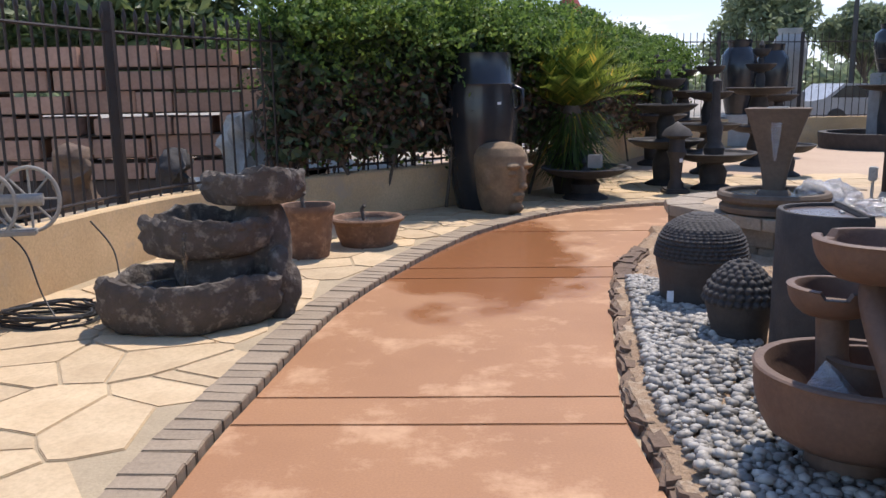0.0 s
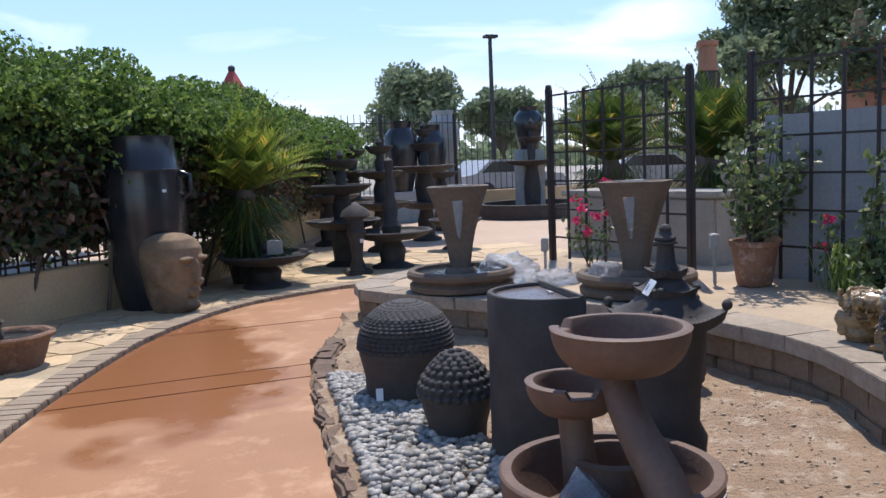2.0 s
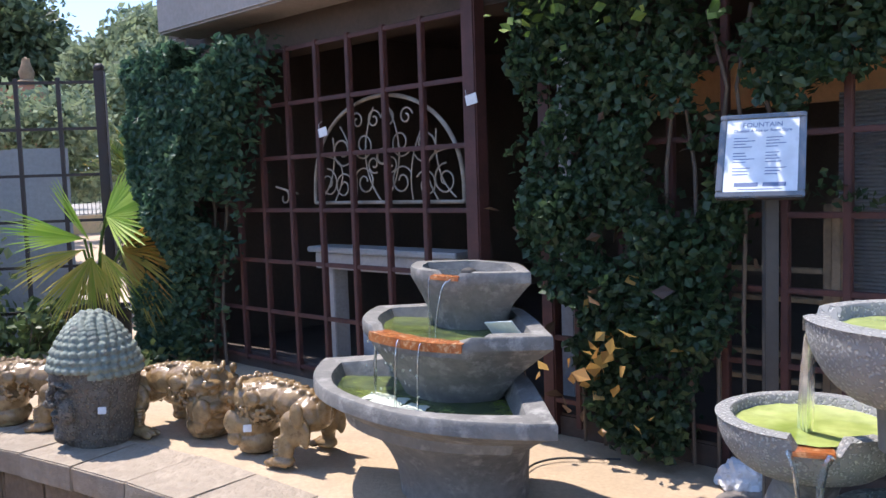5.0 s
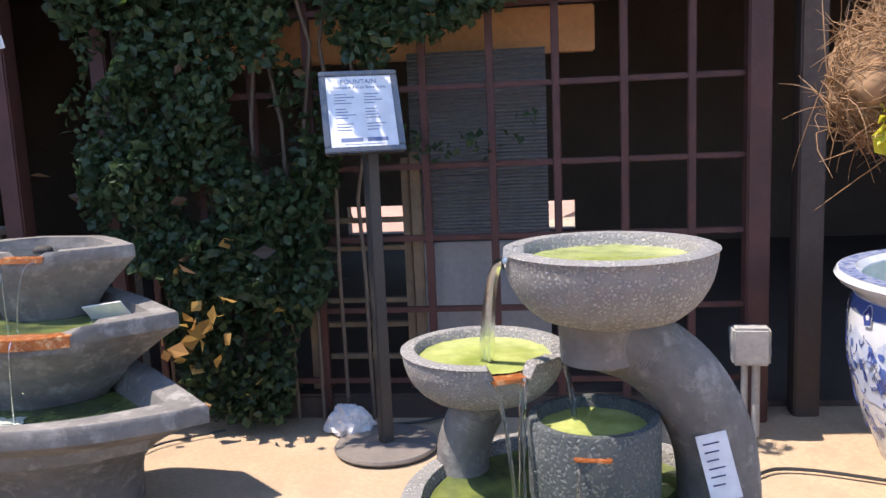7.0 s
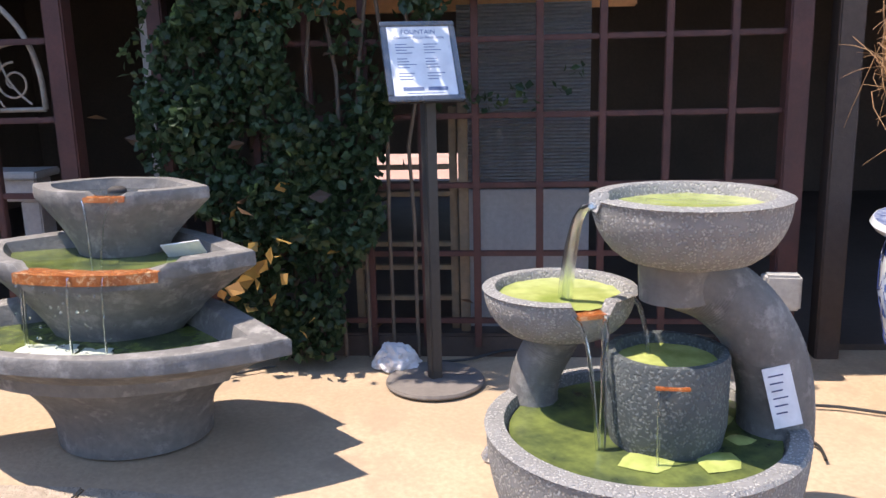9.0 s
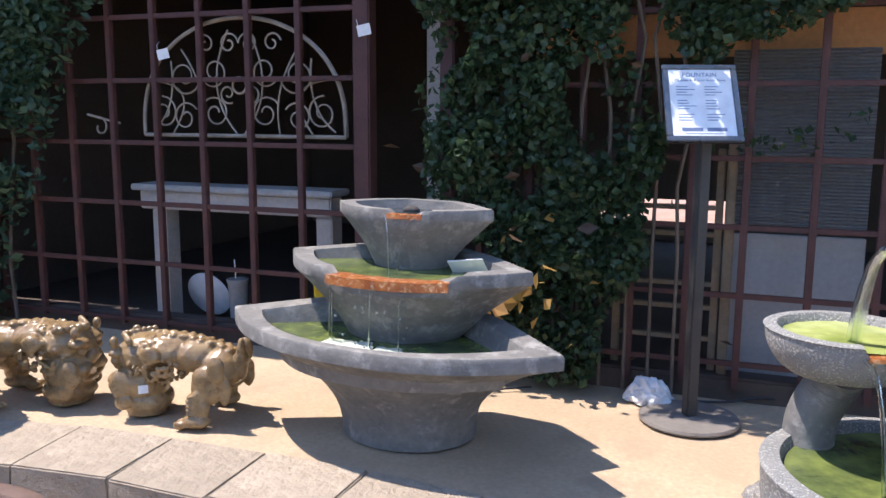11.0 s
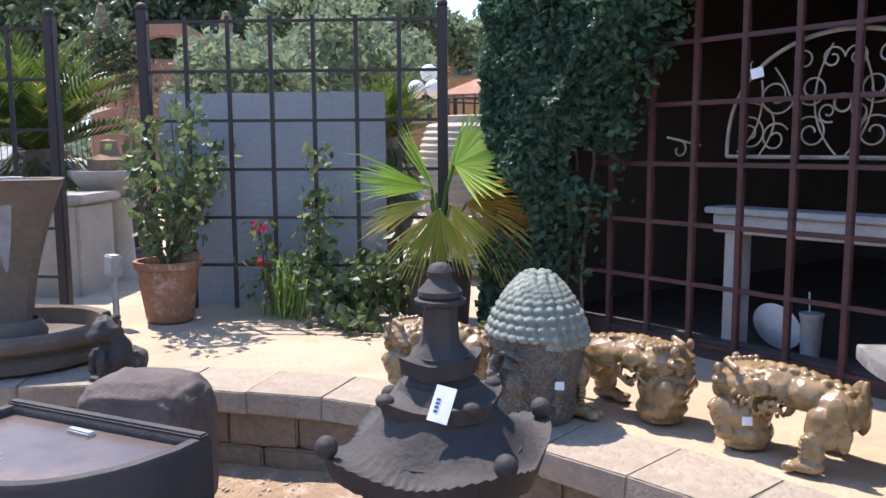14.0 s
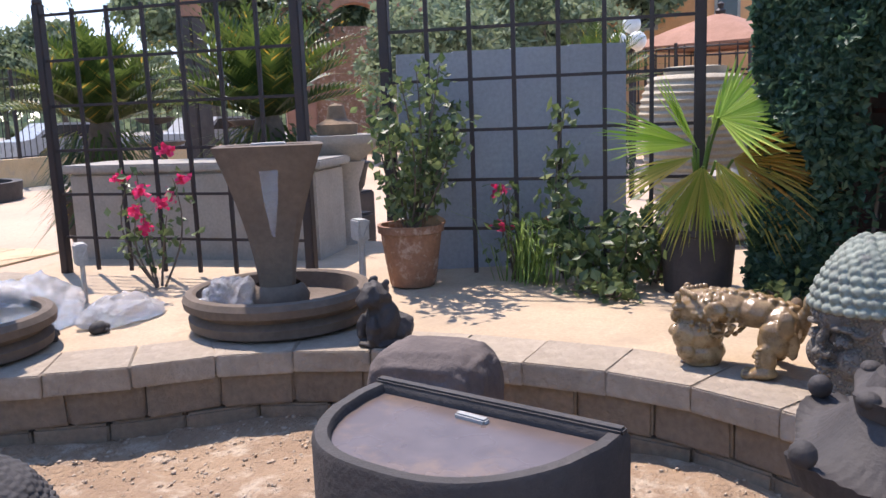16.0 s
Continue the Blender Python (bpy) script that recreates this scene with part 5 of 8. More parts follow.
tagged(part("stone_block", shift(bm, pose(3.05, 4.68, 0.03, 0, 0, 8)), M["blockstone"]), "dark rounded stone block standing in the bed", "stone")


# ---- shop front ----
def scroll(cx, cz, r, turns, start, flip=1, n=26, taper=0.25):
    pts = []
    for k in range(n + 1):
        t = k / n
        a = start + flip * turns * 2 * math.pi * t
        q = r * (1 - (1 - taper) * t)
        pts.append((cx + q * math.cos(a), 0, cz + q * math.sin(a)))
    return pts


def arch_grille():
    f = new("wall_grille")
    f.matrix_basis = FACE @ pose(0.63, -0.045, 1.30)
    tagged(f, "arched aged-white wrought iron scroll grille hung on the trellis", "wall decoration")
    R, H = 0.52, 0.51
    arc = [(-R, 0, 0)] + [(-R * math.cos(math.pi * k / 40), 0, 0.03 + (H - 0.03) * math.sin(math.pi * k / 40) ** 0.85) for k in range(41)] + [(R, 0, 0)]
    part("rim", tube(arc, 0.009, 8, flat=1.2), M["brass"], f)
    part("base_bar", tube([(-R, 0, 0), (R, 0, 0)], 0.009, 8), M["brass"], f)
    for sx in (-1, 1):
        for cx, cz, r, turns, st, fl in ((0.13, 0.1, 0.075, 1.4, 0.5, 1), (0.13, 0.28, 0.07, 1.4, -0.5, -1), (0.29, 0.08, 0.07, 1.3, 2.6, -1), (0.41, 0.10, 0.075, 1.5, 1.5, 1), (0.29, 0.26, 0.085, 1.4, 3.3, 1), (0.05, 0.40, 0.05, 1.3, 3.1, -1), (0.17, 0.40, 0.045, 1.2, 0.2, 1), (0.06, 0.185, 0.045, 1.2, 4.2, 1)):
            pts = [(sx * x, y, z) for x, y, z in scroll(cx, cz, r, turns, st, fl)]
            part("scroll", tube(pts, 0.0045, 6), M["brass"], f)
        for a, b, c in (((0.02, 0.01), (0.2, 0.2), (0.05, 0.46)), ((0.2, 0.01), (0.16, 0.2), (0.3, 0.38)), ((0.36, 0.01), (0.2, 0.22), (0.44, 0.24)), ((0.47, 0.02), (0.33, 0.12), (0.36, 0.33))):
            P = [Vector((sx * p[0], 0, p[1])) for p in (a, b, c)]
            part("stem", tube([P[0] * (1 - t) ** 2 + P[1] * 2 * t * (1 - t) + P[2] * t * t for t in (k / 12 for k in range(13))], 0.0045, 6), M["brass"], f)
    part("ring", tube([(0.035 * math.cos(2 * math.pi * k / 16), 0, 0.22 + 0.035 * math.sin(2 * math.pi * k / 16)) for k in range(17)], 0.006, 6), M["brass"], f)


arch_grille()
for s, z, lab in ((0.96, 1.655, "white paper tag clipped to the trellis"), (-0.02, 1.73, "white paper tag hung from the red post")):
    o = new("paper_tag")
    o.matrix_basis = FACE @ pose(s, 0.045, z, 0, 12, 8)
    tagged(o, lab, "tag")
    part("card", box(-0.028, -0.001, -0.022, 0.028, 0.001, 0.022, 0.0005), M["paper"], o)
    part("string", tube([(0.02, 0, 0.02), (0.026, -0.01, 0.045), (0.02, -0.03, 0.06)], 0.0012, 5), M["paper"], o)
o = new("wall_hook")
o.matrix_basis = FACE @ pose(1.42, -0.03, 1.36)
tagged(o, "small aged-white iron scroll hook by the ivy", "hook")
part("bar", tube([(-0.14, 0, -0.01), (0.05, 0, 0.03)], 0.006, 6), M["brass"], o)
part("scroll", tube(scroll(-0.02, -0.03, 0.05, 0.9, 1.2), 0.005, 6), M["brass"], o)

mt = new("mantel")
mt.matrix_basis = FACE @ pose(0.73, -0.16, 0)
tagged(mt, "white painted wooden mantel standing behind the trellis", "mantel")
part("shelf", box(-0.53, -0.09, 1.035, 0.55, 0.09, 1.065, 0.006), M["white"], mt)
part("frieze", box(-0.51, -0.05, 0.945, 0.52, 0.06, 1.035, 0.006), M["white"], mt)
for x in (-0.47, 0.42):
    part("leg", box(x - 0.04, -0.05, 0.376, x + 0.04, 0.05, 0.945, 0.005), M["white"], mt)
o = thing("plate", 0, 0, 0, "white round plate leaning inside the shop", "plate")
o.matrix_basis = FACE @ pose(1.0, -0.25, 0.50, 70, 0, 0)
part("dish", lathe([(0, 0), (0.06, 0.004), (0.12, 0.02), (0.121, 0.024), (0.06, 0.01), (0, 0.008)], 36), M["porcelain"], o)
o = new("paper_cup")
o.matrix_basis = FACE @ pose(0.85, -0.3, 0.376)
tagged(o, "white paper cup with a straw inside the shop", "cup")
part("cup", lathe([(0, 0), (0.04, 0), (0.05, 0.2), (0.053, 0.205), (0.047, 0.205), (0.04, 0.02), (0, 0.02)], 24), M["white"], o)
part("lid", lathe([(0.054, 0.2), (0.054, 0.215), (0, 0.22)], 24), M["white"], o)
part("straw", tube([(0.01, 0, 0.21), (0.015, 0, 0.31)], 0.004, 6), M["paper"], o)
o = new("caution_sign")
o.matrix_basis = FACE @ pose(0.2, -0.1, 0.6)
tagged(o, "yellow plastic caution board leaning behind the fountain", "sign")
part("board", box(-0.11, -0.01, -0.22, 0.11, 0.01, 0.13, 0.006), M["yellow"], o)


def text_on(body, x, y, size, parent, material):
    cu = bpy.data.curves.new("lettering", "FONT")
    cu.body, cu.size, cu.align_x, cu.extrude = body, size, "CENTER", 0.0004
    cu.materials.append(M[material])
    ob = new("lettering", cu)
    ob.parent = parent
    ob.matrix_basis = pose(x, y, 0.0085)
    return ob


def sign_stand():
    f = new("sign_stand")
    f.matrix_basis = pose(2.965, 0.815, TOP)
    tagged(f, "dark pedestal sign stand with a framed white notice", "sign stand")
    part("base_plate", lathe([(0, 0), (0.168, 0), (0.17, 0.006), (0.165, 0.014), (0.03, 0.018), (0, 0.018)], 48), M["plate"], f)
    part("pole", box(-0.02, -0.02, 0.015, 0.02, 0.02, 1.04, 0.004), M["stand"], f)
    right = Vector((-0.07, -0.226, 0)).normalized()
    up = Vector((0.15, -0.03, 0.239)).normalized()
    nrm = right.cross(up).normalized()
    up = nrm.cross(right)
    mm = Matrix((right, up, nrm)).transposed().to_4x4()
    mm.translation = Vector((2.943 - 2.965, 0.845 - 0.815, 1.437 - TOP))
    fr = part("frame", bmesh.new(), M["chrome"], f, "silver snap frame")
    bm = bmesh.new()
    for x0, y0, x1, y1 in ((-0.12, -0.145, 0.12, -0.125), (-0.12, 0.125, 0.12, 0.145), (-0.12, -0.125, -0.1, 0.125), (0.1, -0.125, 0.12, 0.125)):
        box(x0, y0, -0.004, x1, y1, 0.012, 0.003, None, bm)
    bm.to_mesh(fr.data)
    bm.free()
    fr.matrix_basis = mm
    part("backing", box(-0.118, -0.143, -0.012, 0.118, 0.143, -0.0045, 0.002), M["stand"], fr)
    part("notice", box(-0.1, -0.125, 0.0, 0.1, 0.125, 0.008, 0.0), M["notice"], fr, "white printed notice")
    text_on("FOUNTAIN", 0, 0.098, 0.022, fr, "print")
    text_on("Choose A Pot or Rock Style", 0, 0.08, 0.014, fr, "print")
    rg = random.Random(8)
    for col in (-0.078, 0.012):
        for k in range(13):
            if k in (4, 9):
                continue
            w = rg.uniform(0.03, 0.06)
            part("print_bar", box(col, 0.058 - 0.0105 * k, 0.008, col + w, 0.0605 - 0.0105 * k, 0.0088, 0), M["print"], fr)
    for x0, x1 in ((-0.07, -0.005), (0.008, 0.07)):
        part("name_bar", box(x0, -0.108, 0.008, x1, -0.095, 0.0088, 0), M["print"], fr)
    part("print_bar", box(-0.06, -0.118, 0.008, 0.06, -0.116, 0.0088, 0), M["print"], fr)


sign_stand()


# ivy and creeper on the shop front
def facade(points):
    a = np.asarray(points, float)
    c, s = math.cos(radians(55.67)), math.sin(radians(55.67))
    out = a.copy()
    out[:, 0] = 3.941 + a[:, 0] * c - a[:, 1] * s
    out[:, 1] = 1.785 + a[:, 0] * s + a[:, 1] * c
    return out


rg = np.random.default_rng(11)


def lumps(n, freq, seed, inside, sampler):
    """Keep sampled places where a noise field and the outline allow leaves."""
    out = []
    while len(out) < n:
        p = sampler()
        if inside(p) and noise.noise(Vector(p) * freq + Vector((seed, 0, 0))) > -0.28:
            out.append(p)
    return out


def left_mass(p):
    s, n, z = p
    if s > 2.28 and n < 0.02:
        return False
    edge = 1.22 + 0.75 * max(0, (1.95 - z) / 1.6) ** 0.8 + 0.10 * noise.noise((z * 3, 0, 7))
    front = 0.36 + 0.06 * noise.noise((s * 4, z * 4, 2))
    if s < edge + 0.35:
        front = 0.12 + 0.24 * max(0, (s - edge)) / 0.35
    return edge < s < 2.40 + 0.05 * noise.noise((z * 5, 3, 1)) and n < front


pts = lumps(26000, 3.0, 0, left_mass, lambda: (rg.uniform(1.1, 2.48), 0.42 - abs(rg.normal(0, 0.13)), rg.uniform(0.38, 2.18)))
cm = new("creeper")
tagged(cm, "dense dark green creeper hanging over the trellis corner", "creeper")
leaves("foliage", facade(pts), 0.030, M["conifer"], cm, rg, long=1.8)
for k in range(6):
    s = 1.9 + 0.12 * k
    part("stem", tube([facade([(s + 0.03 * math.sin(j * 1.3 + k), 0.05 + 0.02 * math.cos(j + k), 0.36 + 0.3 * j)])[0] for j in range(7)], 0.01, 6), M["bark"], cm)


def mid_mass(p):
    s, n, z = p
    left = -0.3 - 0.45 * max(0, (1.35 - z)) ** 1.3 + 0.12 * noise.noise((z * 4, 1, 3))
    right = -1.22 + 0.28 * max(0, (1.25 - z)) + 0.12 * noise.noise((z * 4, 9, 3))
    if z > 1.55:
        right = -1.3 - (z - 1.55) * 2.4 + 0.15 * noise.noise((z * 6, 2, 0))
    if z > 1.85:
        right = -2.6
    return right < s < left and n < 0.16 + 0.07 * noise.noise((s * 5, z * 5, 4))


pts = lumps(21000, 4.0, 5, mid_mass, lambda: (rg.uniform(-2.6, -0.1), 0.22 - abs(rg.normal(0, 0.1)), rg.uniform(0.4, 2.32)))
iv = new("ivy")
tagged(iv, "dark green ivy trailing over the red trellis", "ivy")
leaves("foliage", facade(pts), 0.030, M["ivy"], iv, rg, long=1.25)
for k in range(9):
    s = -0.55 - 0.09 * k
    part("stem", tube([facade([(s + 0.05 * noise.noise((j * 0.9, k, 0)), 0.04 + 0.03 * noise.noise((j, k, 5)), 0.37 + 0.26 * j)])[0] for j in range(7)], 0.007, 6), M["bark"], iv)
spr = []
for k in range(30):
    t = k / 29
    spr += [(-1.25 - 0.62 * t + rg.normal(0, 0.012), 0.03 + rg.normal(0, 0.012), 1.42 - 0.12 * math.sin(t * 3) + rg.normal(0, 0.03)) for _ in range(4 if t < 0.5 else 2)]
tagged(leaves("runner", facade(spr), 0.028, M["ivy"], iv, rg, long=1.2), kind="stuff")
yl = [(-0.70 + rg.normal(0, 0.11), 0.2 + rg.normal(0, 0.04), 0.70 + rg.normal(0, 0.09)) for _ in range(30)]
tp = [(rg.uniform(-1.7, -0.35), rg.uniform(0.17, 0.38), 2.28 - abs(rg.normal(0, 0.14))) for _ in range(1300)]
# lighter hedge leaf colour puts the sun on the ivy's topmost leaves
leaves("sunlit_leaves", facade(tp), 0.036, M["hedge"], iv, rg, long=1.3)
leaves("yellow_leaves", facade(yl), 0.052, M["yleaf"], iv, rg, long=1.15)
dr = [(-0.7 + rg.normal(0, 0.25), 0.1 + rg.normal(0, 0.05), 0.95 + rg.normal(0, 0.3)) for _ in range(60)]
leaves("dry_leaves", facade(dr), 0.04, M["dryleaf"], iv, rg, long=1.6)


# blue and white fish bowl, hanging basket, outlets
def fish_bowl():
    f = thing("fish_bowl", 1.715, -0.40, TOP, "large white porcelain fish bowl painted with cobalt blue scenes", "planter")
    prof = [(0, 0), (0.24, 0), (0.25, 0.02), (0.30, 0.1), (0.36, 0.25), (0.385, 0.38), (0.385, 0.48), (0.375, 0.545), (0.385, 0.56), (0.415, 0.575), (0.425, 0.59), (0.418, 0.605), (0.37, 0.605), (0.355, 0.59), (0.35, 0.4), (0.2, 0.08), (0, 0.06)]
    body = part("body", lathe(prof, 72), M["porcelain"], f)

    def rad(z):
        for (r0, z0), (r1, z1) in zip(prof[1:12], prof[2:13]):
            if z0 <= z <= z1 and z1 > z0:
                return r0 + (r1 - r0) * (z - z0) / (z1 - z0)
        return 0.385
    rg2 = random.Random(21)

    def patch(a0, z0, w, h, n=14, seed=0):
        bm = bmesh.new()
        c = bm.verts.new(((rad(z0) + 0.0025) * math.cos(a0), (rad(z0) + 0.0025) * math.sin(a0), z0))
        ring = []
        for k in range(n):
            t = 2 * math.pi * k / n
            q = 1 + 0.55 * noise.noise((math.cos(t) * 1.6 + seed * 3.1, math.sin(t) * 1.6, seed))
            a, z = a0 + w * q * math.cos(t), min(0.54, max(0.03, z0 + h * q * math.sin(t)))
            r = rad(z) + 0.0025
            ring.append(bm.verts.new((r * math.cos(a), r * math.sin(a), z)))
        for k in range(n):
            bm.faces.new((c, ring[k], ring[(k + 1) % n]))
        return bm
    bb = bmesh.new()
    top_, low_ = [], []
    for k in range(168):
        a = 2 * math.pi * k / 168
        zl = 0.512 - 0.012 * abs(math.sin(a * 7))
        top_.append(bb.verts.new(((rad(0.542) + 0.002) * math.cos(a), (rad(0.542) + 0.002) * math.sin(a), 0.542)))
        low_.append(bb.verts.new(((rad(zl) + 0.002) * math.cos(a), (rad(zl) + 0.002) * math.sin(a), zl)))
    for k in range(168):
        bb.faces.new((low_[k], low_[(k + 1) % 168], top_[(k + 1) % 168], top_[k]))
    part("collar_band", bb, M["blueglaze"], body, "painted blue scalloped band")
    for k in range(14):
        a = 2 * math.pi * (k + 0.5) / 14
        for w, h, m_, off in ((0.062, 0.026, "porcelain", 0.0025), (0.054, 0.022, "inkglaze", 0.0035), (0.022, 0.008, "porcelain", 0.0045)):
            hb = patch(a, 0.508, w, h, 16, 0)
            for v in hb.verts:
                v.co.x += off * math.cos(a)
                v.co.y += off * math.sin(a)
            part("heart", hb, M[m_], body)
    for k in range(46):
        part("cloud_wash", patch(rg2.uniform(0, 2 * math.pi), rg2.uniform(0.30, 0.45), rg2.uniform(0.09, 0.19), rg2.uniform(0.02, 0.045), 18, k + 400), M["washglaze"], body)
    for k in range(200):
        a = rg2.uniform(0, 2 * math.pi)
        z = rg2.choice((rg2.gauss(0.37, 0.035), rg2.gauss(0.22, 0.04), rg2.gauss(0.40, 0.03)))
        pb_ = patch(a, min(0.46, max(0.12, z)), rg2.uniform(0.012, 0.045), rg2.uniform(0.006, 0.02), 12, k + 50)
        for v in pb_.verts:
            v.co.x *= 1.003
            v.co.y *= 1.003
        part("painted_motif", pb_, M[("blueglaze", "paleblue", "inkglaze", "blueglaze")[k % 4]], body)
    ink = bmesh.new()
    for k in range(520):
        a, z = rg2.uniform(0, 2 * math.pi), rg2.choice((rg2.uniform(0.3, 0.45), rg2.uniform(0.14, 0.3)))
        turn, bend, L = rg2.uniform(0, 6.28), rg2.uniform(-2.5, 2.5), rg2.uniform(0.015, 0.05)
        line = []
        for i in range(6):
            line.append(((rad(z) + 0.004) * math.cos(a), (rad(z) + 0.004) * math.sin(a), z))
            turn += bend / 5
            a, z = a + L / 5 * math.cos(turn) / 0.37, min(0.48, max(0.1, z + L / 5 * math.sin(turn)))
        tube(line, 0.0011, 4, ink, False)
    tagged(part("brush_lines", ink, M["inkglaze"], body, "fine dark blue brush lines"), kind="stuff")
    part("rim_band", lathe([(0.372, 0.6065), (0.414, 0.6065)], 72), M["rimglaze"], body, "blue and white painted rim")
    part("lining", lathe([(0.354, 0.585), (0.348, 0.4), (0.198, 0.085), (0, 0.065)], 64), M["celadon"], body, "pale celadon inner glaze")


fish_bowl()


def hanging_basket():
    f = thing("hanging_basket", 1.76, 0.06, 1.47, "hanging basket of dry brown roots with a few ferns", "hanging basket")
    bm = blob([((0, 0, -0.02), (0.135, 0.135, 0.12))], 5, 0.03, 16)
    part("root_ball", bm, M["vine"], f)
    rg3 = random.Random(5)
    tb = bmesh.new()
    for k in range(1250):
        a, b = rg3.uniform(0, 2 * math.pi), rg3.uniform(-1.3, 1.4)
        nrm = Vector((math.cos(a) * math.cos(b), math.sin(a) * math.cos(b), math.sin(b)))
        p = nrm * 0.138 + Vector((0, 0, -0.02))
        d = Vector((rg3.gauss(0, 1), rg3.gauss(0, 1), rg3.gauss(0, 0.8)))
        d = (d - nrm * d.dot(nrm)).normalized()
        loose = k % 13 == 0
        L = rg3.uniform(0.08, 0.2) if loose else rg3.uniform(0.05, 0.13)
        out = rg3.uniform(0.1, 0.45) if loose else rg3.uniform(0.0, 0.12)
        side = nrm.cross(d)
        w1, w2 = rg3.uniform(-0.4, 0.4), rg3.uniform(-0.9, 0.9)
        line = [p + d * L * t + nrm * (L * out * t - 0.5 * L * t * t * (0.2 if loose else 1.0)) + side * L * (w1 * math.sin(3 * t) + w2 * t * t) + Vector((0, 0, 0.05 * t * t if b > 0.3 else -0.03 * t * t)) for t in (0, 0.25, 0.5, 0.75, 1.0)]
        r0 = rg3.uniform(0.0008, 0.0017)
        tube(line, [r0, r0, r0 * 0.9, r0 * 0.7, r0 * 0.4], 4, tb, False)
    tagged(part("root_tangle", tb, M["vine"], f), "tangled dry roots", kind="stuff")
    for a in (2.0, 2.7, 4.2, 5.2):
        leaves("fern_frond", [(0.13 * math.cos(a), 0.13 * math.sin(a), -0.08 - 0.012 * k) for k in range(8)], 0.026, M["fern"], f, np.random.default_rng(2), long=1.8)
    for k in range(3):
        a = 2.1 * k
        part("chain", tube([(0.14 * math.cos(a), 0.14 * math.sin(a), 0.06), (0, 0, 0.75)], 0.003, 5), M["iron"], f)
    part("hook_bar", tube([(0, 0, 0.75), (0.02, 0.0, 0.9), (0.55, -0.35, 0.95)], 0.01, 6), M["iron"], f)


hanging_basket()


def outlet(x, y, rz, h, label):
    f = thing("outlet_box", x, y, TOP, label, "outlet", "weatherproof outlets", rz)
    part("pipe", tube([(0, 0, 0), (0, 0, h - 0.04)], 0.013, 10), M["grey"], f)
    part("pipe", tube([(0.035, 0, 0), (0.035, 0, h - 0.04)], 0.011, 10), M["grey"], f)
    part("box", box(-0.04, -0.03, h - 0.06, 0.075, 0.035, h + 0.06, 0.008), M["grey"], f)
    part("cover", shift(box(-0.045, -0.008, -0.1, 0.08, 0.0, 0.0, 0.004), pose(0, -0.03, h + 0.055, 28)), M["white"], f, "open white cover")


outlet(4.42, 5.92, 60, 0.34, "grey weatherproof outlet box on pipes beside the clay pot")
outlet(3.62, 7.25, 60, 0.27, "grey weatherproof outlet box on pipes by the lattice fence")
outlet(2.37, -0.21, 50, 0.30, "grey weatherproof outlet box with an open cover")


def cable(name, pts, label, r=0.005):
    ob = part(name, tube(spline(pts, 6), r, 6), M["cord"])
    return tagged(ob, label, "cable")


cable("cable", [(3.12, 0.72, TOP + 0.006), (3.08, 0.6, TOP + 0.006), (3.05, 0.45, TOP + 0.02), (2.95, 0.25, TOP + 0.006), (2.75, 0.05, TOP + 0.006)], "thin black cable on the terrace by the sign stand")
cable("cable", [(3.265, 1.573, TOP + 0.006), (3.346, 1.537, TOP + 0.006), (3.402, 1.457, TOP + 0.006), (3.406, 1.356, TOP + 0.006), (3.403, 1.233, TOP + 0.006)], "thin dark cable running to the tiered fountain", 0.004)
cable("cable", [(2.154, 0.021, TOP + 0.006), (2.151, -0.052, TOP + 0.006), (2.090, -0.128, TOP + 0.006), (1.991, -0.201, TOP + 0.006), (1.921, -0.257, TOP + 0.006), (1.889, -0.374, TOP + 0.006)], "brown cable lying across the terrace past the fish bowl")
cable("cable", [(2.017, 0.183, TOP + 0.006), (1.986, 0.152, TOP + 0.006), (1.943, 0.160, TOP + 0.006), (1.884, 0.213, TOP + 0.006)], "thin dark cable bent on the terrace by the bowl fountain")


# ---- plants on the terrace ----
def fan(bm, centre, out, r, side, n=26, spread=3.6, droop=0.2, fold=0.25):
    """One fan leaf: narrow blades radiating from the stalk's end."""
    c = Vector(centre)
    o = Vector(out).normalized()
    s = Vector(side)
    s = (s - o * s.dot(o)).normalized()
    u = s.cross(o)
    for k in range(n):
        a = -spread / 2 + spread * k / (n - 1) + 0.05 * noise.noise((k * 3.1, r * 31, c.y * 7))
        d = (o * math.cos(a) + s * math.sin(a)).normalized()
        L = r * (0.72 + 0.28 * math.cos(a * 0.6)) * (0.92 + 0.38 * noise.noise((k * 1.7, r * 9, c.x * 5 + spread)))
        w = min(0.034 * r, max(0.014 * r, 0.55 * L * spread / (n - 1) * 0.5))
        side = d.cross(u).normalized() * w
        lift = u * (fold * 0.10 * r)
        bend = Vector((0, 0, -droop * L))
        tip = c + d * L + bend * 0.55 + u * (0.10 * L * noise.noise((k * 2.3, spread, r * 5)))
        mid = c + d * L * 0.52 + bend * 0.12
        far = c + d * L * 0.8 + bend * 0.32
        v = [bm.verts.new(q) for q in (c, mid + side, mid + lift, mid - side, far + side * 0.55, far + lift * 0.5, far - side * 0.55, tip)]
        for face in ((0, 1, 2), (0, 2, 3), (1, 4, 5, 2), (2, 5, 6, 3), (4, 7, 5), (5, 7, 6)):
            bm.faces.new([v[i] for i in face])


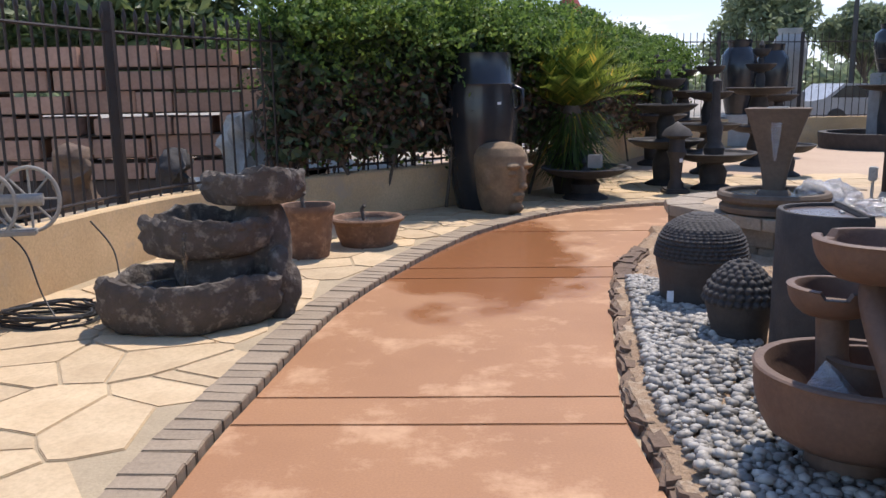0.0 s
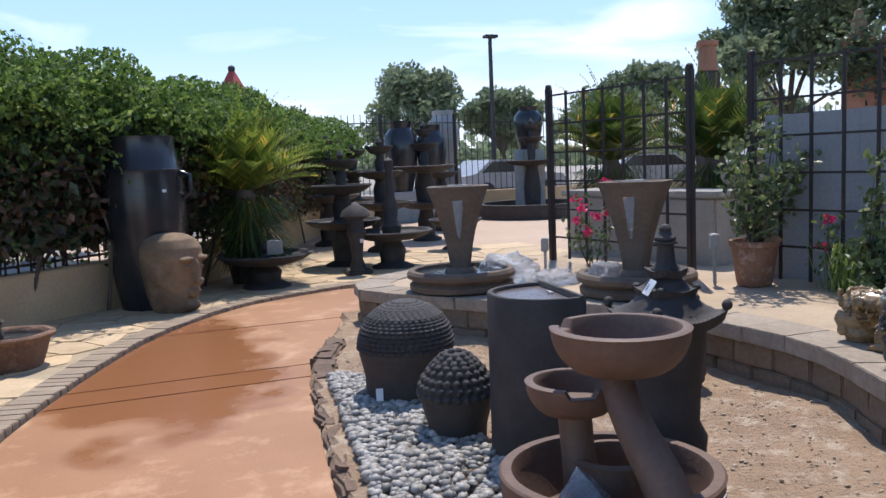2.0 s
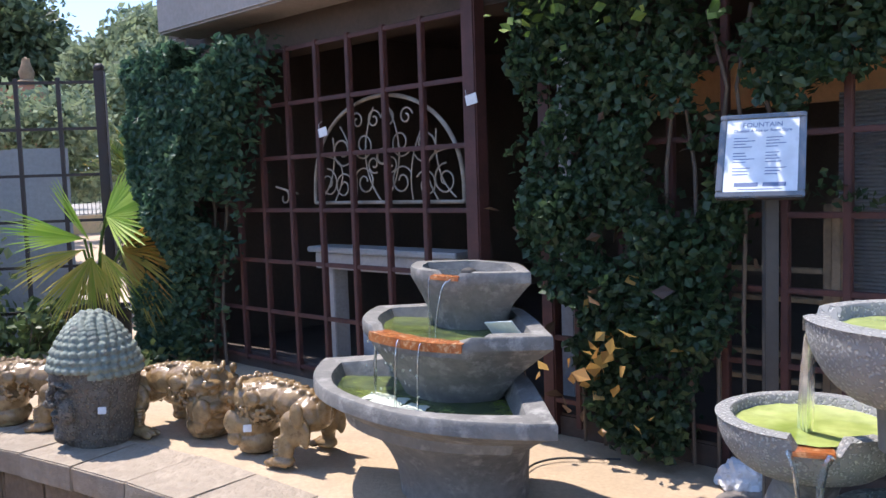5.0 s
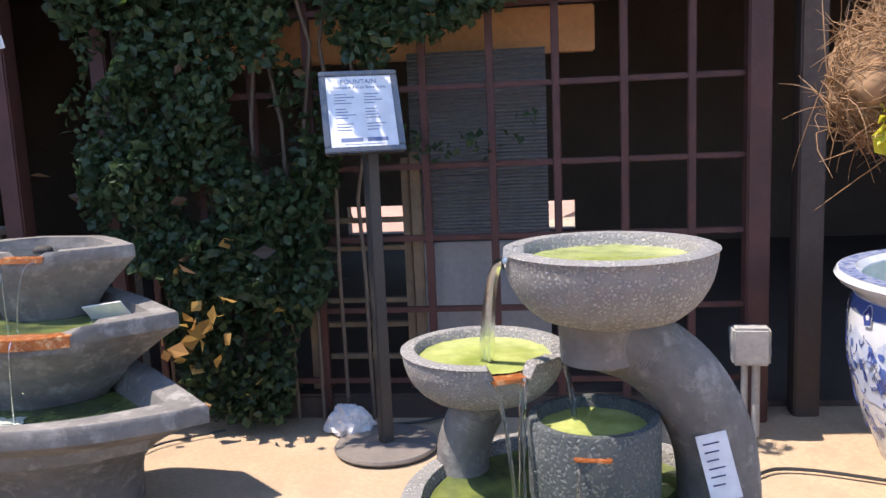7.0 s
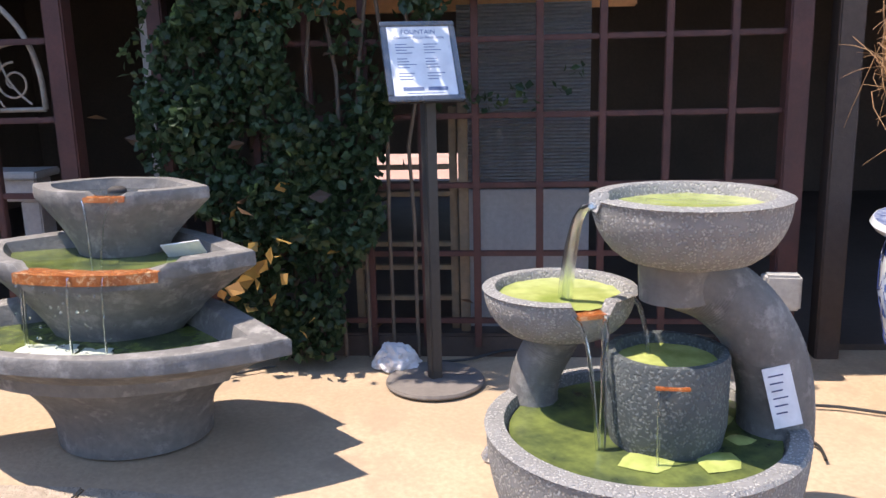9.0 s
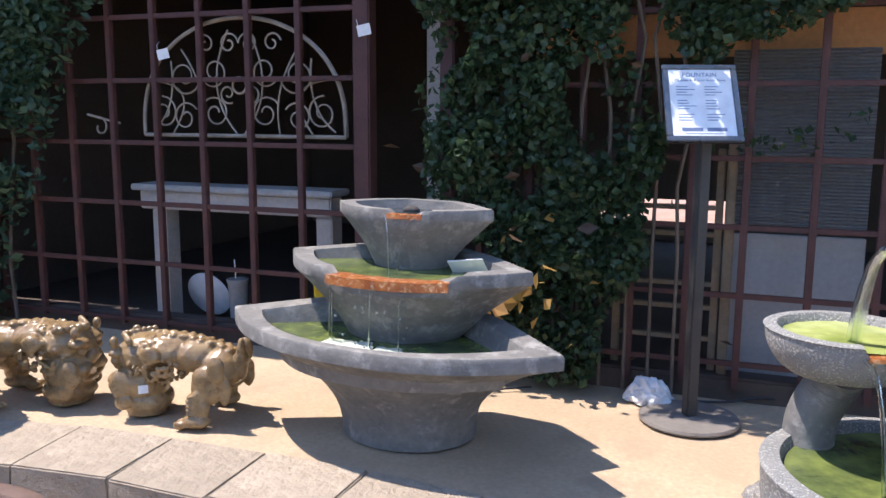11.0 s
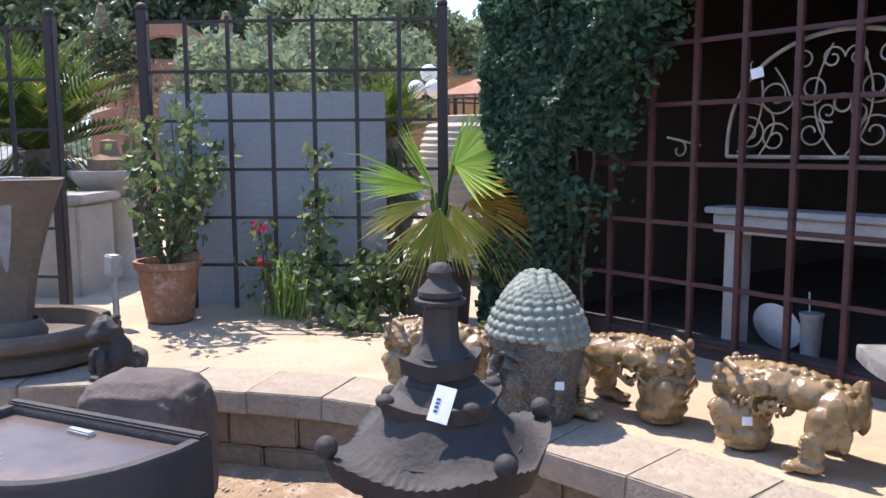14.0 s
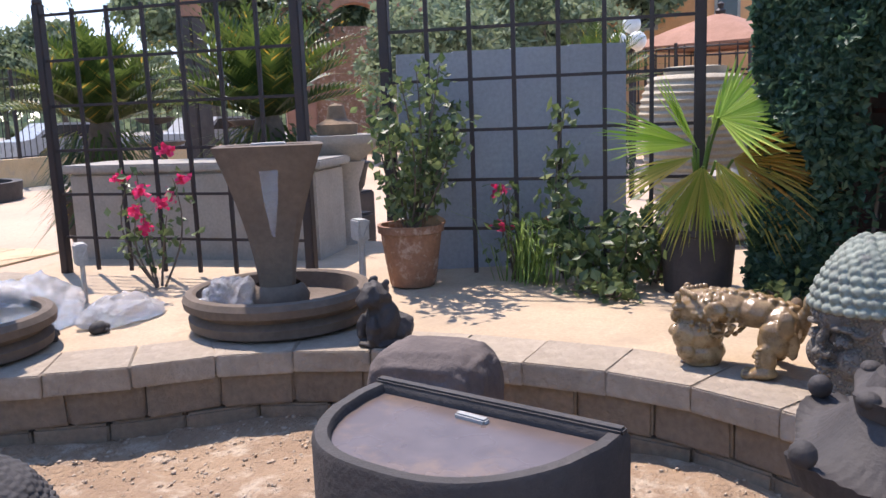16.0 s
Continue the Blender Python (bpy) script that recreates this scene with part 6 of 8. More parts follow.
def fan_palm():
    f = thing("fan_palm", 5.02, 4.22, TOP, "young fan palm with bright and dried leaves in a black pot", "palm")
    pot = part("pot", lathe([(0, 0), (0.17, 0), (0.19, 0.3), (0.205, 0.31), (0.205, 0.34), (0.185, 0.34), (0.18, 0.28), (0, 0.28)], 36), M["dark"], f, "black plastic pot")
    part("trunk", tube([(0, 0, 0.25), (0.0, 0.0, 0.5)], [0.05, 0.035], 10), M["bark"], f)
    # right and toward are the two level directions in which the crown is spread
    right, toward, up = Vector((0.212, -0.977, 0)), Vector((-0.977, -0.212, 0)), Vector((0, 0, 1))
    for (hr, hu, ht), (orr, ou, ot), (sr, su, st_), r, n, mt_, dr, sp in (
            ((0.095, 0.889, 0.050), (0.85, 0.34, 0.15), (-0.25, 0.62, -0.6), 0.42, 24, "fan", 0.05, 2.5),
            ((-0.027, 0.762, 0.080), (-0.95, 0.20, 0.2), (0.1, 0.75, 0.5), 0.47, 20, "fan", 0.16, 0.75),
            ((-0.005, 0.737, 0.050), (-0.5, 0.85, 0.0), (0.85, 0.5, 0.1), 0.40, 9, "fan", 0.0, 0.22),
            ((0.019, 0.655, 0.120), (0.05, -0.95, 0.3), (1.0, 0.05, 0.2), 0.42, 22, "fanold", 0.1, 1.3),
            ((0.019, 0.655, 0.120), (-0.55, -0.75, 0.35), (0.6, -0.5, 0.5), 0.44, 16, "fanold", 0.1, 0.8),
            ((0.165, 0.683, 0.050), (0.9, -0.02, 0.45), (0.1, 0.8, 0.5), 0.52, 26, "fandry", 0.35, 1.3),
            ((0.165, 0.683, 0.050), (0.7, -0.45, 0.5), (0.6, 0.6, 0.4), 0.48, 22, "fandry", 0.3, 1.2),
            ((-0.03, 0.70, 0.1), (-0.85, -0.25, 0.35), (0.3, 0.7, 0.5), 0.40, 14, "fanold", 0.3, 0.8),
            ((0.05, 0.80, 0.0), (0.45, 0.8, -0.2), (0.8, -0.4, 0.3), 0.34, 10, "fan", 0.05, 0.6),
            ((0.08, 0.68, 0.12), (0.45, -0.75, 0.4), (0.8, 0.4, 0.2), 0.40, 16, "fanold", 0.1, 0.9),
            ((0.095, 0.889, 0.050), (0.2, 0.2, -0.9), (0.9, 0.2, 0.1), 0.30, 12, "fan", 0.3, 0.9)):
        hub = right * hr + up * hu + toward * ht
        bm = bmesh.new()
        fan(bm, hub, right * orr + up * ou + toward * ot, r, right * sr + up * su + toward * st_, n, sp, dr)
        lf = part("leaf", bm, M[mt_], f, {"fandry": "dried yellow-brown fan leaf", "fanold": "drooping yellow-green fan leaf", "fan": "bright green fan leaf"}[mt_], False)
        part("stalk", tube(spline([(0, 0, 0.42), (hub.x * 0.5, hub.y * 0.5, hub.z * 0.8), tuple(hub)], 4), 0.008, 6), M["grass"], lf)


fan_palm()


def shrub(name, x, y, z, h, spread, count, size, label, material="shrub", stems=7, pot=None, seed=1, flowers=0, low=0.15, lean=(0, 0)):
    f = thing(name, x, y, z, label, "shrub")
    rgn = np.random.default_rng(seed)
    z0 = 0.0
    if pot:
        r, ph = pot
        p = part("pot", lathe([(0, 0), (r * 0.68, 0), (r * 0.72, 0.02), (r * 0.9, ph * 0.7), (r * 0.94, ph * 0.86), (r * 1.02, ph * 0.88), (r * 1.03, ph), (r * 0.92, ph), (r * 0.88, ph * 0.85), (0, ph * 0.85)], 48), M["clay"], f, "weathered terracotta pot")
        z0 = ph * 0.85
        part("moss", shift(blob([((0, 0, 0), (0.07, 0.06, 0.04))], 3, 0.015, 30), pose(0.09, -0.1, ph)), M["vine"], f, "brown moss clump")
    pts, fl = [], []
    for k in range(stems):
        a = rgn.uniform(0, 2 * math.pi)
        top = Vector((spread * math.cos(a) * rgn.uniform(0.3, 1.0) + lean[0], spread * math.sin(a) * rgn.uniform(0.3, 1) + lean[1], h * rgn.uniform(0.55, 1.0)))
        base = Vector((0.03 * math.cos(a), 0.03 * math.sin(a), z0))
        bend = Vector((rgn.normal(0, 0.05), rgn.normal(0, 0.05), 0))
        line = [base.lerp(Vector((top.x, top.y, z0 + top.z)), t) + bend * math.sin(t * 3.1) + Vector((top.x, top.y, 0)) * 0.15 * math.sin(t * 3.1) for t in (i / 9 for i in range(10))]
        part("stem", tube(line, [0.008 - 0.0006 * i for i in range(10)], 6), M["bark"], f)
        for i in range(count // stems):
            t = rgn.uniform(low, 1.0) ** 0.8
            q = line[min(9, int(t * 9.99))]
            pts.append((q.x + rgn.normal(0, 0.05), q.y + rgn.normal(0, 0.05), q.z + rgn.normal(0, 0.035)))
        fl.append(line[-1])
    leaves("foliage", pts, size, M[material], f, rgn, long=1.5)
    for k in range(flowers):
        q = fl[k % len(fl)] + Vector((rgn.normal(0, 0.06), rgn.normal(0, 0.06), rgn.normal(0, 0.06)))
        pp = [(rgn.normal(0, 0.02), rgn.normal(0, 0.02), rgn.normal(0, 0.018)) for _ in range(26)]
        fo = leaves("flower", pp, 0.038, M["petal"], f, rgn, long=1.0)
        fo.location = q
        tagged(fo, "deep pink bloom")
    return f


shrub("potted_shrub", 4.65, 5.74, TOP, 1.02, 0.44, 950, 0.042, "leafy camellia shrub in a weathered terracotta pot", pot=(0.185, 0.35), seed=4, stems=12, low=0.1)
shrub("rose_bush", 4.06, 7.15, TOP, 0.72, 0.2, 150, 0.04, "sparse rose bush with deep pink blooms by the lattice", seed=9, flowers=8, stems=6)
shrub("rose_bush", 4.98, 5.22, TOP, 0.62, 0.13, 130, 0.04, "small rose bush with two red blooms", seed=12, flowers=3, stems=5)
shrub("climbing_plant", 5.03, 4.98, TOP, 1.05, 0.05, 170, 0.05, "slender climbing plant with glossy leaves on the lattice", seed=14, stems=3)
shrub("low_shrub", 4.98, 4.72, TOP, 0.42, 0.28, 420, 0.055, "low leafy shrub at the foot of the lattice", seed=17, stems=14, low=0.2)
shrub("low_shrub", 4.72, 4.6, TOP, 0.12, 0.12, 90, 0.05, "small green seedling on the terrace", seed=19, stems=6, low=0.2)
shrub("low_shrub", 5.15, 4.45, TOP, 0.5, 0.22, 260, 0.05, "leafy shrub behind the fan palm", seed=23, stems=9, low=0.1)
shrub("low_shrub", 4.9, 3.75, TOP, 0.12, 0.22, 140, 0.04, "weedy green patch beside the creeper", seed=25, stems=8, low=0.2)
gr = thing("grass_clump", 4.93, 5.12, TOP, "clump of long pale green grass by the lattice", "grass")
bm = bmesh.new()
rgn = np.random.default_rng(6)
for k in range(120):
    a, L = rgn.uniform(0, 2 * math.pi), rgn.uniform(0.2, 0.62)
    b = Vector((rgn.normal(0, 0.05), rgn.normal(0, 0.09), 0))
    d = Vector((math.cos(a), math.sin(a), 0))
    s = Vector((-d.y, d.x, 0)) * 0.004
    p = [b, b + d * L * 0.2 + Vector((0, 0, L * 0.6)), b + d * L * 0.7 + Vector((0, 0, L * rgn.uniform(0.45, 0.9)))]
    v = [bm.verts.new(q) for q in (p[0] - s, p[0] + s, p[1] + s, p[1] - s, p[2])]
    bm.faces.new((v[0], v[1], v[2], v[3]))
    bm.faces.new((v[3], v[2], v[4]))
part("grass_tuft", bm, M["grass"], gr, "", False)


def sago_palm(x, y, z, scale, label, seed, trunk=0.35, pot=None, n=46, mt_="sago"):
    f = thing("sago_palm", x, y, z, label, "palm")
    rgn = np.random.default_rng(seed)
    if pot:
        part("pot", lathe([(0, 0), (pot * 0.7, 0), (pot, 0.5), (pot * 1.05, 0.52), (pot * 1.05, 0.56), (pot * 0.9, 0.56), (0, 0.5)], 32), M["dark"], f, "dark planter")
    part("trunk", shift(blob([((0, 0, trunk * 0.5), (0.17, 0.17, trunk * 0.65))], 3, 0.03, 18), Matrix.Translation((0, 0, 0))), M["bark"], f)
    bm = bmesh.new()
    for k in range(n):
        a = k * 2.399 + rgn.normal(0, 0.1)
        el = 1.5 - 1.2 * (k / n) + rgn.normal(0, 0.06)
        L = scale * rgn.uniform(0.85, 1.1)
        d = Vector((math.cos(a), math.sin(a), 0))
        s = Vector((-d.y, d.x, 0))
        prev_ = None
        for i in range(1, 27):
            t = i / 26
            e = el - 0.55 * t * t
            q = Vector((0, 0, trunk)) + d * (L * t * math.cos(el - 0.28 * t * t)) + Vector((0, 0, L * t * math.sin(el - 0.28 * t * t)))
            w = scale * 0.13 * math.sin(min(1, t * 1.15 + 0.1) * math.pi) ** 0.6 + 0.01
            fwd = (d * math.cos(e) + Vector((0, 0, math.sin(e)))) * (w * 0.75)
            up = Vector((0, 0, 1)) * w * 0.35
            for sg in (-1, 1):
                tip = q + s * sg * w + fwd + up
                th = (d * math.cos(e) + Vector((0, 0, math.sin(e)))) * scale * 0.02
                v = [bm.verts.new(c) for c in (q - th, q + th, tip)]
                bm.faces.new(v)
    part("fronds", bm, M[mt_], f, "stiff green fronds, the lower ones yellowing", False)
    sk = bmesh.new()
    for k in range(900):
        a, u_ = rgn.uniform(0, 2 * math.pi), rgn.uniform(0, 1)
        d = Vector((math.cos(a), math.sin(a), 0))
        q = Vector((0, 0, trunk * (0.98 - 0.65 * u_))) + d * (0.12 + scale * 0.30 * rgn.uniform(0.2, 1))
        s = Vector((-d.y, d.x, 0)) * 0.012
        e_ = q + d * scale * rgn.uniform(0.1, 0.3) + Vector((0, 0, -rgn.uniform(0.05, 0.3) * scale))
        sk.faces.new([sk.verts.new(c) for c in (q - s, q + s, e_)])
    # the skirt takes the shade-coloured frond material to darken the mass below the crown
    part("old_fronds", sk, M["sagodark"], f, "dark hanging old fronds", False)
    return f


sago_palm(1.5, 11.1, 0.0, 1.28, "sago palm with yellowing lower fronds in a dark planter", 3, 1.12, 0.3, 70)
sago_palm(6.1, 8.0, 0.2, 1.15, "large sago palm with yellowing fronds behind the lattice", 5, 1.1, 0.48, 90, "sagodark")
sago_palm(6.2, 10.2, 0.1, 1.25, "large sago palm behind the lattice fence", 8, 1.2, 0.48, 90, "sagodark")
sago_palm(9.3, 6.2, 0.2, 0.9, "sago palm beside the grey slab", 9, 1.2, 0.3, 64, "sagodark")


# ---- beyond the lattice ----
def slab_wall():
    f = thing("stone_slab", 5.38, 5.42, 0.3, "tall dark grey stone slabs standing behind the lattice", "slab", rz=-56.5)
    for x0, x1, h in ((-0.70, -0.3595, 1.378), (-0.359, -0.0005, 1.387), (0.0, 0.3595, 1.396), (0.36, 0.71, 1.404)):
        part("panel", box(x0, 0.0, 0.0, x1, 0.09, h, 0.0015), M["panel"], f)


slab_wall()
t_ = thing("trough", 4.98, 7.75, 0.28, "long pale stone trough behind the lattice", "trough", rz=-75)
part("body", box(-0.95, -0.12, 0.0, 0.98, 0.42, 0.70, 0.02), M["cream"], t_)
part("rim", box(-1.0, -0.15, 0.70, 1.03, 0.45, 0.76, 0.012), M["cream"], t_)
pd = thing("pedestal", 5.85, 7.1, 0.2, "pale stone pedestal table behind the lattice", "pedestal")
part("column", lathe([(0, 0), (0.28, 0), (0.28, 0.06), (0.2, 0.1), (0.16, 0.2), (0.14, 0.6), (0.18, 0.72), (0.2, 0.78), (0, 0.78)], 32), M["cream"], pd)
part("top", lathe([(0, 0.78), (0.2, 0.78), (0.36, 0.9), (0.40, 0.94), (0.40, 0.98), (0, 0.98)], 4), M["cream"], pd)
part("finial", lathe([(0.15, 0.98), (0.16, 1.06), (0.08, 1.1), (0.06, 1.2), (0, 1.22)], 20), M["facepot"], pd)
for x, y, h in ((6.4, 7.5, 0.9), (5.9, 8.8, 0.8), (6.9, 9.4, 0.9), (7.6, 8.3, 1.0)):
    p = thing("garden_urn", x, y, 0.0, "dark garden urn on a plinth beyond the lattice", "urn", "urns beyond the lattice")
    part("plinth", box(-0.2, -0.2, -0.05, 0.2, 0.2, h * 0.55, 0.02), M["dark"], p)
    part("urn", lathe([(0, h * 0.55), (0.1, h * 0.55), (0.06, h * 0.62), (0.2, h * 0.8), (0.24, h), (0.27, h + 0.03), (0.22, h + 0.03), (0.18, h * 0.8), (0, h * 0.75)], 28), M["basalt"], p)

ur = thing("ribbed_urn", 8.22, 4.96, 0.25, "large cream beehive urn with horizontal ribs", "urn")
prof = [(0, 0), (0.25, 0)]
for k in range(45):
    t = k / 44
    prof.append((0.26 + 0.2 * math.sin(min(1, t * 1.08) * math.pi * 0.62) - 0.12 * max(0, t - 0.75) * 4 * max(0, t - 0.75) * 4 * 0.6 + 0.022 * (k % 2), 0.02 + 1.28 * t))
prof += [(0.26, 1.31), (0.27, 1.37), (0.20, 1.38), (0.19, 1.3), (0, 1.25)]
part("body", lathe(prof, 48), M["urnclay"], ur)
tagged(part("stone_cabinet", shift(box(-0.3, -0.25, 0, 0.3, 0.25, 1.25, 0.02), pose(8.6, 4.35, 0.2, 0, 0, -15)), M["grey"]), "pale square stone column beside the ribbed urn", "column")
st = thing("stone_steps", 7.0, 4.3, 0.2, "stacked pale stone tops beyond the palm", "stone")
for k in range(4):
    part("slab", box(-0.35 + 0.04 * k, -0.3, 0.0 + 0.16 * k, 0.35 - 0.02 * k, 0.3, 0.12 + 0.16 * k, 0.015), M["cream"], st)
    part("support", lathe([(0.12, 0.12 + 0.16 * k), (0.12, 0.16 + 0.16 * k)], 16), M["grey"], st)


def gazebo(x, y):
    f = thing("gazebo", x, y, 0, "iron gazebo with a terracotta cloth canopy", "gazebo")
    bm = lathe([(2.1, 2.45), (2.12, 2.5), (1.2, 2.85), (0.25, 3.15), (0, 3.2)], 4)
    part("canopy", shift(bm, pose(0, 0, 0, 0, 0, 30)), M["roofing"], f)
    part("finial", lathe([(0.1, 3.15), (0.12, 3.25), (0.05, 3.3), (0.08, 3.4), (0, 3.45)], 12), M["iron"], f)
    for k in range(8):
        a = math.pi / 4 * k + 0.5
        part("post", tube([(1.9 * math.cos(a), 1.9 * math.sin(a), 0), (1.9 * math.cos(a), 1.9 * math.sin(a), 2.5)], 0.04, 6), M["iron"], f)
    for k in range(34):
        a = 2 * math.pi * k / 34
        part("bar", tube([(1.9 * math.cos(a), 1.9 * math.sin(a), 1.3), (1.9 * math.cos(a), 1.9 * math.sin(a), 2.45)], 0.018, 5), M["iron"], f)
    for z in (1.3, 1.9, 2.4):
        part("ring", tube([(1.9 * math.cos(a), 1.9 * math.sin(a), z) for a in (2 * math.pi * k / 32 for k in range(33))], 0.025, 5), M["iron"], f)


gazebo(20.3, 7.1)
gl = thing("globe_lamp", 12.16, 6.69, 0, "lamp post with a cluster of white glass globes", "lamp post")
part("pole", tube([(0, 0, 0), (0, 0, 2.1)], 0.04, 8), M["iron"], gl)
for k in range(5):
    a = 2 * math.pi * k / 5
    c = (0.22 * math.cos(a), 0.22 * math.sin(a), 2.15) if k < 4 else (0, 0, 2.38)
    part("globe", blob([(c, (0.125, 0.125, 0.125))], 3), M["globe"], gl, "white glass globe")
    part("arm", tube([(0, 0, 1.95), c], 0.015, 5), M["iron"], gl)


def building(x, y, rz, w, d, h, wall_m, label, arch=False):
    f = thing("building", x, y, 0, label, "building", rz=rz)
    part("wall", box(-w / 2, 0, -0.1, w / 2, d, h, 0.03), M[wall_m], f)
    part("roof", box(-w / 2 - 0.3, -0.3, h, w / 2 + 0.3, d + 0.3, h + 0.25, 0.04), M["roofing"], f)
    n = max(1, int(w / 3))
    for k in range(n):
        cx = -w / 2 + (k + 0.5) * w / n
        wn = part("window", box(cx - 0.5, -0.06, h - 2.0, cx + 0.5, 0.0, h - 0.8, 0.02), M["cream"], f, "cream arched window surround")
        part("pane", box(cx - 0.38, -0.075, h - 1.9, cx + 0.38, -0.061, h - 0.9, 0.005), M["glass"], wn)


building(36.5, 10.0, -75, 16, 8, 6.2, "orange", "orange stucco building with a clay tile roof")
gb = thing("garden_gable", 19.6, 16.45, 0.5, "terracotta arched gateway with stone finials, overgrown", "gateway", rz=-48)
for x in (-1.55, 1.55):
    part("pier", box(x - 0.4, -0.3, 0, x + 0.4, 0.3, 3.7, 0.04), M["roofing"], gb)
    part("finial", shift(lathe([(0.3, 0), (0.32, 0.1), (0.16, 0.16), (0.2, 0.35), (0.12, 0.55), (0.09, 0.7), (0, 0.75)], 16), pose(x, 0, 3.7)), M["facepot"], gb)
for k in range(20):
    ab = bmesh.new()
    a0, a1 = math.pi * k / 20, math.pi * (k + 1) / 20
    v = []
    for yy in (-0.25, 0.25):
        for a, r in ((a0, 1.2), (a1, 1.2), (a1, 0.75), (a0, 0.75)):
            v.append(ab.verts.new((r * math.cos(a), yy, 3.1 + 0.8 * r * math.sin(a))))
    for q in ((0, 1, 2, 3), (7, 6, 5, 4), (0, 4, 5, 1), (1, 5, 6, 2), (2, 6, 7, 3), (3, 7, 4, 0)):
        ab.faces.new([v[i] for i in q])
    part("arch_stone", ab, M["roofing"], gb)
part("infill", box(-1.15, -0.15, 0, 1.15, 0.15, 3.1, 0.02), M["clay"], gb)
rgn = np.random.default_rng(31)
leaves("creeper", np.stack([rgn.normal(-1.5, 0.45, 900), rgn.normal(-0.35, 0.2, 900), rgn.normal(3.1, 0.45, 900)], 1), 0.12, M["darktree"], gb, rgn)
tagged(part("chimney_pot", shift(lathe([(0.16, 0), (0.13, 0.38), (0.17, 0.4), (0.17, 0.47), (0.1, 0.47), (0.1, 0.3), (0, 0.3)], 20), pose(8.95, 11.67, 2.66)), M["roofing"]), "terracotta chimney pot on a tall plinth", "chimney pot")
tagged(part("plinth", box(8.8, 11.52, -0.05, 9.1, 11.82, 2.66, 0.03), M["dark"]), "tall dark plinth under a chimney pot", "plinth")


def tree(name, x, y, h, r, label, material, seed, count=5000, leaf=0.2, trunk=0.35):
    f = thing(name, x, y, -0.05, label, "tree")
    rt = np.random.default_rng(seed)
    part("trunk", tube([(0, 0, 0), (0.1, 0, h * 0.2), (0.0, 0.1, h * trunk)], [0.03 * h, 0.024 * h, 0.018 * h], 8), M["bark"], f)
    cl = []
    for k in range(17):
        a, u = rt.uniform(0, 2 * math.pi), rt.uniform(-0.4, 1)
        rr = r * rt.uniform(0.35, 0.85) * math.sqrt(max(0.15, 1 - max(0, u) ** 2))
        c = np.array([rr * math.cos(a), rr * math.sin(a), h * 0.62 + u * h * 0.33])
        cl.append((c, r * rt.uniform(0.22, 0.40)))
        if k < 9:
            part("limb", tube([(0, 0.05, h * trunk * 0.9), tuple(c * 0.5 + np.array([0, 0, h * 0.18])), tuple(c)], [0.014 * h, 0.008 * h, 0.003 * h], 6), M["bark"], f)
    pts = []
    for k in range(int(count * 2.2)):
        c, q = cl[rt.integers(len(cl))]
        d = rt.normal(size=3)
        d /= np.linalg.norm(d)
        pts.append(c + d * q * rt.uniform(0.45, 1.12) * np.array([1, 1, 0.8]))
    leaves("crown", pts, leaf * 0.62, M[material], f, rt, long=1.9)
    return f


tree("olive_tree", 14.5, 42.0, 6.0, 3.2, "grey-green olive tree beyond the far railing", "olive", 1, 3500, 0.3)
tree("olive_tree", 20.5, 44.0, 5.2, 2.6, "grey-green olive tree beyond the far railing", "olive", 2, 3000, 0.3)
tree("olive_tree", 4.5, 46.0, 5.2, 3.0, "grey-green olive tree beyond the hedge", "olive", 3, 3000, 0.3)
tree("olive_tree", 28.0, 40.0, 6.0, 3.4, "pale olive tree beyond the yard", "olive", 4, 4000, 0.3)
tree("olive_tree", 27.0, 29.0, 8.2, 4.2, "large pale olive tree behind the gateway", "olive", 5, 6000, 0.3)
tree("shade_tree", 28.5, 23.0, 10.0, 5.2, "large dark evergreen tree behind the gateway", "darktree", 6, 9000, 0.3)
tree("shade_tree", 33.0, 15.5, 8.5, 4.2, "dark evergreen tree beyond the yard", "olive", 7, 6000, 0.3)
tree("shade_tree", 24.0, 14.0, 6.6, 3.2, "leafy tree beyond the slabs", "olive", 16, 6000, 0.24)
tree("shade_tree", 19.0, 10.5, 4.6, 2.4, "leafy green tree behind the lattice", "olive", 8, 2600, 0.18)
tree("shade_tree", 15.0, 11.5, 3.4, 2.0, "leafy green tree behind the lattice", "olive", 18, 2400, 0.16)
tree("shade_tree", -5.6, 15.0, 3.6, 2.4, "leafy evergreen tree behind the stacked blocks", "shrub", 9, 6000, 0.2)
tree("shade_tree", -9.2, 14.5, 4.2, 2.6, "leafy evergreen tree behind the stacked blocks", "olive", 10, 6000, 0.2)
tree("shade_tree", -1.5, 17.0, 3.2, 2.0, "dark evergreen tree behind the hedge", "darktree", 12, 6000, 0.2)
tree("shade_tree", -7.5, 9.5, 3.6, 1.7, "dark evergreen tree beyond the railing", "shrub", 13, 4000, 0.16)
for x, y, s in ((38, 60, 21), (10, 70, 22), (-12, 66, 23), (62, 45, 24), (70, 20, 25), (55, 62, 26)):
    tree("shade_tree", x, y, 6.5, 5.0, "far tree on the horizon", "olive", s, 2600, 0.5)
tr_ = new("distant_trees")
tagged(tr_, "low line of far woods along the horizon", "trees", kind="stuff")
rgn = np.random.default_rng(40)
an = rgn.uniform(-0.5, 3.4, 26000)
rd = rgn.uniform(110, 140, 26000)
leaves("woods", np.stack([rd * np.cos(an), rd * np.sin(an), np.abs(rgn.normal(0, 1.7, 26000)) * (1 + 0.5 * np.sin(an * 17))], 1), 1.0, M["olive"], tr_, rgn)

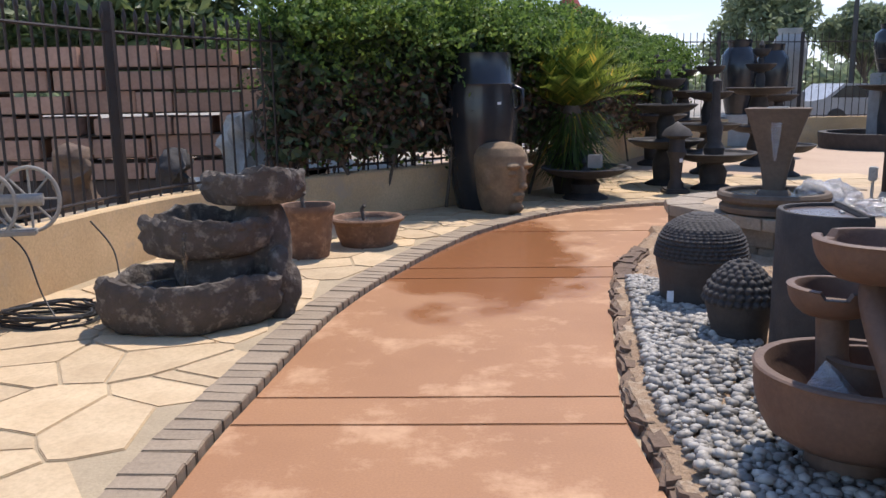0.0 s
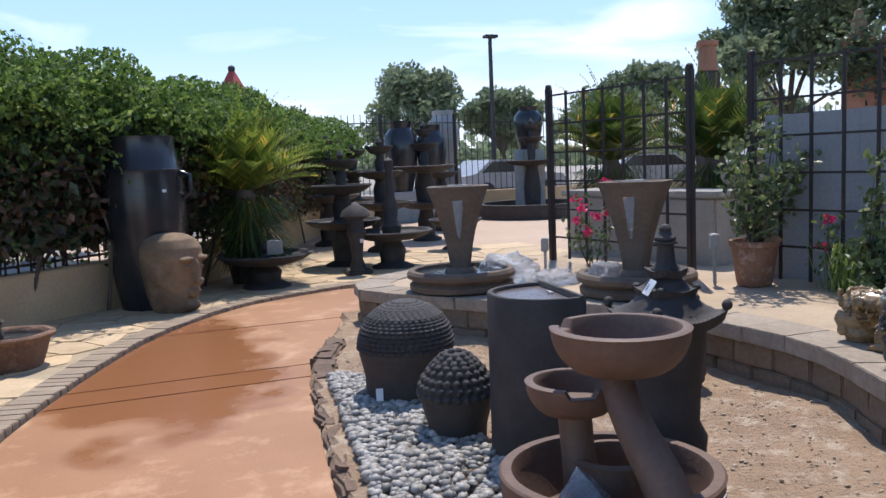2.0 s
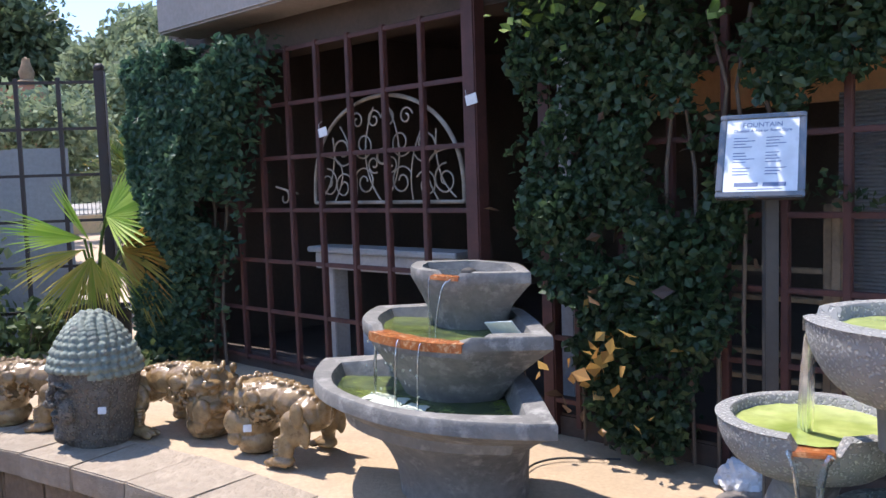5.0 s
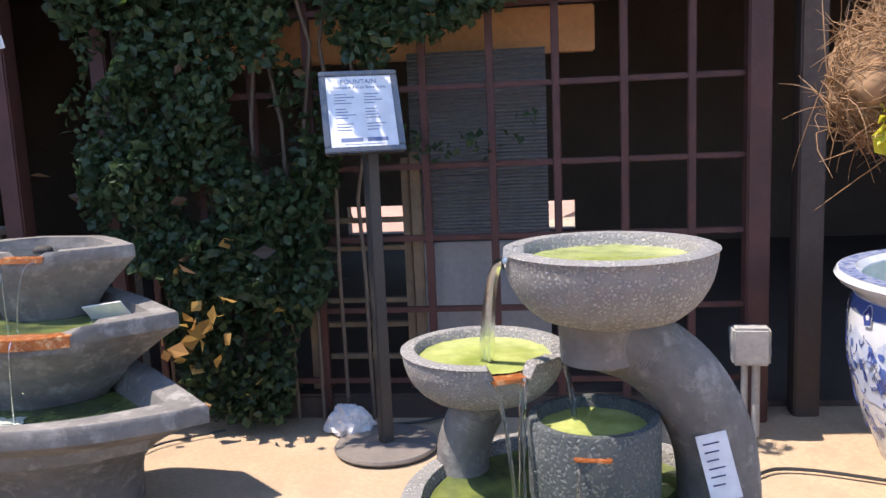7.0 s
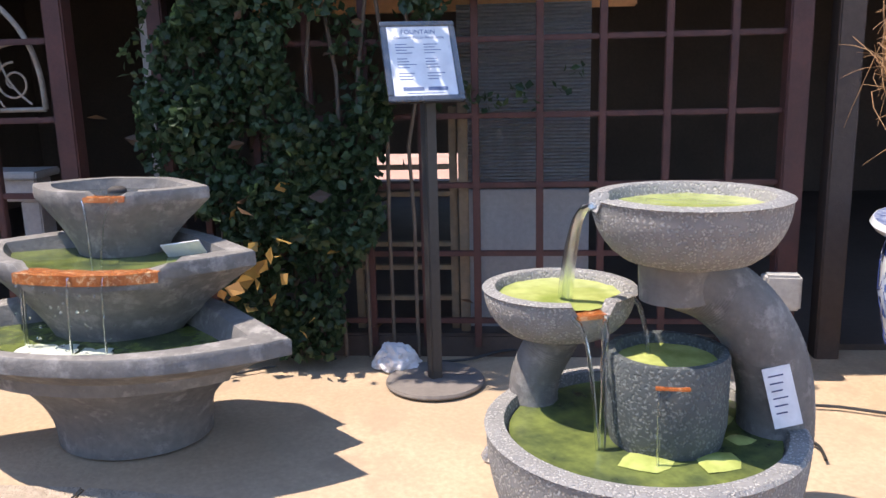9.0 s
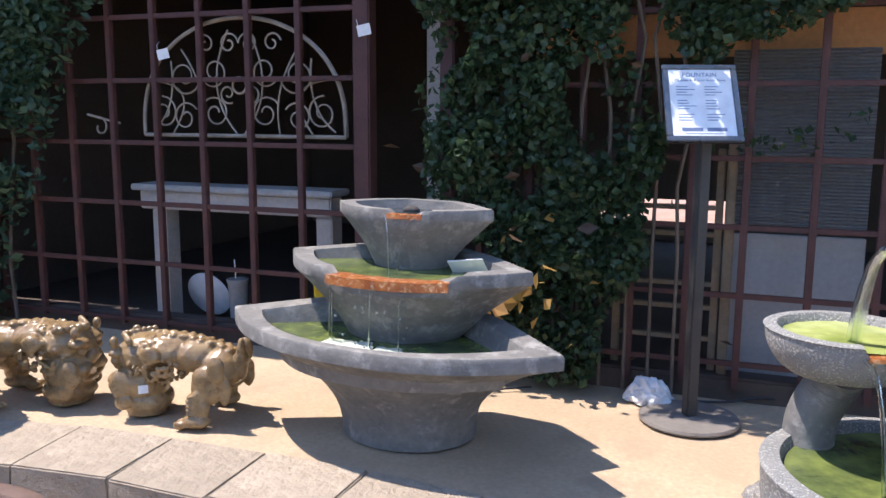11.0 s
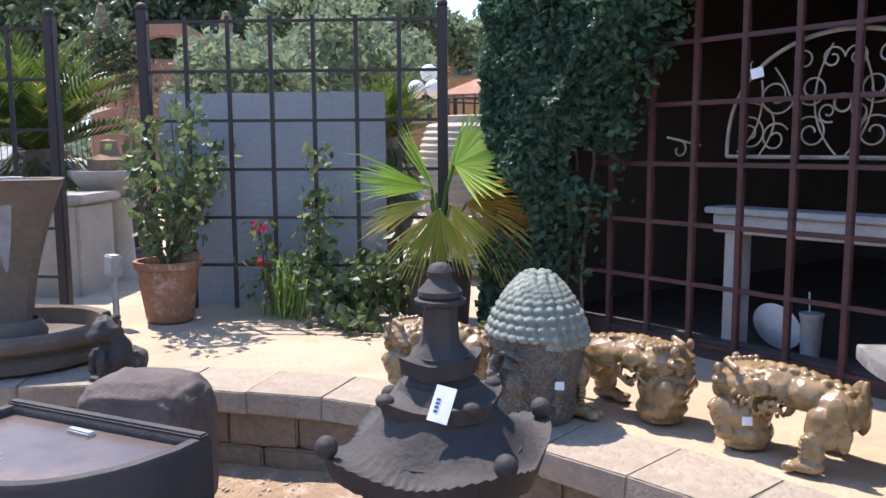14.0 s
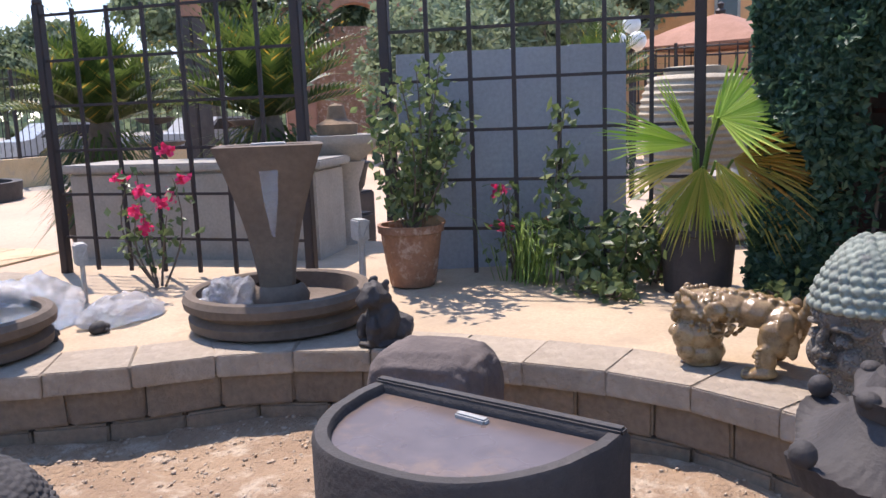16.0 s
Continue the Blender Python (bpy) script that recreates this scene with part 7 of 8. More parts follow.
lp = thing("street_lamp", 16.6, 36.8, 0, "tall slender grey street lamp beyond the railing", "street lamp")
part("pole", tube([(0, 0, 0), (0, 0, 7.0)], [0.13, 0.09], 10), M["stand"], lp)
part("head", box(-0.3, -0.2, 7.0, 0.35, 0.2, 7.14, 0.03), M["stand"], lp)

# ---- far yard ----
def jar(x, y, z0, h, r, m_, label):
    f = thing("jar", x, y, -0.05, label, "jar", "tall jars by the far railing")
    part("plinth", box(-r * 0.8, -r * 0.8, 0, r * 0.8, r * 0.8, z0 + 0.05, 0.03), M["grey"], f)
    part("body", shift(lathe([(0, 0), (r * 0.6, 0), (r * 0.85, h * 0.3), (r, h * 0.6), (r * 0.92, h * 0.8), (r * 0.62, h * 0.9), (r * 0.68, h), (r * 0.5, h), (0, h * 0.85)], 28), pose(0, 0, z0 + 0.05)), M[m_], f)


jar(6.47, 20.0, 0.7, 1.7, 0.42, "glaze", "tall black glazed jar by the far railing")
jar(7.25, 20.0, 0.7, 1.6, 0.38, "glaze", "black glazed jar by the far railing")
jar(7.98, 21.0, 1.2, 1.5, 0.42, "grey", "tall pale stone jar behind the railing")
jar(9.54, 19.2, 1.6, 1.05, 0.36, "glaze", "black glazed jar on a plinth")


def tiers(x, y, levels, m_, label, foot=0.26, basin=None, seg=36, water=True):
    """A tiered fountain; levels are (height of bowl rim, bowl radius)."""
    f = thing("tiered_fountain", x, y, -0.012, label, "fountain", "fountains of the yard")
    if basin:
        part("pool", lathe([(0, 0), (basin, 0), (basin * 1.02, 0.28), (basin * 1.02, 0.34), (basin * 0.9, 0.34), (basin * 0.88, 0.15), (0, 0.12)], 48), M[m_], f)
    z = 0.0
    for k, (h, r) in enumerate(levels):
        q = max(0.05, min(foot, r * 0.42))
        part("column", lathe([(0, z), (q * 1.25, z), (q * 1.25, z + 0.04), (q * 0.7, z + 0.1), (q * 0.8, (z + h) / 2), (q * 0.55, h - 0.16), (q * 0.8, h - 0.1), (0, h - 0.1)], 24), M[m_], f)
        part("bowl", lathe([(0, h - 0.13), (r * 0.3, h - 0.13), (r * 0.62, h - 0.115), (r * 0.84, h - 0.075), (r * 0.95, h - 0.035), (r * 1.0, h - 0.022), (r * 1.03, h - 0.006), (r * 1.01, h + 0.006), (r * 0.93, h + 0.004), (r * 0.88, h - 0.03), (r * 0.5, h - 0.075), (0, h - 0.08)], seg), M[m_], f)
        z = h - 0.09
    part("finial", lathe([(0.05, z), (0.06, z + 0.06), (0.03, z + 0.1), (0.055, z + 0.15), (0.02, z + 0.22), (0, z + 0.24)], 16), M[m_], f)
    return f


tiers(2.95, 12.0, [(0.66, 0.52), (1.15, 0.42), (1.5, 0.24)], "basalt", "dark three-tier stone fountain in the yard")
tiers(3.45, 11.35, [(0.52, 0.55)], "basalt", "dark stone bowl fountain with a figure column", 0.3)
sc = thing("stone_finial", 3.45, 11.35, 0.45, "tall dark carved stone finial standing in the bowl", "finial")
part("shaft", lathe([(0.12, 0), (0.14, 0.12), (0.09, 0.2), (0.11, 0.4), (0.07, 0.5), (0.05, 0.8), (0.06, 1.0), (0, 1.05)], 20), M["dark"], sc)
pg = thing("stone_lantern", 2.86, 10.98, 0.0, "small dark stone pedestal lantern beside the path", "lantern")
part("base", box(-0.16, -0.16, 0, 0.16, 0.16, 0.07, 0.02), M["dark"], pg)
part("shaft", lathe([(0.11, 0.07), (0.07, 0.2), (0.09, 0.45), (0.13, 0.55), (0.1, 0.6), (0.1, 0.72), (0.2, 0.76), (0.16, 0.84), (0.06, 0.9), (0, 0.95)], 20), M["dark"], pg)
part("price_tag", shift(box(-0.02, -0.003, 0, 0.02, 0.003, 0.05, 0.0005), pose(0.03, -0.13, 0.42)), M["paper"], pg)
lo = tiers(1.62, 10.55, [(0.42, 0.55)], "basalt", "low dark stone bowl on a square foot", 0.45)
tagged(part("cardboard_box", shift(box(-0.08, -0.06, 0, 0.08, 0.06, 0.16, 0.004), pose(1.7, 10.3, 0.42, 0, 0, -20)), M["cream"]), "small pale cardboard box on the stone bowl", "box")
tiers(4.0, 13.6, [(0.8, 0.5), (1.3, 0.36), (1.7, 0.22)], "dark", "black tiered stone fountain in the yard")
tiers(3.5, 15.2, [(0.9, 0.55), (1.5, 0.4), (1.85, 0.25)], "dark", "black tiered stone fountain by the hedge")
tiers(5.2, 14.8, [(0.7, 0.5), (1.35, 0.55), (1.75, 0.25), (2.0, 0.15)], "dark", "tall black tiered stone fountain in the yard")
tiers(5.0, 12.9, [(0.5, 0.42)], "basalt", "dark stone bowl on a pedestal in the yard")
tiers(4.4, 16.8, [(0.75, 0.6), (1.3, 0.45), (1.7, 0.26)], "dark", "black tiered stone fountain by the hedge")
tiers(6.2, 16.6, [(0.7, 0.5), (1.2, 0.35)], "basalt", "dark stone fountain before the far railing")
tiers(9.3, 18.6, [(1.35, 0.65), (1.9, 0.3), (2.2, 0.16)], "dark", "large black tiered fountain in a round pool", 0.26, 1.35)
tiers(13.0, 17.0, [(0.9, 0.6), (1.4, 0.4)], "basalt", "dark stone fountain far across the yard")
tiers(11.5, 13.0, [(0.8, 0.6), (1.3, 0.4)], "basalt", "dark stone fountain across the yard")
for x, y, c in ((12.5, 27.0, 10), (18.0, 26.0, -14), (23, 25, 8)):
    f = thing("car", x, y, -0.05, "white parked car beyond the far railing", "car", "parked cars", c)
    bm = bmesh.new()
    prism([(-2.1, 0.25), (2.1, 0.25), (2.15, 0.6), (1.9, 0.85), (1.0, 0.95), (0.45, 1.4), (-1.1, 1.42), (-1.7, 0.98), (-2.15, 0.9)], -0.85, 0.85, 0.0, bm)
    part("body", shift(bm, pose(0, 0, 0, 90)), M["carpaint"], f)
    part("window_band", shift(prism([(0.9, 0.97), (0.42, 1.33), (-1.05, 1.35), (-1.5, 1.0)], -0.86, 0.86, 0.0), pose(0, 0, 0, 90)), M["glass"], f)
    for wx in (-1.3, 1.3):
        for wy in (-0.8, 0.8):
            part("wheel", shift(lathe([(0, -0.1), (0.32, -0.1), (0.34, -0.05), (0.34, 0.05), (0.32, 0.1), (0, 0.1)], 20), pose(wx, wy, 0.34, 90)), M["cord"], f)
rl = thing("red_roof_lantern", 1.84, 14.27, 0, "tall post lantern with a faded red roof behind the hedge", "lantern")
part("post", tube([(0, 0, 0), (0, 0, 2.56)], 0.05, 8), M["stand"], rl)
part("roof", lathe([(0.28, 2.54), (0.26, 2.57), (0.05, 2.96), (0, 2.99)], 4), M["redroof"], rl)
part("knob", blob([((0, 0, 3.0), (0.06, 0.06, 0.06))], 2), M["stand"], rl)

# thin high clouds far off
cb_ = bmesh.new()
ring = []
for k in range(41):
    a = radians(-45 + 200 * k / 40)
    ring.append([cb_.verts.new((1500 * math.cos(a), 1500 * math.sin(a), z)) for z in (20, 620)])
for a, b in zip(ring, ring[1:]):
    cb_.faces.new((a[0], b[0], b[1], a[1]))
cl = bpy.data.materials.new("thin cloud")
cl.use_nodes = True
N, L = cl.node_tree.nodes, cl.node_tree.links
N.remove(N["Principled BSDF"])
tc, mp, nz = N.new("ShaderNodeTexCoord"), N.new("ShaderNodeMapping"), N.new("ShaderNodeTexNoise")
mp.inputs["Scale"].default_value = (0.0022, 0.0022, 0.013)
mp.inputs["Rotation"].default_value = (0.12, -0.1, 0)
nz.inputs["Scale"].default_value, nz.inputs["Detail"].default_value, nz.inputs["Distortion"].default_value = 1.0, 7, 0.6
L.new(tc.outputs["Object"], mp.inputs[0])
L.new(mp.outputs[0], nz.inputs["Vector"])
mr = N.new("ShaderNodeMapRange")
mr.inputs[1].default_value, mr.inputs[2].default_value, mr.inputs[4].default_value = 0.52, 0.80, 0.75
L.new(nz.outputs[0], mr.inputs[0])
em, tp, mx = N.new("ShaderNodeEmission"), N.new("ShaderNodeBsdfTransparent"), N.new("ShaderNodeMixShader")
sx, hz, tint_, fade = N.new("ShaderNodeSeparateXYZ"), N.new("ShaderNodeValToRGB"), N.new("ShaderNodeMix"), N.new("ShaderNodeMapRange")
L.new(tc.outputs["Generated"], sx.inputs[0])
L.new(sx.outputs[2], hz.inputs[0])
e = hz.color_ramp.elements
e[0].color, e[1].color = (0.60, 0.68, 0.76, 1), (0.17, 0.34, 0.68, 1)
x = e.new(0.33)
x.color = (0.34, 0.52, 0.78, 1)
tint_.data_type = "RGBA"
L.new(mr.outputs[0], tint_.inputs[0])
L.new(hz.outputs[0], tint_.inputs[6])
tint_.inputs[7].default_value = (0.86, 0.88, 0.9, 1)
L.new(tint_.outputs[2], em.inputs["Color"])
fade.inputs[1].default_value, fade.inputs[2].default_value = 1.0, 0.8
L.new(sx.outputs[2], fade.inputs[0])
L.new(fade.outputs[0], mx.inputs[0])
L.new(tp.outputs[0], mx.inputs[1])
L.new(em.outputs[0], mx.inputs[2])
L.new(mx.outputs[0], N["Material Output"].inputs["Surface"])
setting("backdrop", cb_, cl, "thin white clouds far off in a blue sky", "sky")


# ---- left of the path ----
def rock_basin(bm, cx, cy, z0, z1, rx, ry, seed):
    n = 96
    rings = []
    prof = [(0.78, 0.0), (0.9, 0.08), (0.95, 0.18), (1.0, 0.34), (1.02, 0.5), (1.0, 0.66), (1.02, 0.8), (1.01, 0.92), (0.97, 1.0), (0.89, 1.0), (0.85, 0.9), (0.80, 0.7), (0.74, 0.45), (0.3, 0.38)]
    for r, t in prof:
        ring = []
        for k in range(n):
            a = 2 * math.pi * k / n
            q = r * (1 + 0.13 * noise.noise((math.cos(a) * 1.6 + seed, math.sin(a) * 1.6, 0.3)) + 0.06 * noise.noise((math.cos(a) * 5 + seed, math.sin(a) * 5, t * 5)))
            z = z0 + (z1 - z0) * t + (0.30 * (z1 - z0) * noise.noise((math.cos(a) * 1.3, math.sin(a) * 1.3, seed)) + 0.03 * noise.noise((math.cos(a) * 7, math.sin(a) * 7, seed + t * 4)) if t > 0.7 else 0)
            ring.append(bm.verts.new((cx + rx * q * math.cos(a), cy + ry * q * math.sin(a), z)))
        rings.append(ring)
    for a, b in zip(rings, rings[1:]):
        for i in range(n):
            bm.faces.new((a[i], a[(i + 1) % n], b[(i + 1) % n], b[i]))
    bm.faces.new(rings[0])
    bm.faces.new(rings[-1])
    bmesh.ops.recalc_face_normals(bm, faces=bm.faces)
    return bm


rf = thing("rock_fountain", -1.55, 4.95, 0.0, "dark rough rock fountain of three stacked basins", "fountain", rz=18)
for nm, cx, cy, z0, z1, rx, ry, sd, wz in (("lower_basin", -0.05, 0.0, 0.0, 0.32, 0.55, 0.36, 1, 0.24), ("middle_basin", 0.08, 0.08, 0.42, 0.67, 0.38, 0.27, 2, 0.60), ("upper_basin", 0.38, 0.16, 0.72, 0.92, 0.34, 0.25, 3, 0.87)):
    b_ = part(nm, rock_basin(bmesh.new(), cx, cy, z0, z1, rx, ry, sd), M["rockf"], rf)
    part("water", shift(lathe([(rx * 0.74, wz), (0, wz)], 32, squash=(1, ry / rx)), pose(cx, cy, 0)), M["skywater"], b_, "dark water")
for c_, s_ in (((0.12, 0.1, 0.3), (0.26, 0.2, 0.3)), ((0.40, 0.18, 0.4), (0.2, 0.18, 0.42)), ((0.52, 0.0, 0.2), (0.12, 0.1, 0.24))):
    part("core", blob([(c_, s_)], 3, 0.06, 7), M["rockf"], rf)
part("water_stream", stream((-0.05, -0.17, 0.6), (-0.06, -0.2, 0.26), 0.012), M["water"], rf, "clear falling water")
for x, y, r, h, sd, lab in ((-1.24, 6.98, 0.235, 0.46, 4, "taller rough terracotta rock basin with a spout"), (-0.80, 7.52, 0.33, 0.27, 5, "low rough terracotta rock basin with a spout")):
    f = thing("clay_basin", x, y, 0, lab, "basin", "terracotta rock basins")
    part("body", lathe([(0, 0), (r * 0.72, 0), (r * 0.76, 0.03), (r * 0.84, h * 0.4), (r * 0.92, h * 0.78), (r * 1.02, h * 0.86), (r * 1.05, h * 0.94), (r * 1.0, h), (r * 0.9, h * 0.99), (r * 0.82, h * 0.9), (r * 0.76, h * 0.6), (0, h * 0.5)], 56, squash=(1.0, 0.9), wob=0.09), M["clayrock"], f)
    part("water", shift(lathe([(r * 0.78, h * 0.84), (0, h * 0.84)], 28, squash=(1, 0.85)), Matrix.Identity(4)), M["skywater"], f, "dark water")
    part("spout", tube([(-0.02, 0, h * 0.7), (-0.05, 0.02, h + 0.06), (-0.02, 0.0, h + 0.1)], 0.018, 8), M["rockf"], f)
co = thing("cable_coil", -2.52, 5.0, 0.0, "loose coil of black cable on the flagstones", "cable")
rr_ = random.Random(3)
for k in range(7):
    r = rr_.uniform(0.2, 0.36)
    part("loop", tube([(r * math.cos(a) + rr_.uniform(-0.04, 0.04), 0.75 * r * math.sin(a), 0.012 + 0.012 * k + 0.015 * math.sin(a * 2 + k)) for a in (2 * math.pi * i / 28 for i in range(29))], 0.009, 6), M["cord"], co)
cable("cable", [(-2.75, 5.05, 0.55), (-2.6, 4.95, 0.45), (-2.5, 4.9, 0.2), (-2.35, 4.8, 0.02)], "thin black cable hanging over the ochre wall", 0.006)
cable("cable", [(-2.62, 5.9, 0.5), (-2.45, 5.85, 0.3), (-2.35, 5.7, 0.05), (-2.2, 5.4, 0.01)], "thin black cable hanging over the ochre wall", 0.006)
wl = thing("wheeled_ornament", -2.62, 5.05, 0.55, "old pinkish-white cast iron ornament with two spoked wheels", "ornament", rz=15)
for x, z_ in ((-0.22, 0.2), (0.02, 0.22)):
    w_ = part("wheel", tube([(x + 0.17 * math.cos(2 * math.pi * k / 32), -0.03 if x < 0 else 0.03, z_ + 0.2 * math.sin(2 * math.pi * k / 32)) for k in range(33)], 0.013, 8), M["cream"], wl)
    for k in range(4):
        a = math.pi * k / 4
        part("spoke", tube([(x + 0.17 * math.cos(a), -0.03 if x < 0 else 0.03, z_ + 0.2 * math.sin(a)), (x - 0.17 * math.cos(a), -0.03 if x < 0 else 0.03, z_ - 0.2 * math.sin(a))], 0.008, 6), M["cream"], w_)
part("axle", tube([(-0.35, 0.0, 0.22), (0.1, 0.0, 0.22)], 0.04, 10), M["cream"], wl)
part("foot", box(-0.3, -0.05, 0.0, 0.05, 0.05, 0.04, 0.01), M["cream"], wl)

bs = thing("block_stack", -3.5, 9.35, 0.0, "tall stack of pinkish cut stone blocks behind the railing", "block stack", rz=6)
rr_ = random.Random(12)
part("rack", box(-2.3, 0.1, 0.0, 2.0, 0.9, 0.45, 0.02), M["house"], bs)
for row in range(6):
    x = -2.3 + rr_.uniform(0, 0.3)
    while x < 1.7:
        w = rr_.uniform(0.4, 0.95)
        part("block", box(x, rr_.uniform(-0.06, 0.06), 0.45 + row * 0.25, x + w - 0.02, 0.8, 0.45 + row * 0.25 + rr_.uniform(0.17, 0.235), 0.008), M["pink"], bs)
        x += w + (rr_.uniform(0.0, 0.18) if rr_.random() < 0.4 else 0)
    part("batten", box(-2.3, 0.12, 0.45 + row * 0.25 - 0.02, 2.0, 0.7, 0.45 + row * 0.25, 0), M["house"], bs)
for x, y, w, h, m_, lab in ((-3.33, 7.2, 0.34, 1.05, "rock", "upright rough tan stone slab behind the railing"), (-2.28, 9.0, 0.42, 1.25, "grey", "pale craggy boulder behind the railing"), (-2.6, 7.7, 0.28, 0.95, "basalt", "dark pointed rock behind the railing"), (-2.75, 8.3, 0.5, 0.6, "grey", "pale boulder behind the railing"), (-3.9, 5.9, 0.2, 0.95, "cream", "pale stone post behind the railing")):
    bm = bmesh.new()
    bmesh.ops.create_icosphere(bm, subdivisions=5, radius=1)
    for v in bm.verts:
        q = Vector([math.copysign(abs(c) ** 0.6, c) for c in v.co])
        k_ = 1 + 0.25 * noise.noise(v.co * 1.8 + Vector((x, y, 0)))
        v.co = Vector((q.x * w / 2 * k_, q.y * w / 3 * k_, h / 2 + q.z * h / 2))
    for v in bm.verts:
        v.co += Vector((noise.noise(v.co * 5 + Vector((x, 0, 0))), noise.noise(v.co * 5 + Vector((0, y, 0))), 0.6 * noise.noise(v.co * 4 + Vector((0, 0, x))))) * 0.12 + Vector((noise.noise(v.co * 14), noise.noise(v.co * 14 + Vector((7, 0, 0))), 0.0)) * 0.035
    tagged(part("boulder", shift(bm, pose(x, y, -0.06)), M[m_]), lab, "rock")

# hedge over the boundary railing
rh = np.random.default_rng(50)
hp, hn = [], []
line = along(WALL, 0.05, 0.0)
line = [(p, d) for p, d in line if p.y > 8.5]
for k in range(90000):
    p, d = line[rh.integers(len(line))]
    n = Vector((-d.y, d.x))
    h = 2.62 + 0.35 * noise.noise((p.x * 0.9, p.y * 0.9, 0)) - 0.05 * max(0, p.y - 10)
    h = max(h, 1.9)
    a = rh.uniform(0, 2 * math.pi)
    q = rh.uniform(0.72, 1.05)
    off, z = 0.62 * q * math.cos(a), 0.60 * h + 0.42 * h * q * math.sin(a)
    k2 = 1 + 0.75 * noise.noise((p.x * 1.5, p.y * 1.5, z * 1.5)) + 0.3 * noise.noise((p.x * 4, p.y * 4, z * 4))
    if z < 1.75 and rh.random() < 0.97 - 0.75 * max(0, z - 1.3):
        continue
    c = p + n * (0.15 + off * k2)
    hp.append((c.x, c.y, z * (0.93 + 0.07 * k2)))
hd = new("hedge")
tagged(hd, "overgrown bougainvillea hedge on the railing, bright on top", "hedge")
for k in range(4200):
    p, d = line[rh.integers(len(line))]
    n = Vector((-d.y, d.x))
    h = max(2.45 + 0.35 * noise.noise((p.x * 0.9, p.y * 0.9, 0)) - 0.05 * max(0, p.y - 10), 1.9)
    off, L_ = rh.normal(0.1, 0.33), rh.uniform(0.25, 0.7)
    out = Vector((rh.normal(0, 0.5), rh.normal(0, 0.5), rh.uniform(0.3, 1.0))).normalized()
    b = Vector((p.x + n.x * off, p.y + n.y * off, h - 0.35 - 0.25 * abs(off)))
    for i in range(16):
        t = i / 15
        hp.append(tuple(b + out * L_ * t + Vector((rh.normal(0, 0.02), rh.normal(0, 0.02), -0.25 * t * t * L_))))
leaves("foliage", hp, 0.042, M["hedge"], hd, rh, long=1.5)
# dark leaf colour stands in for shade inside the hedge; the leaves block light
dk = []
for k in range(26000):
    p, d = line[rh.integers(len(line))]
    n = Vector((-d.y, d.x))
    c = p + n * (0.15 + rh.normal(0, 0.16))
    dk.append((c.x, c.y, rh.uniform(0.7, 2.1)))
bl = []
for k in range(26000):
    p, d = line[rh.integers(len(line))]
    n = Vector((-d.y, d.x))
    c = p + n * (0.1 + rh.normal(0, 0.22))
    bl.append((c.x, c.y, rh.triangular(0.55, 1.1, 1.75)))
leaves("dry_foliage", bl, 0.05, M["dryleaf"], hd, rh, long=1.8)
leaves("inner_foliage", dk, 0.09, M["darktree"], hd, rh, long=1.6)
for k in range(46):
    p, d = line[int(k * len(line) / 46)]
    n = Vector((-d.y, d.x))
    b = p + n * rh.uniform(-0.15, 0.25)
    part("stem", tube([(b.x, b.y, 0.0 if k % 3 else 0.5), (b.x + rh.normal(0, 0.12), b.y + rh.normal(0, 0.12), 0.8), (b.x + rh.normal(0, 0.25), b.y + rh.normal(0, 0.25), 1.7)], [0.022, 0.016, 0.008], 6), M["bark"], hd)

# tall jar and carved head pot
tj = thing("tall_jar", 0.30, 9.88, 0.0, "huge glossy black jar with lug handles beside the path", "jar")
part("body", lathe([(0, 0), (0.30, 0), (0.36, 0.3), (0.42, 0.9), (0.425, 1.25), (0.40, 1.42), (0.405, 1.45), (0.385, 1.47), (0.34, 1.72), (0.345, 1.8), (0.30, 1.8), (0.28, 1.6), (0, 1.5)], 56), M["glaze"], tj)
for a in (2.9, 5.9):
    part("handle", tube([(0.40 * math.cos(a), 0.40 * math.sin(a), 1.42), (0.5 * math.cos(a), 0.5 * math.sin(a), 1.38), (0.5 * math.cos(a), 0.5 * math.sin(a), 1.2), (0.42 * math.cos(a), 0.42 * math.sin(a), 1.15)], 0.028, 10), M["glaze"], tj)
part("price_tag", shift(box(-0.02, -0.002, 0, 0.02, 0.002, 0.03, 0.0005), pose(0.19, -0.40, 1.22)), M["paper"], tj)
bm = lathe([(0, 0), (0.20, 0), (0.235, 0.06), (0.27, 0.2), (0.30, 0.38), (0.325, 0.56), (0.315, 0.66), (0.26, 0.75), (0.15, 0.80), (0, 0.815)], 56, wob=0.03, squash=(1.05, 0.86))
blob([((0.335, 0, 0.42), (0.05, 0.035, 0.13)), ((0.36, 0, 0.33), (0.05, 0.055, 0.04)), ((0.315, 0.1, 0.555), (0.05, 0.09, 0.028)), ((0.315, -0.1, 0.555), (0.05, 0.09, 0.028)), ((0.30, 0.1, 0.47), (0.035, 0.05, 0.02)), ((0.30, -0.1, 0.47), (0.035, 0.05, 0.02)), ((0.30, 0, 0.225), (0.05, 0.085, 0.022)), ((0.29, 0, 0.185), (0.05, 0.07, 0.022)), ((0.24, 0, 0.08), (0.09, 0.09, 0.06)), ((0.05, 0.26, 0.42), (0.07, 0.03, 0.12)), ((0.05, -0.26, 0.42), (0.07, 0.03, 0.12))], 3, 0.006, 12, bm)
ob = new("face_statue", fused("face_statue", bm, 0.012, 2, M["facepot"]))
ob.matrix_basis = pose(0.50, 9.45, 0, 0, 0, -48)
tagged(ob, "large carved brown stone head standing by the path", "statue")


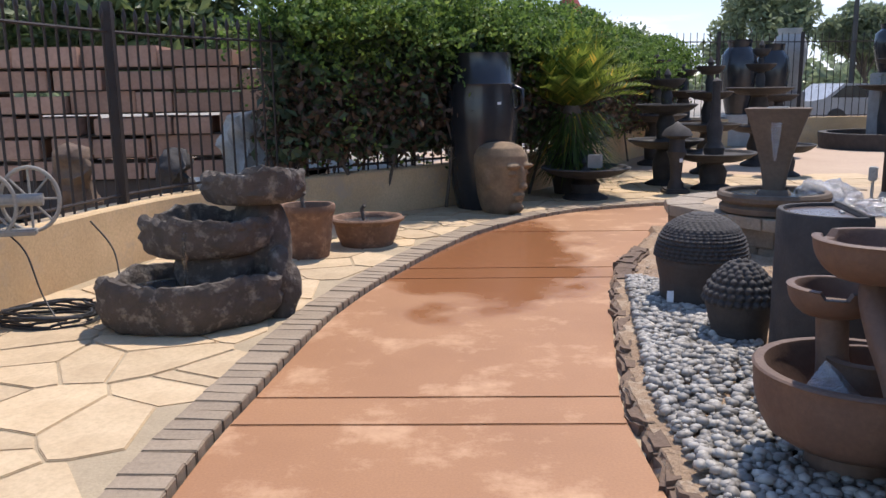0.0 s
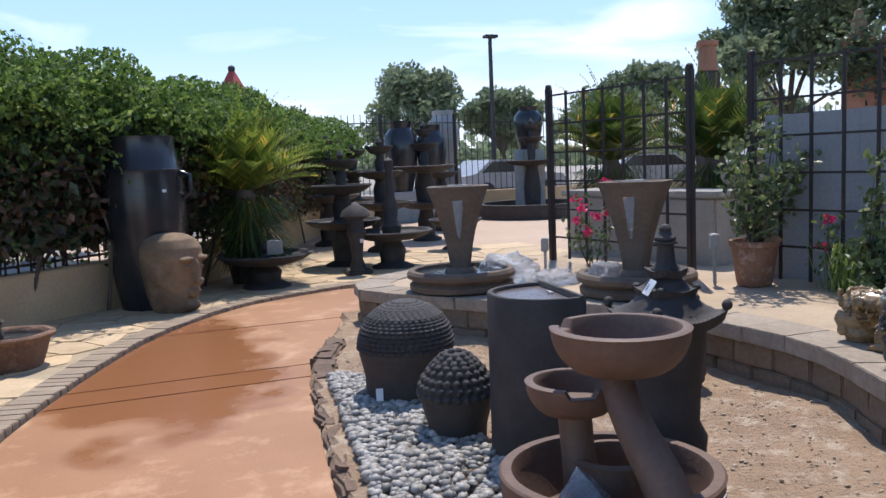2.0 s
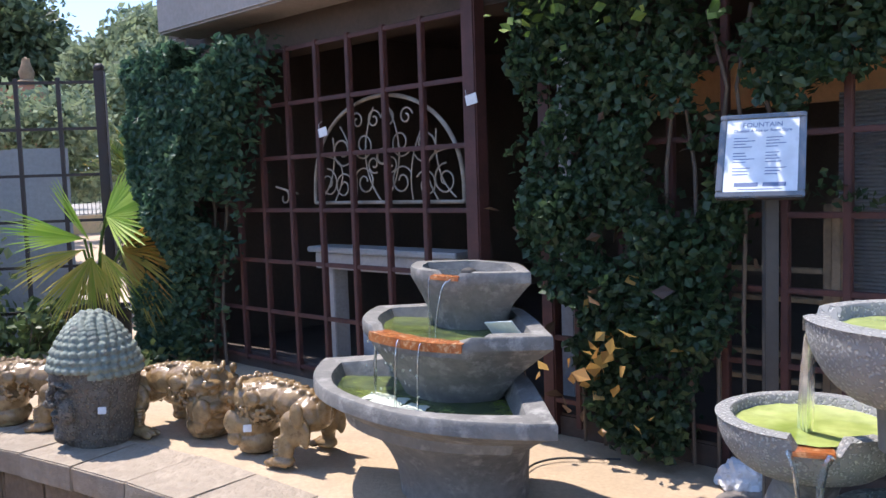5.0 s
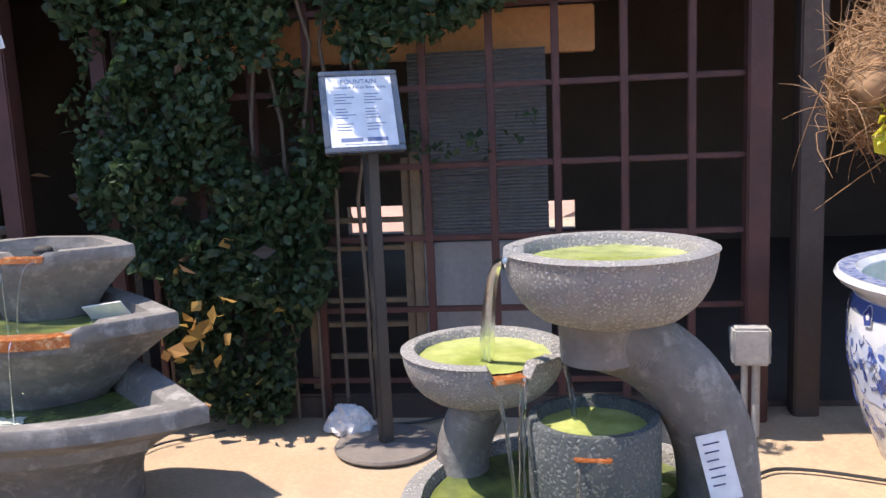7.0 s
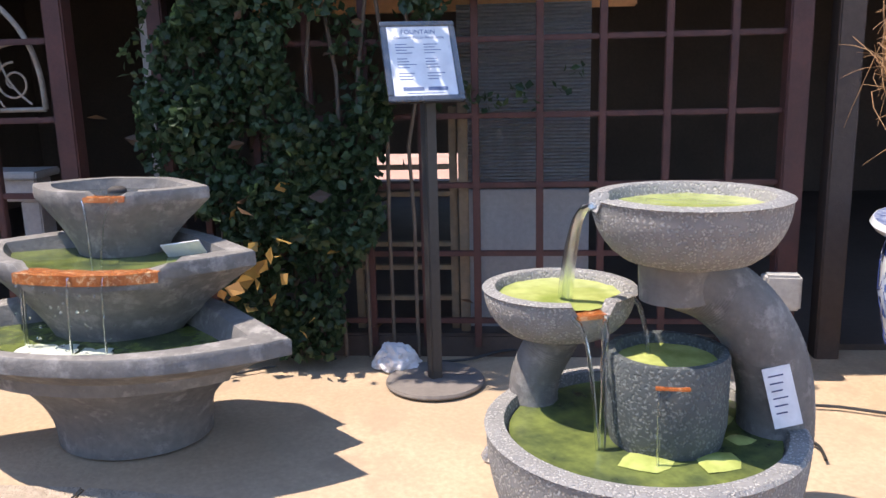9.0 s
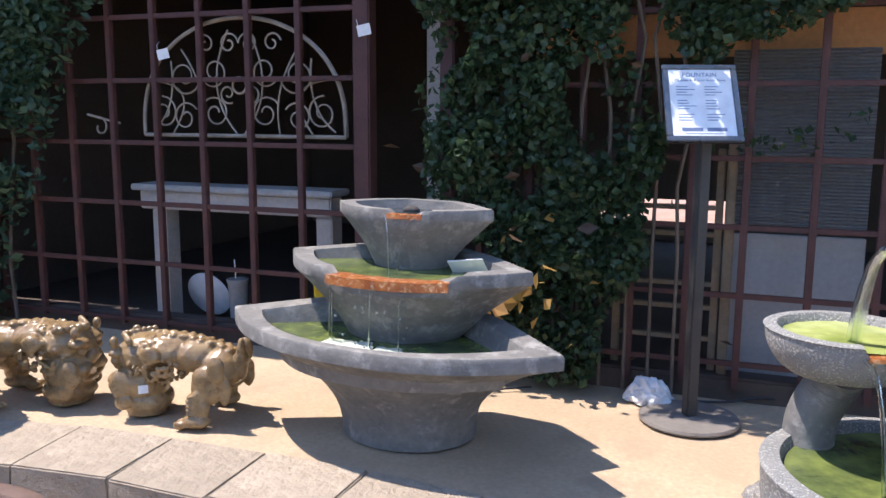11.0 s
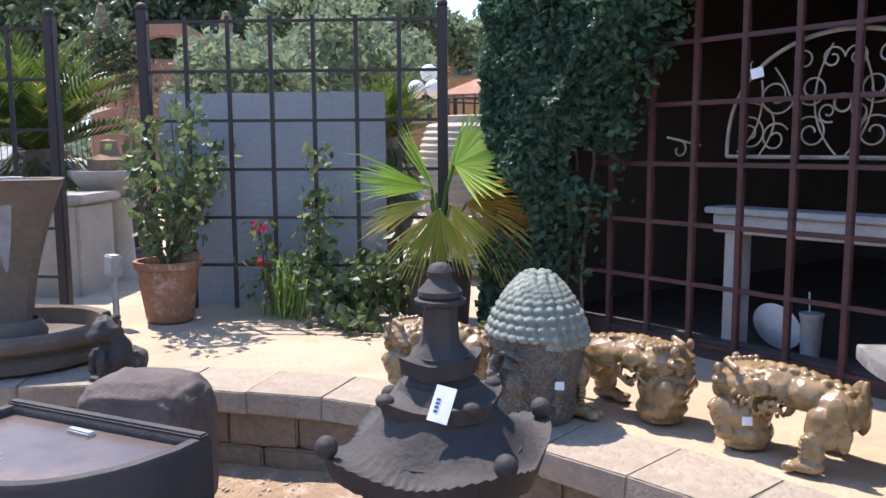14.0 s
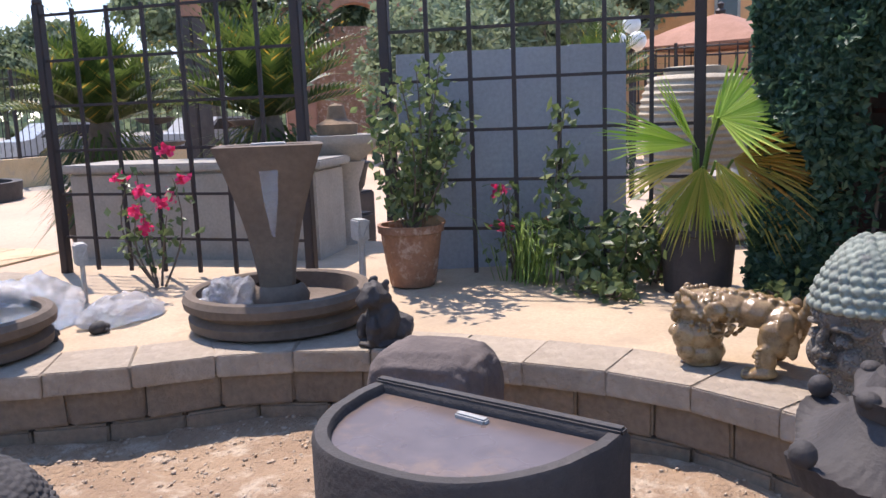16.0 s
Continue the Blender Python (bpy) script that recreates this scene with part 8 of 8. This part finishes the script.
# ---- pieces of the paving, last ----
kerb = tagged(new("kerb"), "grey brick kerb along the curved path", "kerb", "", "structure")
bk = box(-0.112, -0.0505, -0.08, 0.112, 0.0505, 0.035, 0.005)
for v in bk.verts:
    v.co += Vector((noise.noise(v.co * 30), noise.noise(v.co * 30 + Vector((3, 0, 0))), noise.noise(v.co * 25))) * 0.004
brick = mesh_of("brick", bk, M["brick"])
rr_ = random.Random(2)
for p, d in along(LEFT, 0.104, 3.0):
    if p.y > 10.6:
        break
    n = Vector((-d.y, d.x))
    ob = new("brick", brick)
    q = p + n * (0.125 + rr_.uniform(-0.004, 0.004))
    ob.matrix_basis = pose(q.x, q.y, rr_.uniform(-0.004, 0.004), rr_.uniform(-1, 1), rr_.uniform(-1, 1), math.degrees(math.atan2(n.y, n.x)) + rr_.uniform(-1.5, 1.5))
    ob.parent = kerb

flags = tagged(new("flagstones"), "irregular sandy flagstones beside the path", "paving", "", "structure")
rr_ = random.Random(7)
seeds = []
for i in range(-10, 14):
    for j in range(-3, 36):
        seeds.append(Vector((i * 0.45 + rr_.uniform(-0.23, 0.23) - 0.5, j * 0.40 + rr_.uniform(-0.21, 0.21))))


def clip(poly, p, n):
    """Keep the part of a polygon on the side of p that n points away from."""
    out = []
    for a, b in zip(poly, poly[1:] + poly[:1]):
        da, db = (a - p).dot(n), (b - p).dot(n)
        if da <= 0:
            out.append(a)
        if (da < 0 < db) or (db < 0 < da):
            out.append(a + (b - a) * (da / (da - db)))
    return out


kl = along(LEFT, 0.1)
wl_ = along(WALL, 0.1)
for s in seeds:
    kp, kd = min(kl, key=lambda q: (q[0] - s).length)
    kn = Vector((-kd.y, kd.x))
    wp, wd = min(wl_, key=lambda q: (q[0] - s).length)
    if (s - kp).dot(kn) < 0.28 or s.y < 0.3 or s.y > 13:
        continue
    wn = Vector((-wd.y, wd.x))
    if (s - wp).dot(wn) > -0.02 and s.y > 1:
        continue
    poly = [s + Vector(q) for q in ((-0.7, -0.7), (0.7, -0.7), (0.7, 0.7), (-0.7, 0.7))]
    for o in seeds:
        if o is not s and (o - s).length < 1.5:
            m_ = (o - s).normalized()
            poly = clip(poly, (o + s) / 2 - m_ * 0.005, m_)
    poly = clip(poly, kp + kn * 0.245, -kn)
    poly = clip(poly, wp - wn * 0.01, wn)
    if len(poly) < 3:
        continue
    c = sum(poly, Vector((0, 0))) / len(poly)
    ring = []
    for a, b in zip(poly, poly[1:] + poly[:1]):
        for t in (0.0, 0.33, 0.66):
            q = a.lerp(b, t)
            ring.append(q - (q - c) * (0.004 + 0.03 * abs(noise.noise((q.x * 6, q.y * 6, 0)))))
    bm = prism([(q.x - c.x, q.y - c.y) for q in ring], -0.03, 0.010, 0.005)
    ob = part("flagstone", bm, M["flag"], flags)
    ob.location = (c.x, c.y, rr_.uniform(-0.003, 0.003))

edging = tagged(new("edging"), "broken brown rock edging along the pebble bed", "edging", "", "structure")
rr_ = random.Random(9)
for p, d in along(RIGHT, 0.24, 3.5):
    if p.y > 6.9:
        break
    n = Vector((d.y, -d.x))
    big = 1.7 if p.y > 5.9 else 1.0
    L = rr_.uniform(0.11, 0.14) * (1.2 if big > 1 else 1)
    bm = box(-L, -0.045 * big, -0.06, L, 0.05 * big, 0.045 * big, 0.02)
    bmesh.ops.subdivide_edges(bm, edges=[e for e in bm.edges if e.calc_length() > 0.05], cuts=2, use_grid_fill=True)
    for v in bm.verts:
        k = v.co + Vector((p.x, p.y, 0)) * 3
        v.co += Vector((noise.noise(k * 8), noise.noise(k * 8 + Vector((5, 0, 0))), noise.noise(k * 9 + Vector((0, 5, 0))))) * 0.03
    q = p + n * 0.06 * big
    ob = part("edging_stone", bm, M["rock"], edging)
    ob.matrix_basis = pose(q.x, q.y, 0, 0, 0, math.degrees(math.atan2(d.y, d.x)) + rr_.uniform(-6, 6))

peb = new("pebbles")
tagged(peb, "smooth grey river pebbles along the path edge", "pebbles", kind="stuff")
rp = np.random.default_rng(15)
tmp = bmesh.new()
bmesh.ops.create_icosphere(tmp, subdivisions=1, radius=1)
bv = np.array([v.co[:] for v in tmp.verts])
bf = np.array([[v.index for v in f.verts] for f in tmp.faces])
tmp.free()
V_, F_, cnt = [], [], 0
while cnt < 6000:
    y = rp.uniform(1.6, 5.75)
    xe = curve_x(RIGHT, y) + 0.13
    wid = 0.62 if y > 3.9 else 1.05
    if y > 4.9:
        wid = 0.62 - 0.6 * (y - 4.9)
    x = xe + rp.uniform(0, 1) * wid
    r = rp.uniform(0.014, 0.030)
    if (x - 1.78) ** 2 + (y - 3.22) ** 2 < 0.27 ** 2 or (x - 1.93) ** 2 + (y - 3.9) ** 2 < 0.2 ** 2:
        continue
    sc = np.array([r * rp.uniform(1.0, 1.5), r, r * rp.uniform(0.5, 0.8)])
    an = rp.uniform(0, 6.28)
    tl = rp.normal(0, 0.25)
    c, s = math.cos(an), math.sin(an)
    R = np.array([[c, -s, 0], [s, c, 0], [0, 0, 1]]) @ np.array([[1, 0, 0], [0, math.cos(tl), -math.sin(tl)], [0, math.sin(tl), math.cos(tl)]])
    V_.append((bv * sc) @ R.T + np.array([x, y, 0.052 + rp.uniform(0, 0.035) + r * 0.35]))
    F_.append(bf + cnt * len(bv))
    cnt += 1
ob = pydata("pebble_layer", np.concatenate(V_).tolist(), np.concatenate(F_).tolist(), M["pebble"], peb, True)
st_ = new("soil_stones")
tagged(st_, "small stones and clods scattered over the dry soil", "stones", kind="stuff")
V_, F_, cnt = [], [], 0
tmp = bmesh.new()
bmesh.ops.create_icosphere(tmp, subdivisions=1, radius=1)
bv1 = np.array([v.co[:] for v in tmp.verts])
bf1 = np.array([[v.index for v in f.verts] for f in tmp.faces])
tmp.free()
while cnt < 5200:
    x, y = rp.uniform(1.3, 3.5), rp.uniform(1.8, 6.6)
    r = 0.003 + 0.007 * rp.uniform() ** 3
    z = 0.05 + 0.035 * noise.noise((x * 1.6, y * 1.6, 0)) + 0.016 * noise.noise((x * 7, y * 7, 3))
    V_.append(bv1 * (1 + 0.3 * rp.normal(size=(len(bv1), 1))) * np.array([r * 1.3, r, r * 0.7]) + np.array([x, y, z + r * 0.3]))
    F_.append(bf1 + cnt * len(bv1))
    cnt += 1
pydata("stone_layer", np.concatenate(V_).tolist(), np.concatenate(F_).tolist(), M["gravel"], st_, True)
